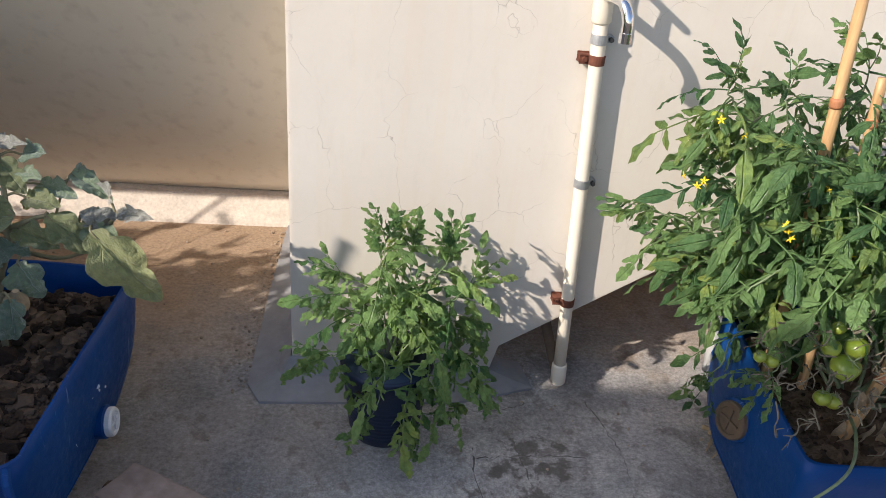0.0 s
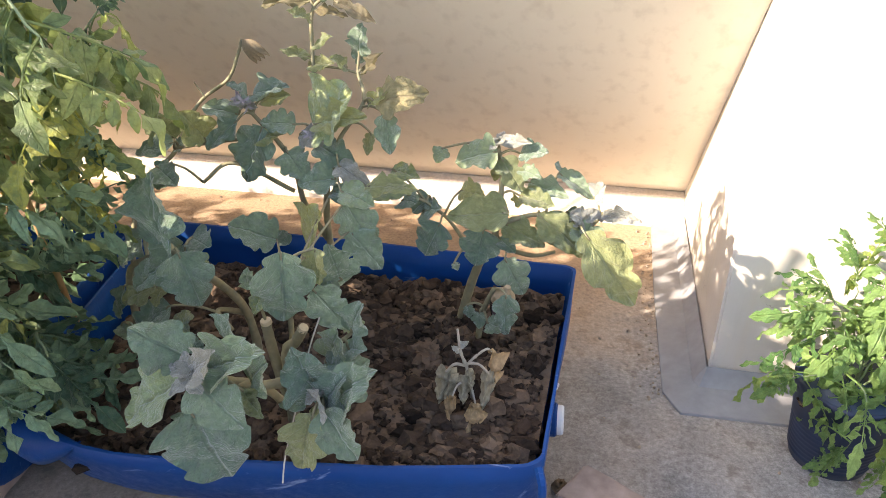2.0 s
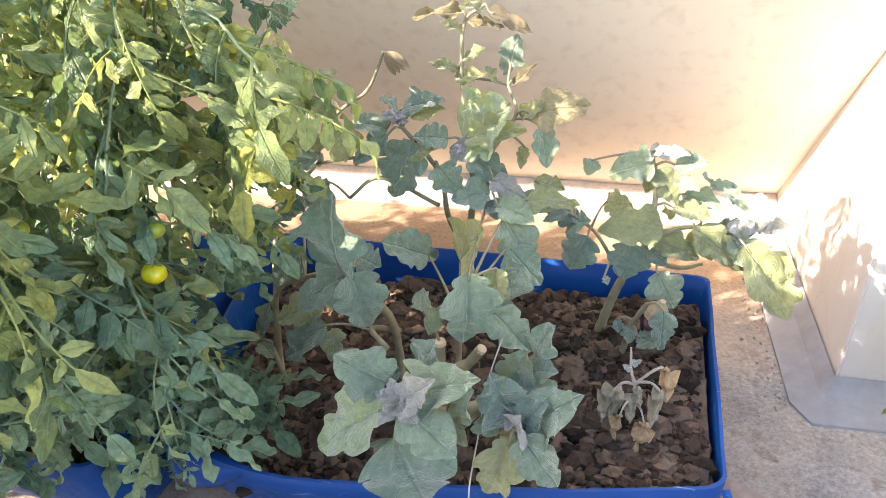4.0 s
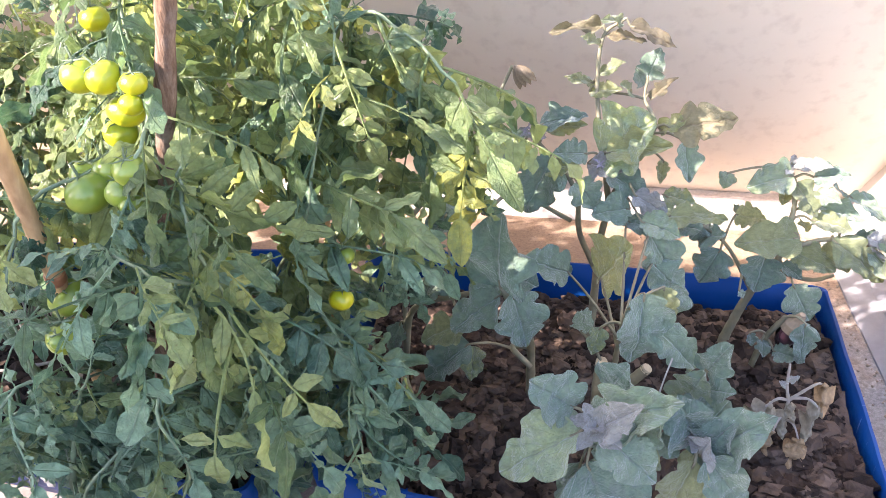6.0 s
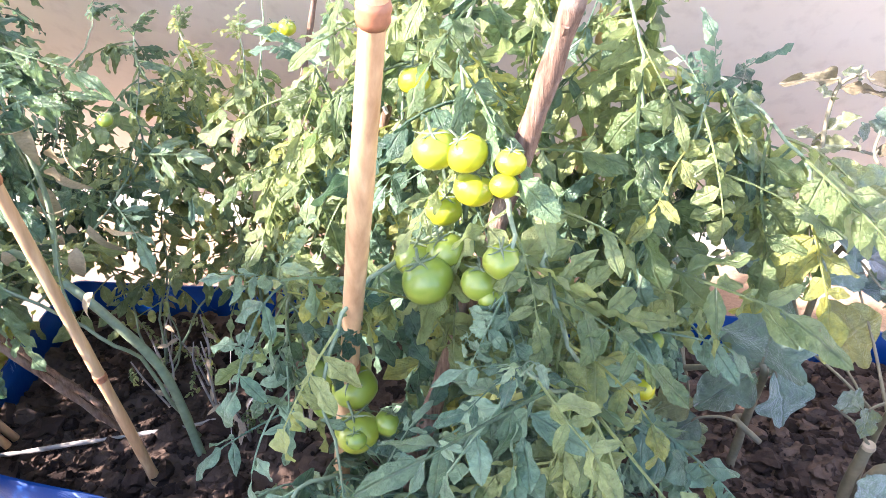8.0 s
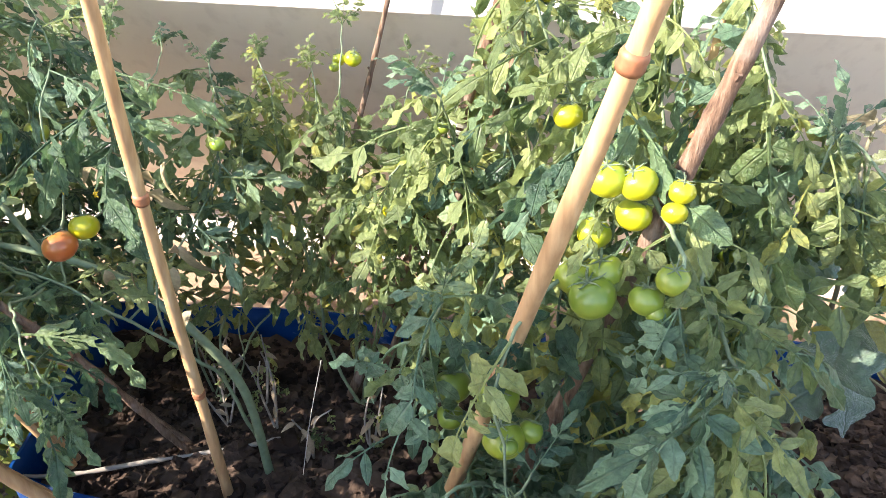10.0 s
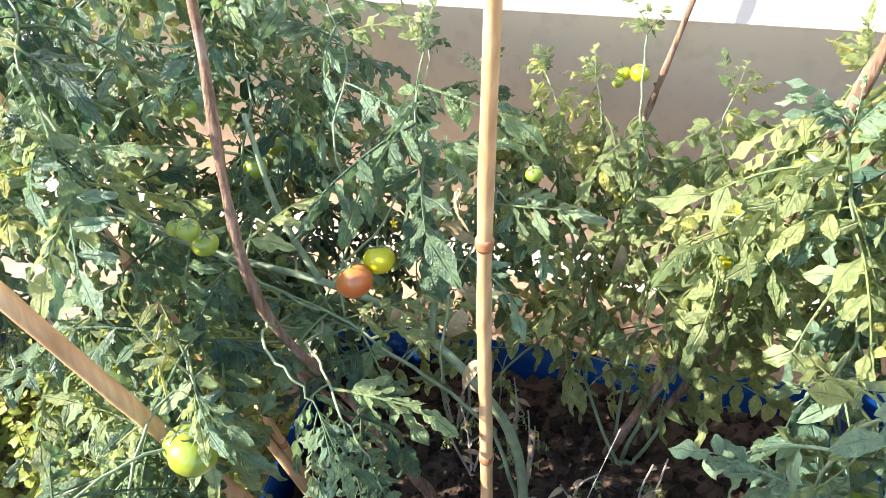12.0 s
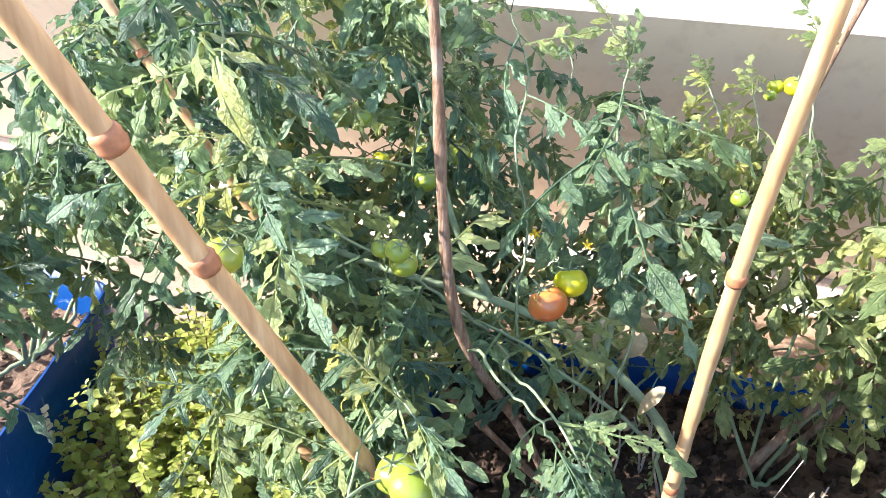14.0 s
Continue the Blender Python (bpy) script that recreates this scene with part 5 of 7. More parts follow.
EGG_RIGHT = (
    (-0.499, -0.27, 0.597, -0.621, -0.3, 0.596, 0.77, 1),
    (-0.55, -0.26, 0.545, -0.564, -0.29, 0.475, 1.20, 0),
    (-0.499, -0.3, 0.506, -0.455, -0.33, 0.437, 0.99, 0),
    (-0.486, -0.38, 0.473, -0.48, -0.41, 0.389, 0.65, 0),
    (-0.64, -0.27, 0.559, -0.675, -0.3, 0.488, 0.99, 0),
    (-0.529, -0.24, 0.714, -0.61, -0.27, 0.707, 0.89, 0),
    (-0.641, -0.22, 0.705, -0.651, -0.25, 0.688, 1.15, 0),
    (-0.529, -0.22, 0.729, -0.465, -0.25, 0.744, 0.49, 3),
    (-0.485, -0.22, 0.705, -0.433, -0.25, 0.729, 0.84, 0),
    (-0.521, -0.24, 0.7, -0.471, -0.27, 0.644, 0.77, 1),
    (-0.481, -0.24, 0.68, -0.442, -0.27, 0.683, 0.78, 0),
    (-0.48, -0.25, 0.627, -0.41, -0.28, 0.634, 0.75, 1))
EGG_RIM = (
    (-0.464, -0.22, 0.643, -0.382, -0.25, 0.631, 0.55, 0),
    (-0.409, -0.2, 0.658, -0.321, -0.23, 0.629, 0.49, 0),
    (-0.509, -0.26, 0.564, -0.42, -0.29, 0.54, 0.68, 1),
    (-0.44, -0.27, 0.598, -0.327, -0.3, 0.53, 0.55, 1),
    (-0.347, -0.3, 0.584, -0.218, -0.33, 0.428, 0.54, 1),
    (-0.385, -0.22, 0.584, -0.341, -0.25, 0.576, 0.85, 0),
    (-0.311, -0.24, 0.594, -0.24, -0.27, 0.605, 0.52, 3),
    (-0.333, -0.22, 0.621, -0.317, -0.25, 0.665, 0.93, 3),
    (-0.517, -0.26, 0.53, -0.481, -0.29, 0.52, 0.87, 0),
    (-0.369, -0.26, 0.576, -0.297, -0.29, 0.52, 0.70, 0),
    (-0.329, -0.24, 0.56, -0.366, -0.27, 0.613, 0.97, 3),
    (-0.61, -0.2, 0.602, -0.558, -0.23, 0.614, 1.02, 1))
EGG_FOOT = (
    (-0.569, -0.34, 0.41, -0.562, -0.35, 0.384, 0.90, 0),
    (-0.544, -0.34, 0.395, -0.539, -0.37, 0.377, 1.07, 0),
    (-0.524, -0.36, 0.386, -0.488, -0.39, 0.397, 1.01, 0),
    (-0.722, -0.26, 0.599, -0.687, -0.29, 0.618, 1.35, 0),
    (-0.784, -0.26, 0.618, -0.709, -0.29, 0.636, 0.74, 0),
    (-0.682, -0.25, 0.573, -0.642, -0.28, 0.601, 1.22, 0),
    (-0.757, -0.2, 0.639, -0.695, -0.23, 0.643, 0.83, 0),
    (-0.667, -0.24, 0.602, -0.702, -0.27, 0.582, 1.06, 0),
    (-0.601, -0.32, 0.497, -0.591, -0.33, 0.486, 1.09, 0))


egg_front, rng = eggplant("pruned eggplant with broad grey-green lobed leaves", (-0.85, -0.61, 0.28), [
    ([(-0.85, -0.61, 0.27), (-0.868, -0.62, 0.42), (-0.869, -0.635, 0.509), (-0.867, -0.64, 0.543)], 0.011, 0.009),
    ([(-0.855, -0.62, 0.30), (-0.843, -0.63, 0.465), (-0.818, -0.64, 0.505), (-0.795, -0.65, 0.546)], 0.011, 0.009),
    ([(-0.85, -0.62, 0.32), (-0.86, -0.70, 0.45), (-0.868, -0.78, 0.53), (-0.874, -0.85, 0.60)], 0.009, 0.005),
    ([(-0.86, -0.74, 0.49), (-0.841, -0.79, 0.527), (-0.798, -0.77, 0.526), (-0.771, -0.75, 0.525)], 0.0085, 0.0085),
    ([(-0.84, -0.63, 0.34), (-0.78, -0.66, 0.44), (-0.74, -0.70, 0.50), (-0.72, -0.77, 0.51)], 0.007, 0.004),
    ([(-0.74, -0.69, 0.49), (-0.732, -0.68, 0.535), (-0.706, -0.66, 0.556)], 0.004, 0.003),
    ([(-0.85, -0.60, 0.38), (-0.84, -0.60, 0.56), (-0.835, -0.64, 0.65)], 0.006, 0.004)], [EGG_FRONT, EGG_MID, EGG_CENTRE], 21)
cut_end(egg_front, (-0.867, -0.64, 0.543), (-0.1, -0.1, 1), 0.010)
cut_end(egg_front, (-0.795, -0.65, 0.546), (0.5, -0.1, 0.9), 0.009)
cut_end(egg_front, (-0.771, -0.75, 0.525), (1, 0.1, 0.0), 0.009)
eggplant("low eggplant with grey-green leaves at the drum's end", (-1.03, -0.45, 0.27), [
    ([(-1.0, -0.44, 0.26), (-1.0, -0.48, 0.45), (-1.028, -0.60, 0.627), (-1.04, -0.61, 0.66)], 0.010, 0.005),
    ([(-1.0, -0.44, 0.40), (-1.03, -0.52, 0.46), (-0.99, -0.55, 0.44)], 0.006, 0.005),
    ([(-1.27, -0.46, 0.24), (-1.25, -0.48, 0.40), (-1.22, -0.50, 0.517), (-1.10, -0.57, 0.61)], 0.009, 0.005),
    ([(-1.22, -0.52, 0.24), (-1.244, -0.50, 0.308), (-1.271, -0.48, 0.36)], 0.006, 0.005),
    ([(-1.25, -0.48, 0.42), (-1.268, -0.36, 0.60), (-1.21, -0.28, 0.679), (-1.215, -0.22, 0.711), (-1.182, -0.18, 0.762), (-1.12, -0.17, 0.806), (-1.092, -0.165, 0.857), (-1.077, -0.165, 0.891)], 0.0055, 0.0032),
    ([(-1.175, -0.18, 0.765), (-1.19, -0.18, 0.79), (-1.195, -0.18, 0.80)], 0.0022, 0.0014)], [EGG_LEFT], 22)
egg_tall, rng = eggplant("tall eggplant with mauve flowers and yellowing upper leaves", (-0.885, -0.27, 0.29), [
    ([(-0.885, -0.27, 0.28), (-0.881, -0.28, 0.447), (-0.879, -0.29, 0.566), (-0.87, -0.29, 0.659), (-0.885, -0.28, 0.746)], 0.010, 0.005),
    ([(-0.873, -0.29, 0.696), (-0.896, -0.24, 0.795), (-0.907, -0.21, 0.876), (-0.902, -0.20, 0.962), (-0.869, -0.20, 0.992)], 0.0055, 0.003),
    ([(-0.87, -0.29, 0.66), (-0.835, -0.29, 0.74), (-0.794, -0.25, 0.804), (-0.815, -0.21, 0.847), (-0.812, -0.20, 0.886)], 0.005, 0.0026),
    ([(-0.815, -0.21, 0.847), (-0.85, -0.205, 0.853), (-0.90, -0.21, 0.858)], 0.003, 0.0024),
    ([(-0.885, -0.28, 0.50), (-0.921, -0.30, 0.594), (-0.937, -0.31, 0.70), (-1.02, -0.30, 0.798)], 0.007, 0.004),
    ([(-0.94, -0.30, 0.62), (-1.049, -0.33, 0.688), (-1.108, -0.36, 0.654)], 0.005, 0.004),
    ([(-0.97, -0.30, 0.74), (-1.10, -0.31, 0.72), (-1.19, -0.31, 0.70)], 0.004, 0.003)], [EGG_TALL, EGG_CROWN, EGG_TWIG], 23)
for x, y, z in ((-1.03, -0.315, 0.822), (-1.006, -0.32, 0.806), (-1.013, -0.325, 0.817), (-0.891, -0.31, 0.751)):
    flower(egg_tall, (x, y, z), rng, M_MAUVE, 0.016)
egg_right, rng = eggplant("eggplant with broad yellow-green leaves leaning over the rim", (-0.60, -0.24, 0.31), [
    ([(-0.605, -0.245, 0.28), (-0.583, -0.25, 0.381), (-0.565, -0.25, 0.443), (-0.541, -0.25, 0.502), (-0.524, -0.26, 0.552), (-0.517, -0.25, 0.659), (-0.53, -0.22, 0.72)], 0.0115, 0.004),
    ([(-0.538, -0.25, 0.511), (-0.453, -0.24, 0.484), (-0.403, -0.22, 0.486)], 0.006, 0.0035),
    ([(-0.521, -0.26, 0.561), (-0.439, -0.26, 0.593), (-0.353, -0.25, 0.564), (-0.316, -0.24, 0.586)], 0.0055, 0.003),
    ([(-0.56, -0.25, 0.45), (-0.62, -0.25, 0.55), (-0.67, -0.26, 0.60)], 0.005, 0.003),
    ([(-0.552, -0.32, 0.29), (-0.539, -0.33, 0.384), (-0.528, -0.34, 0.424), (-0.514, -0.35, 0.463)], 0.007, 0.005)], [EGG_RIGHT, EGG_RIM, EGG_FOOT], 24)
M_AUBERGINE = plain("dark_eggplant_skin", (0.030, 0.014, 0.020), 0.25, 0, 0.3, 30)
bm = bmesh.new()
lathe(bm, [(0.004, -0.050), (0.016, -0.040), (0.023, -0.018), (0.021, 0.008), (0.012, 0.022), (0.003, 0.026)], 14, True, True, pose(-0.496, -0.345, 0.432, 12, 14, 0))
fruit_egg = part("fruit", bm, M_AUBERGINE, egg_right, "small dark purple eggplant fruit", smooth=True)
bm = bmesh.new()
lathe(bm, [(0.025, 0.002), (0.023, 0.018), (0.012, 0.030), (0.006, 0.045)], 12, True, True, pose(-0.496, -0.345, 0.432, 12, 14, 0))
part("calyx", bm, M_DRY_LEAF, fruit_egg, "dry straw-coloured calyx")
for plant, p in ((egg_front, (-0.874, -0.865, 0.612)), (egg_front, (-0.725, -0.775, 0.525)), (egg_tall, (-1.02, -0.31, 0.80)), (egg_right, (-0.53, -0.225, 0.725)), (egg_right, (-0.316, -0.245, 0.59)), (egg_right, (-0.35, -0.25, 0.568))):
    young_tip(plant, p, rng)

# withered shoots
def crumpled_leaf(seed, material):
    """A dead leaf, folded along its rib and shrivelled."""
    me = with_mat(EGG_SHAPES[seed % len(EGG_SHAPES)], material)
    o = Vector((seed * 3.1, 0, 0))
    for v in me.vertices:
        x, y = v.co.x, v.co.y
        v.co = Vector((x * 0.62 + 0.05 * noise.noise(Vector((y * 5, 1, seed))), y * (1 - 0.12 * y), -0.55 * abs(x) + 0.10 * math.sin(13 * y + seed) * abs(x) / 0.3 + 0.11 * noise.noise(Vector((x * 7, y * 7, 2)) + o)))
    return me


wilt = thing("withered_seedling", "withered seedling with hanging dry brown leaves", "plant", at=(-0.525, -0.52, 0.30))
rng = random.Random(31)
TAN_LEAF = [crumpled_leaf(k, plain("tan_withered_leaf", (0.30, 0.20, 0.10), 0.9, 0, 0.5, 9, 0.6)) for k in (1, 4)]
GREY_LEAF = [crumpled_leaf(k, plain("grey_withered_leaf", (0.25, 0.22, 0.15), 0.9, 0, 0.5, 9, 0.6)) for k in (2, 5)]
for pts, r in (([(-0.525, -0.50, 0.28), (-0.53, -0.53, 0.36), (-0.535, -0.545, 0.425)], 0.0048), ([(-0.535, -0.545, 0.42), (-0.545, -0.548, 0.455), (-0.55, -0.55, 0.505)], 0.0036),
               ([(-0.535, -0.545, 0.42), (-0.52, -0.55, 0.445), (-0.498, -0.55, 0.468), (-0.488, -0.55, 0.465)], 0.003), ([(-0.535, -0.545, 0.42), (-0.555, -0.55, 0.425), (-0.572, -0.55, 0.405)], 0.003),
               ([(-0.535, -0.545, 0.425), (-0.51, -0.56, 0.44), (-0.49, -0.565, 0.425)], 0.003), ([(-0.532, -0.535, 0.37), (-0.52, -0.56, 0.375), (-0.512, -0.575, 0.355)], 0.0026), ([(-0.532, -0.535, 0.38), (-0.548, -0.56, 0.385), (-0.556, -0.57, 0.365)], 0.0024)):
    bm = bmesh.new()
    tube(bm, smooth_path(pts, 6), r, r * 0.6, 6, wob=0.15, rng=rng)
    part("stem", bm, M_DRY_GREY, wilt)
for kinds, p, q, w in ((GREY_LEAF, (-0.570, -0.55, 0.408), (-0.590, -0.555, 0.312), 1.0), (GREY_LEAF, (-0.562, -0.552, 0.40), (-0.575, -0.56, 0.325), 0.8), (TAN_LEAF, (-0.490, -0.55, 0.470), (-0.478, -0.56, 0.385), 0.9),
                       (GREY_LEAF, (-0.492, -0.565, 0.43), (-0.503, -0.575, 0.325), 0.6), (TAN_LEAF, (-0.512, -0.575, 0.36), (-0.528, -0.60, 0.295), 1.3), (TAN_LEAF, (-0.510, -0.575, 0.36), (-0.500, -0.60, 0.305), 1.1),
                       (TAN_LEAF, (-0.556, -0.57, 0.368), (-0.562, -0.585, 0.305), 0.8), (GREY_LEAF, (-0.530, -0.545, 0.415), (-0.520, -0.565, 0.375), 0.9), (GREY_LEAF, (-0.540, -0.548, 0.40), (-0.536, -0.575, 0.34), 0.9)):
    put("leaf", rng.choice(kinds), wilt, "shrivelled dry leaf", facing(Vector(p), Vector(q), (rng.uniform(-0.5, 0.5), -1, 0.3), 0.75 * w))
for k in range(2):
    p = Vector((-0.546 - 0.001 * k, -0.549, 0.455 + 0.013 * k))
    put("leaf", EGG_YOUNG[k], wilt, "small mauve leaf", facing(p, p + Vector((0.016 if k % 2 else -0.014, -0.006, 0.014)), (0, -1, 0.5), 0.7))
curl = thing("withered_leaf", "withered grey leaf hanging on a dead twig", "leaf", at=(-1.06, -0.165, 0.84))
for k in range(4):
    p = Vector((-1.074 + 0.004 * k, -0.166, 0.893))
    put("leaf", DRY_BLADE, curl, "", facing(p, p + Vector((0.022 + 0.006 * k, -0.004, -0.058 + 0.008 * k)), (0.3, -1, 0.2), 0.9))

def dry_seedling(x, y, h, seed):
    rng = random.Random(seed)
    root = thing("withered_seedling", "thin withered grey seedling in the dark soil", "plant", "withered seedlings", at=(x, y, 0.29))
    for k in range(3):
        bm = bmesh.new()
        e = Vector((x + rng.uniform(-0.05, 0.05), y + rng.uniform(-0.05, 0.05), 0.29 + h * rng.uniform(0.6, 1)))
        path = smooth_path([(x, y, 0.28), ((x + e.x) / 2 + rng.uniform(-0.02, 0.02), (y + e.y) / 2, 0.29 + h * 0.5), e], 5)
        tube(bm, path, 0.003, 0.0015, 5)
        part("stem", bm, M_DRY_GREY, root)
        for i in range(3, len(path), 2):
            a = rng.uniform(0, 6.28)
            put("leaf", rng.choice(TOM_PALE) if rng.random() < 0.5 else DRY_BLADE, root, "", facing(path[i], path[i] + Vector((math.cos(a) * 0.03, math.sin(a) * 0.03, rng.uniform(-0.03, 0.015))), (0.1, -0.5, 1), 1.0))


for k, (x, y, h) in enumerate(((-2.11, -0.42, 0.20), (-2.17, -0.49, 0.16), (-2.06, -0.49, 0.22), (-2.24, -0.38, 0.2), (-1.96, -0.55, 0.14), (-1.84, -0.53, 0.18))):
    dry_seedling(x, y, h, 90 + k)
bm = bmesh.new()
pts = [Vector((-0.759, -0.66, 0.581)), Vector((-0.772, -0.68, 0.537)), Vector((-0.781, -0.70, 0.492)), Vector((-0.784, -0.74, 0.45)), Vector((-0.79, -0.79, 0.39)), Vector((-0.789, -0.815, 0.355))]
tube(bm, smooth_path(pts, 8), 0.0014, None, 5)
tagged(obj("string", bm, M_STRING), "pale string hanging down to the soil", "string")
bm = bmesh.new()
tube(bm, smooth_path([(-1.897, -0.652, 0.616), (-1.931, -0.641, 0.458), (-1.959, -0.625, 0.303)], 8), 0.0008, None, 5)
tagged(obj("string", bm, M_STRING), "thin pale string tied to a tomato stem", "string")
bm = bmesh.new()
for k in range(3):
    c = Vector((-1.688, -0.468, 0.985 + 0.012 * k))
    x, y, z = basis(Vector((0.3, -0.05, 0.95)))
    tube(bm, [c + (x * math.cos(a * 0.6283) + y * math.sin(a * 0.6283)) * (0.0155 + 0.002 * (k % 2)) for a in range(11)], 0.004, None, 5, caps=True)
tube(bm, smooth_path([(-1.662, -0.493, 0.991), (-1.646, -0.503, 1.000), (-1.637, -0.508, 0.987)], 4), 0.005, 0.003, 5)
tagged(obj("rag_tie", bm, M_STRING), "pale cloth strip tying a stem to the stake", "tie")

M_BUFF_LEAF = plain("dry_buff_leaf", (0.38, 0.31, 0.17), 0.85, 0, 0.4, 12, 0.5)
BUFF_BLADE = with_mat(single_leaf(6, 0.13, 8, 0.9), M_BUFF_LEAF)
# tomatoes in the long drum
# leaf colours carry the light: bluish shade low down, paler sunlit tones above
tom_b1, rng = tomato_plant("bushy tomato plant with green fruit tied to bamboo", (-1.529, -0.635, 0.306), [
    [(-1.528, -0.637, 0.317), (-1.480, -0.755, 0.676), (-1.461, -0.840, 1.001), (-1.453, -0.789, 1.278)],
    [(-1.509, -0.620, 0.317), (-1.402, -0.658, 0.716), (-1.317, -0.647, 1.022), (-1.284, -0.607, 1.282)],
    [(-1.510, -0.640, 0.328), (-1.368, -0.778, 0.657), (-1.263, -0.817, 0.916), (-1.218, -0.782, 1.121)],
    [(-1.528, -0.656, 0.327), (-1.561, -0.881, 0.577), (-1.618, -1.012, 0.709), (-1.693, -1.054, 0.631)],
    [(-1.512, -0.675, 0.327), (-1.423, -0.928, 0.606), (-1.382, -1.048, 0.748), (-1.381, -1.086, 0.575)],
    [(-1.547, -0.672, 0.327), (-1.69, -0.85, 0.50), (-1.75, -0.93, 0.56), (-1.79, -0.96, 0.49)],
    [(-1.559, -0.584, 0.328), (-1.592, -0.571, 0.659), (-1.607, -0.549, 0.934), (-1.586, -0.525, 1.202)],
    [(-1.487, -0.553, 0.329), (-1.360, -0.515, 0.661), (-1.268, -0.483, 0.894), (-1.200, -0.462, 1.008)],
    [(-1.341, -0.805, 0.752), (-1.335, -0.996, 0.886), (-1.359, -1.057, 0.972)],
    [(-1.461, -0.840, 1.001), (-1.538, -0.984, 0.946), (-1.566, -1.037, 0.765)],
    [(-1.285, -0.648, 1.064), (-1.186, -0.696, 1.123), (-1.103, -0.722, 1.039), (-1.064, -0.725, 0.936)],
    [(-1.321, -0.771, 0.752), (-1.223, -0.881, 0.733), (-1.196, -0.920, 0.560)],
    [(-1.439, -0.932, 0.655), (-1.518, -1.053, 0.604), (-1.579, -1.058, 0.454)],
    [(-1.381, -0.643, 0.411), (-1.290, -0.716, 0.522), (-1.226, -0.748, 0.462)],
    [(-1.463, -0.786, 0.888), (-1.521, -0.728, 1.103), (-1.564, -0.673, 1.309)],
    [(-1.369, -0.687, 0.890), (-1.386, -0.666, 1.121), (-1.390, -0.627, 1.341)],
    [(-1.300, -0.709, 0.890), (-1.293, -0.743, 1.104), (-1.328, -0.725, 1.295)],
    [(-1.574, -0.602, 0.845), (-1.649, -0.635, 0.976), (-1.674, -0.648, 1.103)],
    [(-1.562, -0.717, 0.398), (-1.644, -0.829, 0.635), (-1.679, -0.875, 0.822), (-1.648, -0.915, 0.946)],
    [(-1.363, -0.900, 1.037), (-1.327, -0.970, 0.968), (-1.307, -1.000, 0.862), (-1.292, -1.000, 0.730)],
    [(-1.417, -0.880, 1.070), (-1.394, -0.970, 1.036), (-1.406, -1.000, 0.993)],
    [(-1.217, -0.620, 1.087), (-1.176, -0.620, 1.046), (-1.151, -0.620, 0.986), (-1.142, -0.620, 0.932)],
    [(-1.325, -0.620, 1.008), (-1.251, -0.620, 0.869), (-1.212, -0.640, 0.800), (-1.191, -0.660, 0.727)],
    [(-1.632, -1.000, 0.463), (-1.570, -1.000, 0.639), (-1.543, -0.990, 0.738)]], TOM_SHADY, 51, 0.0185, (0.09, 0.165), droop=(-75, 10), upper=(0.80, TOM_DARK[:3] + TOM_PALE + TOM_SHADY[:4]), clear=(((-1.55, -0.99, 0.80), 0.075), ((-1.54, -1.07, 0.86), 0.075), ((-1.53, -1.15, 0.94), 0.075), ((-1.45, -1.03, 0.99), 0.06), ((-1.448, -0.997, 1.085), 0.055)))
fruits(tom_b1, [(-1.576, -0.93, 0.8, 0.028, "green"), (-1.563, -0.97, 0.767, 0.027, "green"), (-1.557, -0.99, 0.775, 0.0125, "green"), (-1.53, -0.955, 0.772, 0.017, "green"), (-1.641, -0.863, 0.757, 0.027, "green"), (-1.642, -0.865, 0.705, 0.02, "green"), (-1.475, -0.91, 1.1, 0.02288, "yellow"), (-1.442, -0.915, 1.1, 0.02112, "yellow"), (-1.439, -0.897, 1.054, 0.02112, "yellow")], rng)
fruits(tom_b1, [(-1.403, -0.935, 1.077, 0.01408, "yellow"), (-1.398, -0.928, 1.099, 0.01496, "yellow"), (-1.477, -0.867, 1.013, 0.02112, "yellow"), (-1.399, -0.973, 1.016, 0.019, "green"), (-1.421, -0.965, 0.984, 0.02, "green"), (-1.464, -0.92, 0.99, 0.022, "green"), (-1.498, -0.918, 0.978, 0.023, "green"), (-1.478, -0.95, 0.972, 0.0275, "green"), (-1.408, -0.974, 0.973, 0.0145, "green"), (-1.27, -0.54, 1.08, 0.01496, "yellow"), (-1.52, -0.8, 1.135, 0.01848, "yellow"), (-1.279, -0.733, 0.933, 0.016, "green"), (-1.236, -0.823, 0.758, 0.01804, "yellow"), (-1.228, -0.807, 0.82, 0.0135, "green"), (-1.41, -0.84, 0.84, 0.018, "green"), (-1.36, -0.9, 0.86, 0.014, "green")], rng)
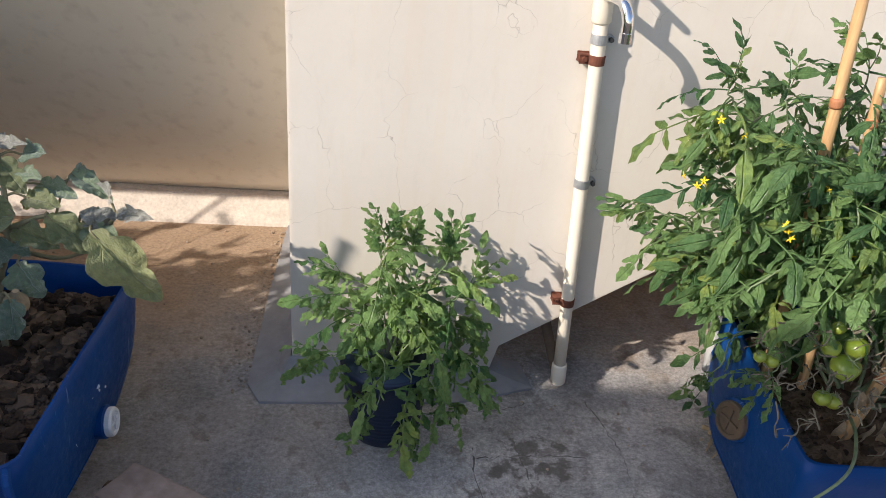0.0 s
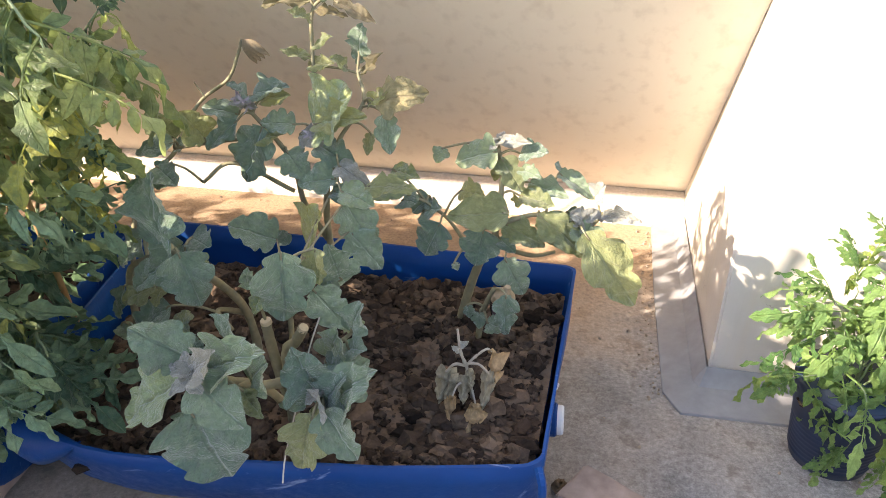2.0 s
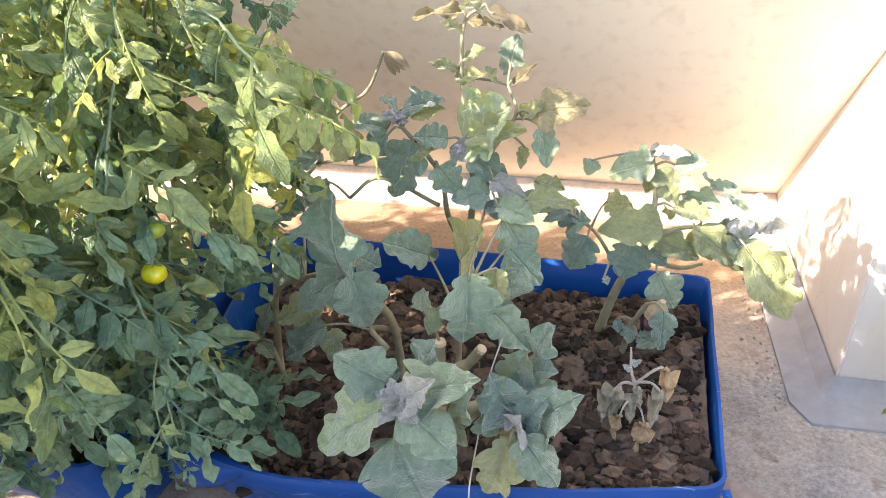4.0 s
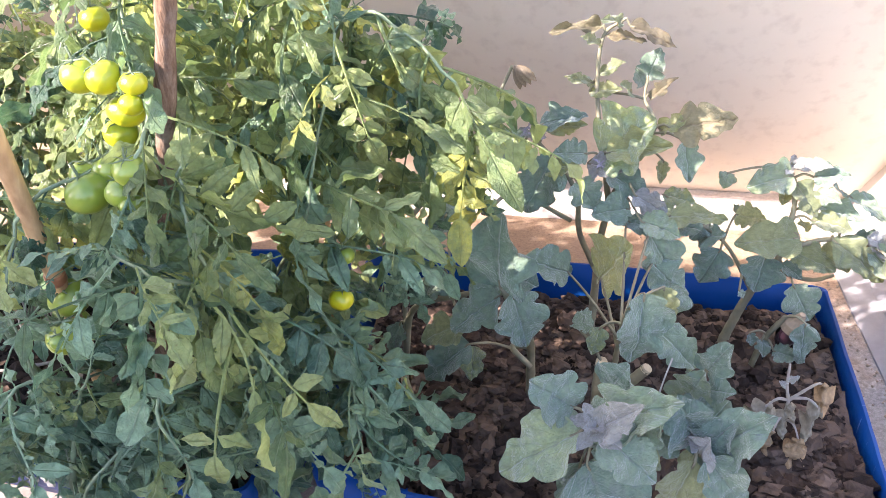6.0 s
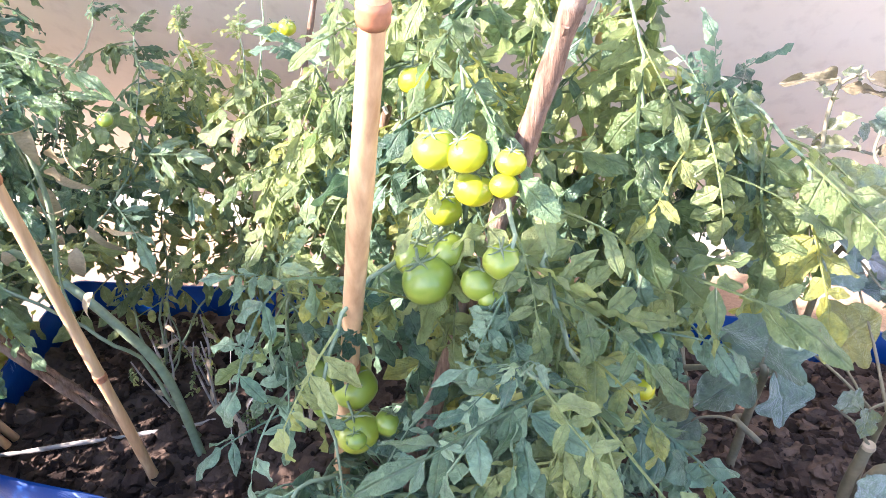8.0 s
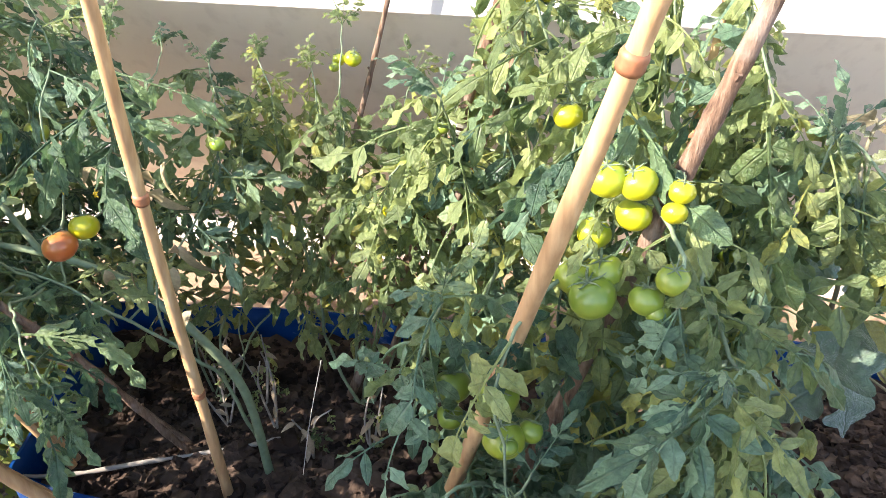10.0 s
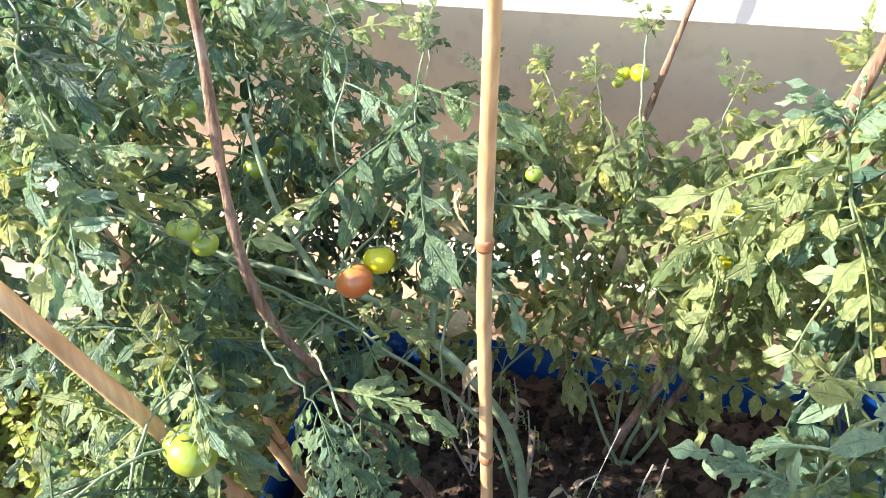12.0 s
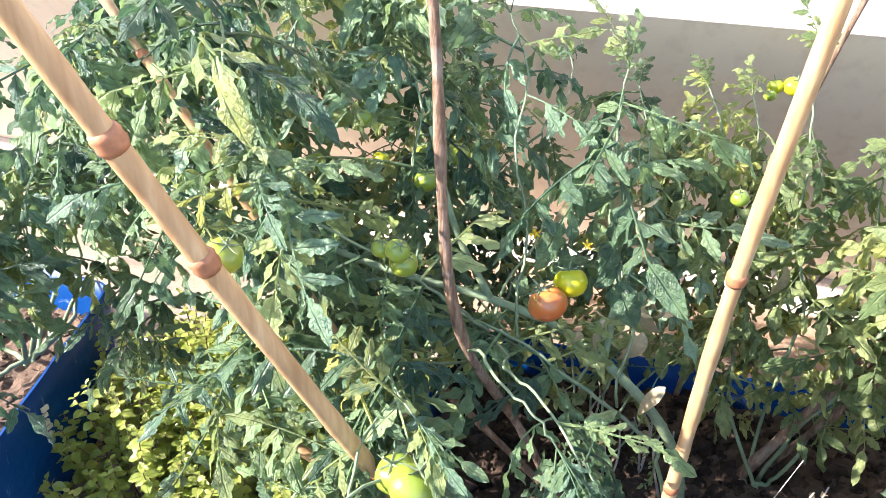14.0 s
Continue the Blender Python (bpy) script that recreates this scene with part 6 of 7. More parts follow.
tom_b2, rng = tomato_plant("tall pale tomato plant with limp leaves on a branch stake", (-1.891, -0.383, 0.307), [
    [(-1.890, -0.385, 0.318), (-1.812, -0.433, 0.659), (-1.724, -0.454, 0.917), (-1.662, -0.437, 1.122)],
    [(-1.915, -0.366, 0.318), (-1.911, -0.341, 0.678), (-1.933, -0.283, 0.936), (-1.954, -0.209, 1.107)],
    [(-1.862, -0.371, 0.329), (-1.755, -0.345, 0.612), (-1.644, -0.316, 0.848), (-1.577, -0.306, 1.025)],
    [(-1.916, -0.385, 0.328), (-2.002, -0.364, 0.610), (-2.065, -0.307, 0.863), (-2.119, -0.253, 1.038)],
    [(-1.740, -0.450, 0.846), (-1.782, -0.538, 0.951), (-1.809, -0.569, 0.843)],
    [(-1.658, -0.440, 1.064), (-1.576, -0.405, 1.172), (-1.491, -0.408, 1.205)],
    [(-1.878, -0.378, 0.678), (-1.820, -0.322, 0.847), (-1.803, -0.256, 1.024)],
    [(-1.794, -0.412, 0.611), (-1.667, -0.395, 0.718), (-1.543, -0.390, 0.793), (-1.454, -0.377, 0.776)],
    [(-1.808, -0.381, 0.660), (-1.698, -0.332, 0.901), (-1.633, -0.300, 1.092)],
    [(-1.707, -0.455, 0.952), (-1.605, -0.497, 0.970), (-1.516, -0.502, 0.918)],
    [(-1.911, -0.341, 0.678), (-1.990, -0.241, 0.847), (-2.034, -0.171, 1.006)]], TOM_PALE + LOBED_PALE, 52, 0.0185, (0.081, 0.144), 0.006, start=0.3, droop=(-60, 15), clear=(((-1.929, -0.178, 1.024), 0.09), ((-1.595, -0.549, 1.063), 0.07), ((-1.92, -0.50, 0.36), 0.17), ((-2.05, -0.55, 0.40), 0.15)))
fruits(tom_b2, [(-1.967, -0.085, 1.012, 0.01936, "yellow"), (-1.998, -0.085, 1.008, 0.01584, "yellow"), (-2.005, -0.1, 0.995, 0.012, "green"), (-1.626, -0.478, 1.053, 0.0215, "green"), (-1.6, -0.465, 1.1, 0.02, "green"), (-1.567, -0.35, 0.985, 0.01584, "yellow"), (-1.584, -0.497, 1.221, 0.0132, "yellow"), (-1.555, -0.49, 1.225, 0.01144, "yellow"), (-1.771, -0.504, 0.934, 0.016, "green"), (-1.791, -0.553, 0.871, 0.01267, "yellow"), (-1.711, -0.49, 1.004, 0.0117, "green")], rng)
def open_b(p):
    """Kept free of leaves: the bare soil and the ripening fruit."""
    if p.x > -2.45 and p.z > 0.82 and noise.noise(p * 9) > 0.14:
        return True
    if -2.38 < p.x < -1.79 and -1.2 < p.y < -0.40 and p.z < 0.69:
        return True
    return any((p - Vector(c)).length < r for c, r in (((-2.283, -0.830, 0.889), 0.12), ((-2.282, -0.936, 0.940), 0.10), ((-2.538, -1.137, 1.072), 0.08), ((-2.402, -1.054, 0.776), 0.07), ((-2.492, -0.896, 0.974), 0.06)))


tom_b3, rng = tomato_plant("sprawling tomato plant with a ripening orange tomato", (-2.048, -0.584, 0.303), [
    [(-2.048, -0.586, 0.313), (-2.077, -0.628, 0.497), (-2.169, -0.674, 0.652), (-2.326, -0.688, 0.745), (-2.545, -0.677, 0.799), (-2.764, -0.650, 0.906)],
    [(-2.169, -0.674, 0.652), (-2.193, -0.667, 0.839), (-2.213, -0.633, 1.015), (-2.236, -0.592, 1.140)],
    [(-2.326, -0.688, 0.745), (-2.350, -0.624, 0.927), (-2.387, -0.550, 1.082), (-2.426, -0.489, 1.180)],
    [(-2.501, -0.680, 0.790), (-2.525, -0.596, 0.970), (-2.589, -0.518, 1.113), (-2.639, -0.463, 1.218)],
    [(-2.370, -0.685, 0.745), (-2.447, -0.792, 0.879), (-2.526, -0.876, 0.991), (-2.604, -0.912, 1.091)],
    [(-2.633, -0.674, 0.853), (-2.714, -0.820, 0.939), (-2.784, -0.903, 1.023)],
    [(-2.415, -0.700, 0.744), (-2.489, -0.886, 0.703), (-2.533, -0.989, 0.606)],
    [(-2.239, -0.671, 0.671), (-2.181, -0.471, 0.768), (-2.190, -0.327, 0.897), (-2.222, -0.211, 1.021)],
    [(-2.544, -0.661, 0.818), (-2.549, -0.452, 0.884), (-2.560, -0.304, 0.999), (-2.574, -0.169, 1.086)],
    [(-2.369, -0.669, 0.764), (-2.372, -0.444, 0.822), (-2.381, -0.271, 0.950), (-2.386, -0.165, 1.037)],
    [(-2.454, -0.627, 0.745), (-2.578, -0.464, 0.671), (-2.720, -0.359, 0.671), (-2.875, -0.293, 0.633)],
    [(-2.453, -0.611, 0.764), (-2.546, -0.391, 0.710), (-2.651, -0.265, 0.767), (-2.735, -0.202, 0.841)],
    [(-2.384, -0.612, 0.708), (-2.425, -0.392, 0.635), (-2.467, -0.255, 0.713), (-2.496, -0.172, 0.807)],
    [(-2.629, -0.620, 0.817), (-2.727, -0.490, 0.800), (-2.838, -0.433, 0.873), (-2.928, -0.411, 0.995)],
    [(-2.383, -0.872, 0.667), (-2.410, -1.035, 0.758), (-2.451, -1.137, 0.737), (-2.492, -1.197, 0.642)],
    [(-2.429, -0.787, 0.743), (-2.440, -0.964, 0.777), (-2.431, -1.083, 0.701), (-2.429, -1.123, 0.566)],
    [(-2.486, -0.821, 0.667), (-2.495, -0.947, 0.607), (-2.487, -1.025, 0.508)],
    [(-2.392, -0.744, 0.725), (-2.435, -0.872, 0.704), (-2.460, -0.951, 0.626), (-2.466, -0.976, 0.528)],
    [(-2.39, -0.74, 0.725), (-2.45, -0.90, 0.81), (-2.37, -0.98, 0.82)],
    [(-2.55, -0.68, 0.80), (-2.66, -0.80, 0.80), (-2.72, -0.85, 0.70), (-2.72, -0.86, 0.56)],
    [(-2.63, -0.67, 0.85), (-2.70, -0.58, 0.72), (-2.73, -0.54, 0.60), (-2.72, -0.52, 0.46)],
    [(-2.45, -0.62, 0.745), (-2.52, -0.50, 0.66), (-2.62, -0.42, 0.56), (-2.68, -0.38, 0.44)],
    [(-2.50, -0.60, 0.76), (-2.66, -0.42, 0.68), (-2.80, -0.34, 0.58), (-2.86, -0.32, 0.46)],
    [(-2.38, -0.72, 0.74), (-2.34, -0.88, 0.86), (-2.27, -0.98, 0.88), (-2.23, -1.0, 0.83)],
    [(-2.36, -0.70, 0.745), (-2.29, -0.85, 0.81), (-2.22, -0.94, 0.82), (-2.17, -0.97, 0.77)],
    [(-2.599, -0.870, 1.050), (-2.701, -0.814, 1.173), (-2.769, -0.756, 1.267)],
    [(-2.597, -0.500, 1.114), (-2.586, -0.458, 1.219), (-2.560, -0.433, 1.304)]], LOBED_DARK + LOBED_SHADY[:4] + LOBED_PALE[:2] + TOM_DARK[:4], 53, 0.0170, (0.090, 0.171), 0.0055, start=0.3, droop=(-50, 30), clear=open_b)
fruits(tom_b3, [(-2.28, -0.74, 0.853, 0.0275, "red"), (-2.257, -0.705, 0.872, 0.0235, "yellow"), (-2.568, -0.43, 0.912, 0.023, "green"), (-2.514, -0.423, 0.918, 0.023, "green"), (-2.456, -0.824, 0.924, 0.019, "green"), (-2.45, -0.858, 0.961, 0.0155, "green"), (-2.475, -0.85, 0.955, 0.013, "green")], rng)
fruits(tom_b3, [(-2.544, -1.067, 1.044, 0.0195, "green"), (-2.7, -0.602, 0.942, 0.018, "green"), (-2.579, -0.61, 0.969, 0.0135, "yellow"), (-2.505, -0.61, 0.945, 0.019, "green"), (-2.061, -0.608, 0.991, 0.0126, "green"), (-2.367, -1.02, 0.755, 0.029, "green"), (-2.395, -1, 0.745, 0.026, "green"), (-2.6, -0.625, 1.037, 0.0126, "green")], rng)
for pts, r0, r1 in (([(-2.03, -0.615, 0.27), (-2.055, -0.63, 0.50), (-2.108, -0.655, 0.63), (-2.19, -0.65, 0.705), (-2.262, -0.64, 0.744), (-2.38, -0.66, 0.79), (-2.55, -0.68, 0.82), (-2.78, -0.70, 0.88)], 0.0095, 0.005),
                    ([(-2.20, -0.65, 0.71), (-2.20, -0.62, 0.84), (-2.23, -0.60, 0.95)], 0.006, 0.004),
                    ([(-2.38, -0.66, 0.79), (-2.44, -0.66, 0.90), (-2.48, -0.66, 1.05)], 0.006, 0.004)):
    bm = bmesh.new()
    tube(bm, smooth_path(pts, 8), r0, r1, 10, wob=0.05, rng=rng)
    part("stem", bm, M_STEM, tom_b3, "thick arching green stem", smooth=True)
for k in range(3):
    flower(tom_b3, (-2.27 + rng.uniform(-0.06, 0.05), -0.66 + rng.uniform(-0.05, 0.05), 0.91 + rng.uniform(-0.02, 0.05)), rng, M_PETAL, 0.008)
for plant, c, n in ((tom_b3, (-2.212, -0.668, 0.910), 14), (tom_b3, (-2.138, -0.633, 0.785), 8), (tom_b2, (-1.907, -0.313, 0.773), 10), (tom_b2, (-1.758, -0.444, 0.754), 8)):
    for k in range(n):
        p = Vector(c) + Vector((rng.gauss(0, 0.05), rng.gauss(0, 0.04), rng.gauss(0, 0.06)))
        d = Vector((rng.uniform(-0.04, 0.04), rng.uniform(-0.04, 0.02), -rng.uniform(0.03, 0.07)))
        if (p + d * 0.5 - Vector((-2.270, -0.769, 0.890))).length < 0.13:
            continue
        put("leaf", BUFF_BLADE, plant, "dry buff leaf", facing(p, p + d, (rng.uniform(-1, 1), -1, 0.4), rng.uniform(0.7, 1.6)))
tom_b4, rng = tomato_plant("thin yellowing tomato plant near the soffit", (-2.218, -0.415, 0.304), [
    [(-2.217, -0.417, 0.314), (-2.185, -0.412, 0.519), (-2.158, -0.381, 0.714), (-2.139, -0.356, 0.897)],
    [(-2.201, -0.435, 0.314), (-2.139, -0.481, 0.479), (-2.097, -0.482, 0.617)],
    [(-2.235, -0.415, 0.314), (-2.289, -0.410, 0.558), (-2.317, -0.391, 0.750)],
    [(-2.234, -0.398, 0.315), (-2.229, -0.309, 0.560), (-2.202, -0.240, 0.753), (-2.182, -0.195, 0.899)],
    [(-2.216, -0.399, 0.315), (-2.093, -0.329, 0.511), (-2.013, -0.278, 0.640), (-1.957, -0.253, 0.717)]], TOM_PALE, 54, 0.0300, (0.072, 0.126), 0.004, start=0.4, clear=(((-2.10, -0.50, 0.42), 0.17),))
# beyond the mint
def over_mint(p):
    """Kept free of leaves: the gap through which the sun reaches the mint."""
    s = (p.z - 0.24) / EL
    return math.hypot(p.x + K * s + 3.12, p.y + s + 0.47) < 0.46


tom_d, rng = tomato_plant("dense tomato thicket in the drum beyond the mint", (-3.483, -0.603, 0.332), [
    [(-3.482, -0.604, 0.343), (-3.338, -0.677, 0.642), (-3.165, -0.746, 0.874), (-2.998, -0.801, 1.022)],
    [(-3.481, -0.587, 0.343), (-3.346, -0.552, 0.739), (-3.221, -0.480, 0.965), (-3.112, -0.412, 1.135)],
    [(-3.463, -0.571, 0.343), (-3.251, -0.421, 0.666), (-3.050, -0.314, 0.882), (-2.874, -0.239, 1.015)],
    [(-3.165, -0.746, 0.874), (-2.985, -0.671, 0.921), (-2.827, -0.611, 1.010), (-2.728, -0.559, 1.160)],
    [(-3.221, -0.480, 0.965), (-3.071, -0.532, 1.076), (-2.918, -0.492, 1.176)],
    [(-3.050, -0.314, 0.882), (-2.924, -0.377, 0.969), (-2.751, -0.333, 1.082), (-2.665, -0.264, 1.165)],
    [(-3.519, -0.497, 0.344), (-3.475, -0.368, 0.740), (-3.404, -0.293, 1.010), (-3.319, -0.206, 1.136)],
    [(-3.243, -0.571, 0.664), (-3.091, -0.668, 0.664), (-2.991, -0.721, 0.596)],
    [(-3.338, -0.677, 0.642), (-3.276, -0.842, 0.809), (-3.196, -0.938, 0.933), (-3.134, -0.994, 1.044)],
    [(-3.276, -0.842, 0.809), (-3.178, -0.961, 0.789), (-3.112, -1.021, 0.696)],
    [(-3.109, -0.415, 1.094), (-2.987, -0.397, 1.216), (-2.912, -0.371, 1.332)],
    [(-2.915, -0.495, 1.136), (-2.776, -0.496, 1.240), (-2.696, -0.475, 1.317)],
    [(-3.240, -0.479, 1.008), (-3.178, -0.432, 1.175), (-3.127, -0.378, 1.300)],
    [(-3.153, -0.484, 1.026), (-3.041, -0.708, 1.107), (-2.920, -0.799, 1.171)],
    [(-3.520, -0.514, 0.344), (-3.591, -0.536, 0.737), (-3.593, -0.500, 1.005), (-3.557, -0.451, 1.171)],
    [(-3.530, -0.672, 0.341), (-3.565, -0.794, 0.639), (-3.526, -0.898, 0.869)],
    [(-3.612, -0.578, 0.342), (-3.728, -0.612, 0.688), (-3.774, -0.620, 0.959)],
    [(-3.514, -0.409, 0.345), (-3.576, -0.266, 0.647), (-3.520, -0.107, 0.836), (-3.430, -0.028, 0.970)]], LOBED_DARK + LOBED_SHADY + LOBED_PALE[:3] + TOM_DARK[:3], 55, 0.0178, (0.090, 0.171), 0.008, clear=over_mint)
# the bushy one by the pipe
def under_bush(p):
    """Kept free of leaves: the withered part over the drum's rim."""
    return (p.z < 0.17 - 0.72 * p.y + 0.08 * noise.noise(p * 8) and p.x < 1.5) or (p.x < 1.02 and math.hypot(p.x - 1.05 - 0.57 * (p.y + 0.2), (p.z - 0.33 + 0.66 * (p.y + 0.2)) * 0.8) < 0.07)


tom_r, rng = tomato_plant("bushy tomato plant with yellow flowers and green fruit", (1.30, -0.36, 0.261), [
    [(1.30, -0.36, 0.270), (1.20, -0.34, 0.528), (1.08, -0.32, 0.758), (0.98, -0.30, 0.942)],
    [(1.28, -0.36, 0.270), (1.12, -0.36, 0.500), (0.98, -0.36, 0.666), (0.86, -0.34, 0.794)],
    [(1.28, -0.34, 0.270), (1.10, -0.26, 0.482), (0.95, -0.22, 0.592), (0.84, -0.20, 0.629)],
    [(1.32, -0.36, 0.270), (1.28, -0.34, 0.574), (1.20, -0.30, 0.831), (1.12, -0.28, 0.997)],
    [(1.34, -0.38, 0.270), (1.38, -0.38, 0.574), (1.36, -0.36, 0.804), (1.30, -0.34, 0.960)],
    [(1.30, -0.40, 0.270), (1.22, -0.48, 0.500), (1.12, -0.52, 0.684), (1.04, -0.52, 0.813)],
    [(1.34, -0.40, 0.270), (1.34, -0.52, 0.528), (1.30, -0.56, 0.712), (1.24, -0.56, 0.850)],
    [(1.26, -0.36, 0.298), (1.12, -0.34, 0.408), (1.02, -0.32, 0.408), (0.97, -0.36, 0.334)],
    [(1.36, -0.3, 0.298), (1.5, -0.3, 0.574), (1.52, -0.3, 0.804)],
    [(1.02, -0.34, 0.739), (0.92, -0.3, 0.877), (0.88, -0.28, 0.942)],
    [(1.2, -0.45, 0.482), (1.08, -0.5, 0.500), (1.0, -0.5, 0.445)],
    [(1.16, -0.42, 0.592), (1.0, -0.44, 0.647), (0.92, -0.44, 0.592)],
    [(1.28, -0.38, 0.390), (1.26, -0.50, 0.592), (1.30, -0.58, 0.666)],
    [(1.30, -0.36, 0.574), (1.24, -0.42, 0.758), (1.16, -0.46, 0.896)],
    [(1.40, -0.36, 0.482), (1.44, -0.46, 0.666), (1.44, -0.50, 0.804)],
    [(1.08, -0.34, 0.684), (1.02, -0.42, 0.776), (0.97, -0.46, 0.868)],
    [(1.12, -0.3, 0.482), (1.02, -0.28, 0.555), (0.93, -0.28, 0.528)],
    [(1.36, -0.42, 0.298), (1.42, -0.56, 0.482), (1.40, -0.64, 0.629), (1.36, -0.66, 0.739)],
    [(1.40, -0.40, 0.298), (1.52, -0.52, 0.528), (1.54, -0.58, 0.739), (1.50, -0.58, 0.896)],
    [(1.38, -0.45, 0.316), (1.36, -0.60, 0.408), (1.32, -0.68, 0.445), (1.28, -0.70, 0.408)],
    [(1.40, -0.36, 0.574), (1.40, -0.44, 0.804), (1.36, -0.46, 0.960)],
    [(1.45, -0.42, 0.344), (1.52, -0.58, 0.445), (1.50, -0.66, 0.537)]], NARROW_FRESH + TOM_FRESH[:1], 56, 0.0145, (0.11, 0.19), 0.007, droop=(-40, 25), clear=under_bush)
fruits(tom_r, [(1.078, -0.592, 0.526, 0.026, "green"), (1.103, -0.572, 0.511, 0.024, "green"), (1.103, -0.572, 0.556, 0.022, "green"), (1.078, -0.572, 0.436, 0.017, "green"), (1.103, -0.572, 0.428, 0.017, "green"), (1.053, -0.572, 0.556, 0.018, "green"), (0.948, -0.572, 0.521, 0.014, "green"), (0.923, -0.572, 0.531, 0.012, "green"), (1.068, -0.552, 0.586, 0.013, "green"), (0.840, -0.320, 0.900, 0.012, "green")], rng)
for x, y, z in ((0.94, -0.50, 0.755), (0.93, -0.5, 0.77), (0.95, -0.5, 0.74), (0.79, -0.42, 0.80), (0.80, -0.42, 0.81), (0.81, -0.40, 0.92), (0.85, -0.42, 0.90), (1.0, -0.48, 0.83), (1.06, -0.52, 0.72), (0.77, -0.4, 0.81), (1.12, -0.52, 0.80)):
    flower(tom_r, (x, y, z), rng, M_PETAL, 0.0085)
M_TRUSS = plain("dry_truss", (0.14, 0.122, 0.088), 0.9, 0, 0.4, 60, 0.6)
# withered trusses hanging in it
for k in range(60):
    bm = bmesh.new()
    p = Vector((rng.uniform(0.92, 1.22), rng.uniform(-0.66, -0.50), rng.uniform(0.44, 0.62)))
    pts = [p]
    for i in range(6):
        pts.append(pts[-1] + Vector((rng.uniform(-0.020, 0.020), rng.uniform(-0.014, 0.014), rng.uniform(-0.026, 0.014))))
    tube(bm, smooth_path(pts, 4), 0.0017, 0.0008, 5, wob=0.35, rng=rng)
    part("dry_truss", bm, M_TRUSS, tom_r, "withered grey truss")
for k in range(10):
    p = Vector((1.19 + rng.uniform(-0.02, 0.1), -0.52, 0.34 + rng.uniform(-0.05, 0.1)))
    put("dry_leaf", DRY_BLADE, tom_r, "withered brown leaf", facing(p, p + Vector((rng.uniform(-0.02, 0.02), -0.01, -0.06)), (rng.uniform(-1, 1), -1, 0.2), 1.0))
bm = bmesh.new()
tube(bm, smooth_path([(1.25, -0.45, 0.30), (1.16, -0.60, 0.36), (1.08, -0.70, 0.36), (0.96, -0.74, 0.30), (0.88, -0.76, 0.26)], 6), 0.0042, 0.002, 7)
part("stem", bm, M_STEM, tom_r, "bare green runner", smooth=True)
leafy(tom_r, smooth_path([(0.98, -0.735, 0.31), (0.92, -0.75, 0.28), (0.88, -0.76, 0.26)], 4), TOM_FRESH, rng, 0.03, (0.05, 0.08))
fruits(tom_r, [(0.97, -0.74, 0.27, 0.015, "green")], rng)
# the young one in the pot
tomato_plant("young bright green tomato plant in the navy pot", (0.252, -0.20, 0.17), [
    [(0.252, -0.20, 0.17), (0.255, -0.2, 0.36), (0.238, -0.215, 0.55)],
    [(0.252, -0.20, 0.17), (0.3, -0.2, 0.36), (0.355, -0.22, 0.52)],
    [(0.252, -0.20, 0.17), (0.345, -0.21, 0.33), (0.435, -0.22, 0.44)],
    [(0.252, -0.20, 0.17), (0.2, -0.22, 0.34), (0.145, -0.24, 0.45)],
    [(0.252, -0.20, 0.17), (0.18, -0.23, 0.31), (0.125, -0.25, 0.38)],
    [(0.252, -0.20, 0.17), (0.17, -0.25, 0.27), (0.115, -0.27, 0.28)],
    [(0.252, -0.20, 0.17), (0.35, -0.24, 0.30), (0.435, -0.25, 0.30)],
    [(0.252, -0.20, 0.17), (0.35, -0.25, 0.28), (0.43, -0.27, 0.22)],
    [(0.252, -0.20, 0.17), (0.3, -0.29, 0.26), (0.325, -0.335, 0.14)],
    [(0.252, -0.20, 0.17), (0.25, -0.29, 0.27), (0.24, -0.335, 0.17)],
    [(0.252, -0.20, 0.17), (0.33, -0.28, 0.26), (0.39, -0.33, 0.17)],
    [(0.252, -0.20, 0.17), (0.32, -0.22, 0.34), (0.41, -0.24, 0.35)],
    [(0.252, -0.20, 0.17), (0.28, -0.24, 0.34), (0.29, -0.27, 0.42)],
    [(0.252, -0.20, 0.17), (0.22, -0.16, 0.33), (0.21, -0.12, 0.44)],
    [(0.252, -0.20, 0.17), (0.33, -0.16, 0.34), (0.37, -0.13, 0.44)],
    [(0.252, -0.20, 0.17), (0.29, -0.18, 0.36), (0.3, -0.19, 0.5)]], TOM_YOUNG, 57, 0.060, (0.10, 0.155), 0.0035, start=0.45, droop=(-40, 25))

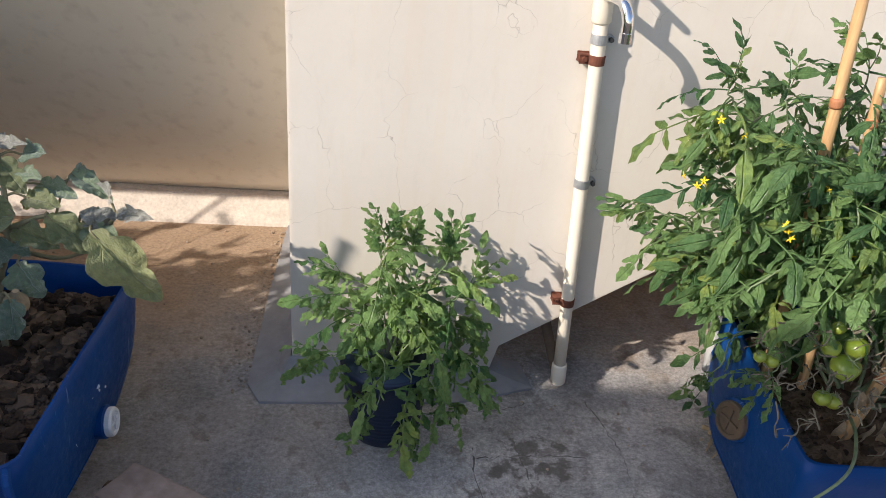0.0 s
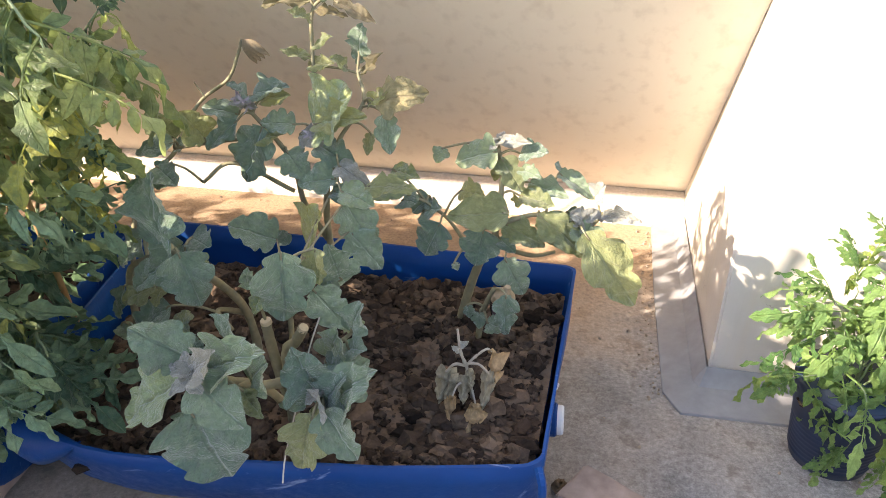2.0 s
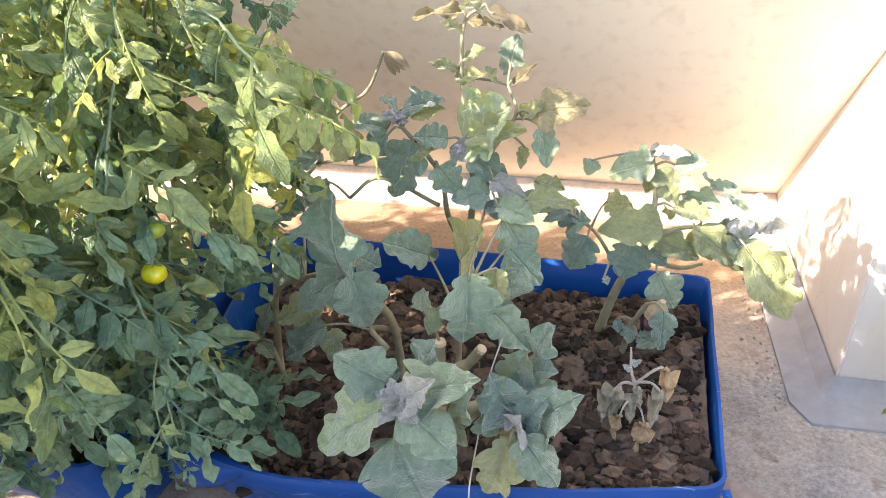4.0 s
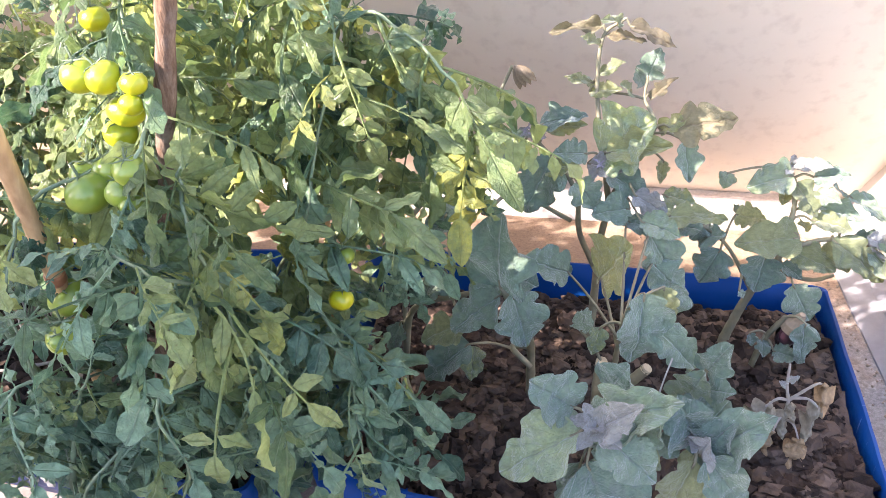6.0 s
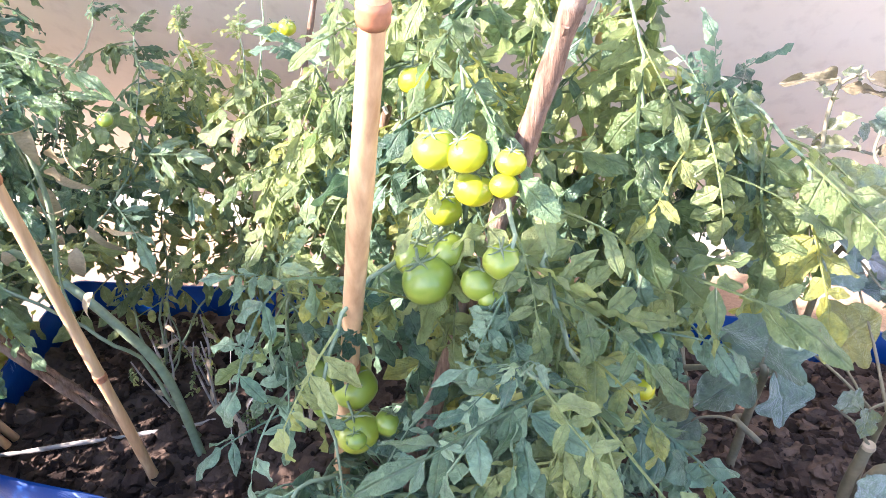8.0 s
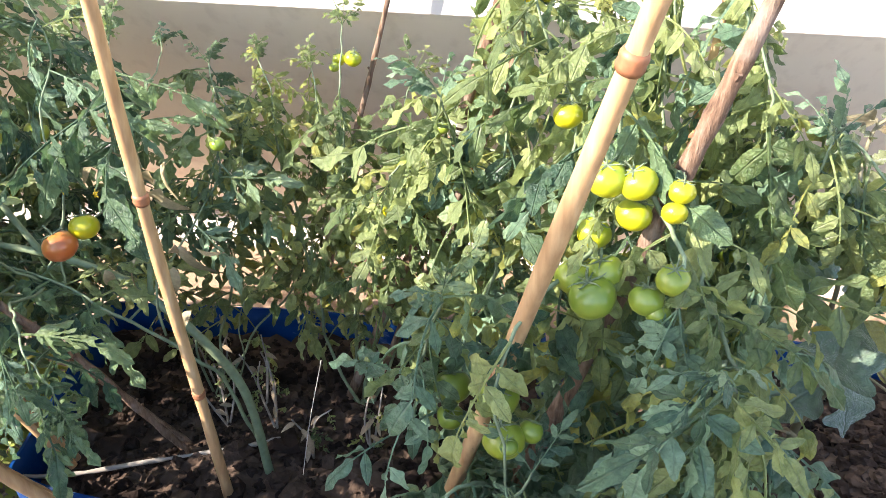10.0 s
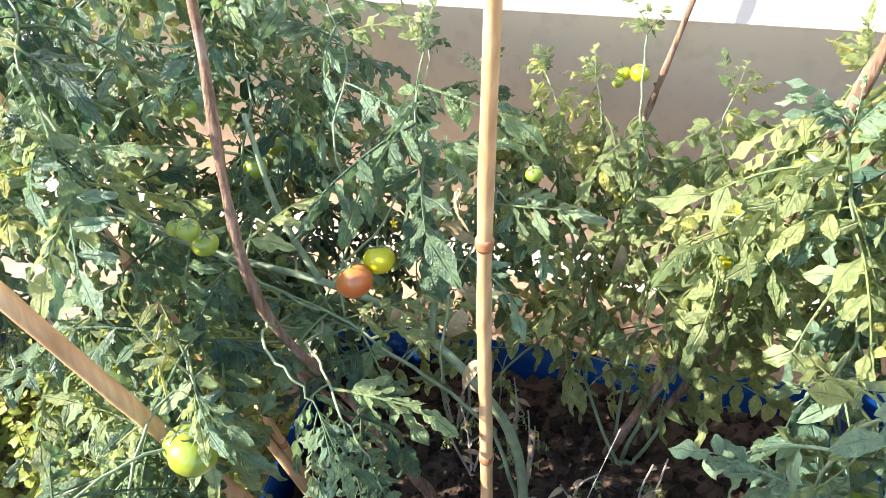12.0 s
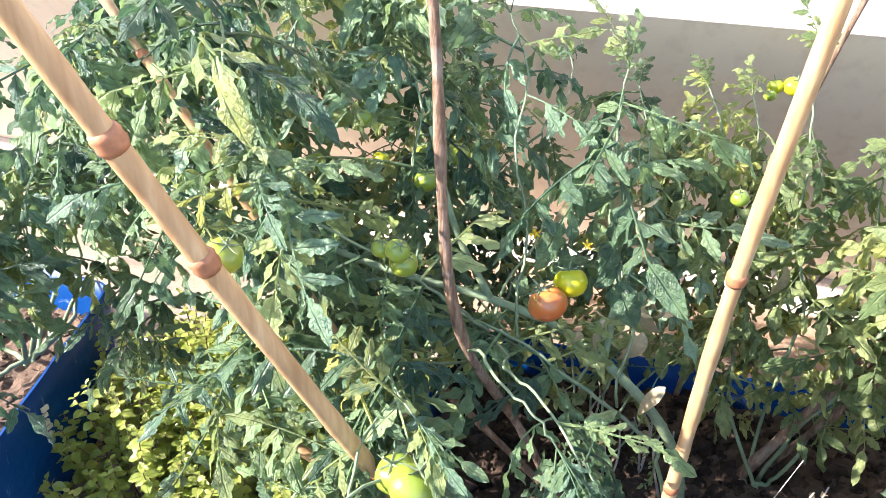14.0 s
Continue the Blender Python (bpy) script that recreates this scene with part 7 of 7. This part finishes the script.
# mint
mint = thing("mint_plant", "low spreading patch of small bright green mint", "mint plant", at=(-3.2, -0.48, 0.0))
rng = random.Random(61)
MINT = [with_mat(single_leaf(80 + i, 0.33, 5, 0.12), M_MINT_LEAF) for i in range(5)]
bm = bmesh.new()
uvl = bm.loops.layers.uv.new("UVMap")
bm2 = bmesh.new()
n = 0
for k in range(420):
    a, q = rng.uniform(0, 6.28), math.sqrt(rng.random())
    x, y = q * math.cos(a), q * math.sin(a)
    if noise.noise(Vector((x * 2.3 + 5, y * 2.3, 7))) < -0.32:
        continue
    h = (0.30 * (1 - q ** 3) + 0.08) * rng.uniform(0.6, 1.15) + 0.05 * noise.noise(Vector((x * 3, y * 3, 2)))
    foot = Vector((-3.09 + 0.37 * x + 0.03 * y, -0.43 + 0.34 * y, 0.0))
    if foot.x < -3.25 - 0.32 * (foot.y + 0.96):
        continue
    lean = Vector((x * 0.07 + rng.uniform(-0.05, 0.05), y * 0.07 + rng.uniform(-0.05, 0.05), h))
    path = smooth_path([foot, foot + lean * 0.5 + Vector((rng.uniform(-0.02, 0.02), rng.uniform(-0.02, 0.02), 0)), foot + lean], 4)
    tube(bm2, path, 0.0022, 0.0012, 5)
    t = rng.uniform(0, 6.28)
    steps = max(3, int(h / 0.024))
    for i in range(steps):
        f = 0.15 + 0.85 * (i + 1) / steps
        j = min(len(path) - 2, int(f * (len(path) - 1)))
        p = path[j].lerp(path[j + 1], f * (len(path) - 1) - j)
        t += 1.57 + rng.uniform(-0.3, 0.3)
        size = rng.uniform(0.021, 0.034) * (1.0 if i < steps - 1 else 0.65)
        for side in (0, math.pi):
            d = Vector((math.cos(t + side), math.sin(t + side), rng.uniform(-0.35, 0.3) + (0.5 if i == steps - 1 else 0))).normalized()
            m = facing(p, p + d * size, (rng.uniform(-0.5, 0.5), rng.uniform(-0.6, 0.3), 1), rng.uniform(0.85, 1.15))
            if i >= steps - 2 and n < 300:
                put("leaf", rng.choice(MINT), mint, "", m)
                n += 1
            else:
                blade(bm, uvl, lambda s: 0.33 * math.sin(math.pi * min(0.99, s ** 0.8)) ** 0.8 + 0.01, 0.3, 0.12, 0.2, rng, m, 4, 1)
tagged(part("foliage", bm, M_MINT_LEAF, mint, "mass of small mint leaves"), kind="stuff")
tagged(part("stem", bm2, M_BARK, mint, "thin brown mint stems"), kind="stuff")
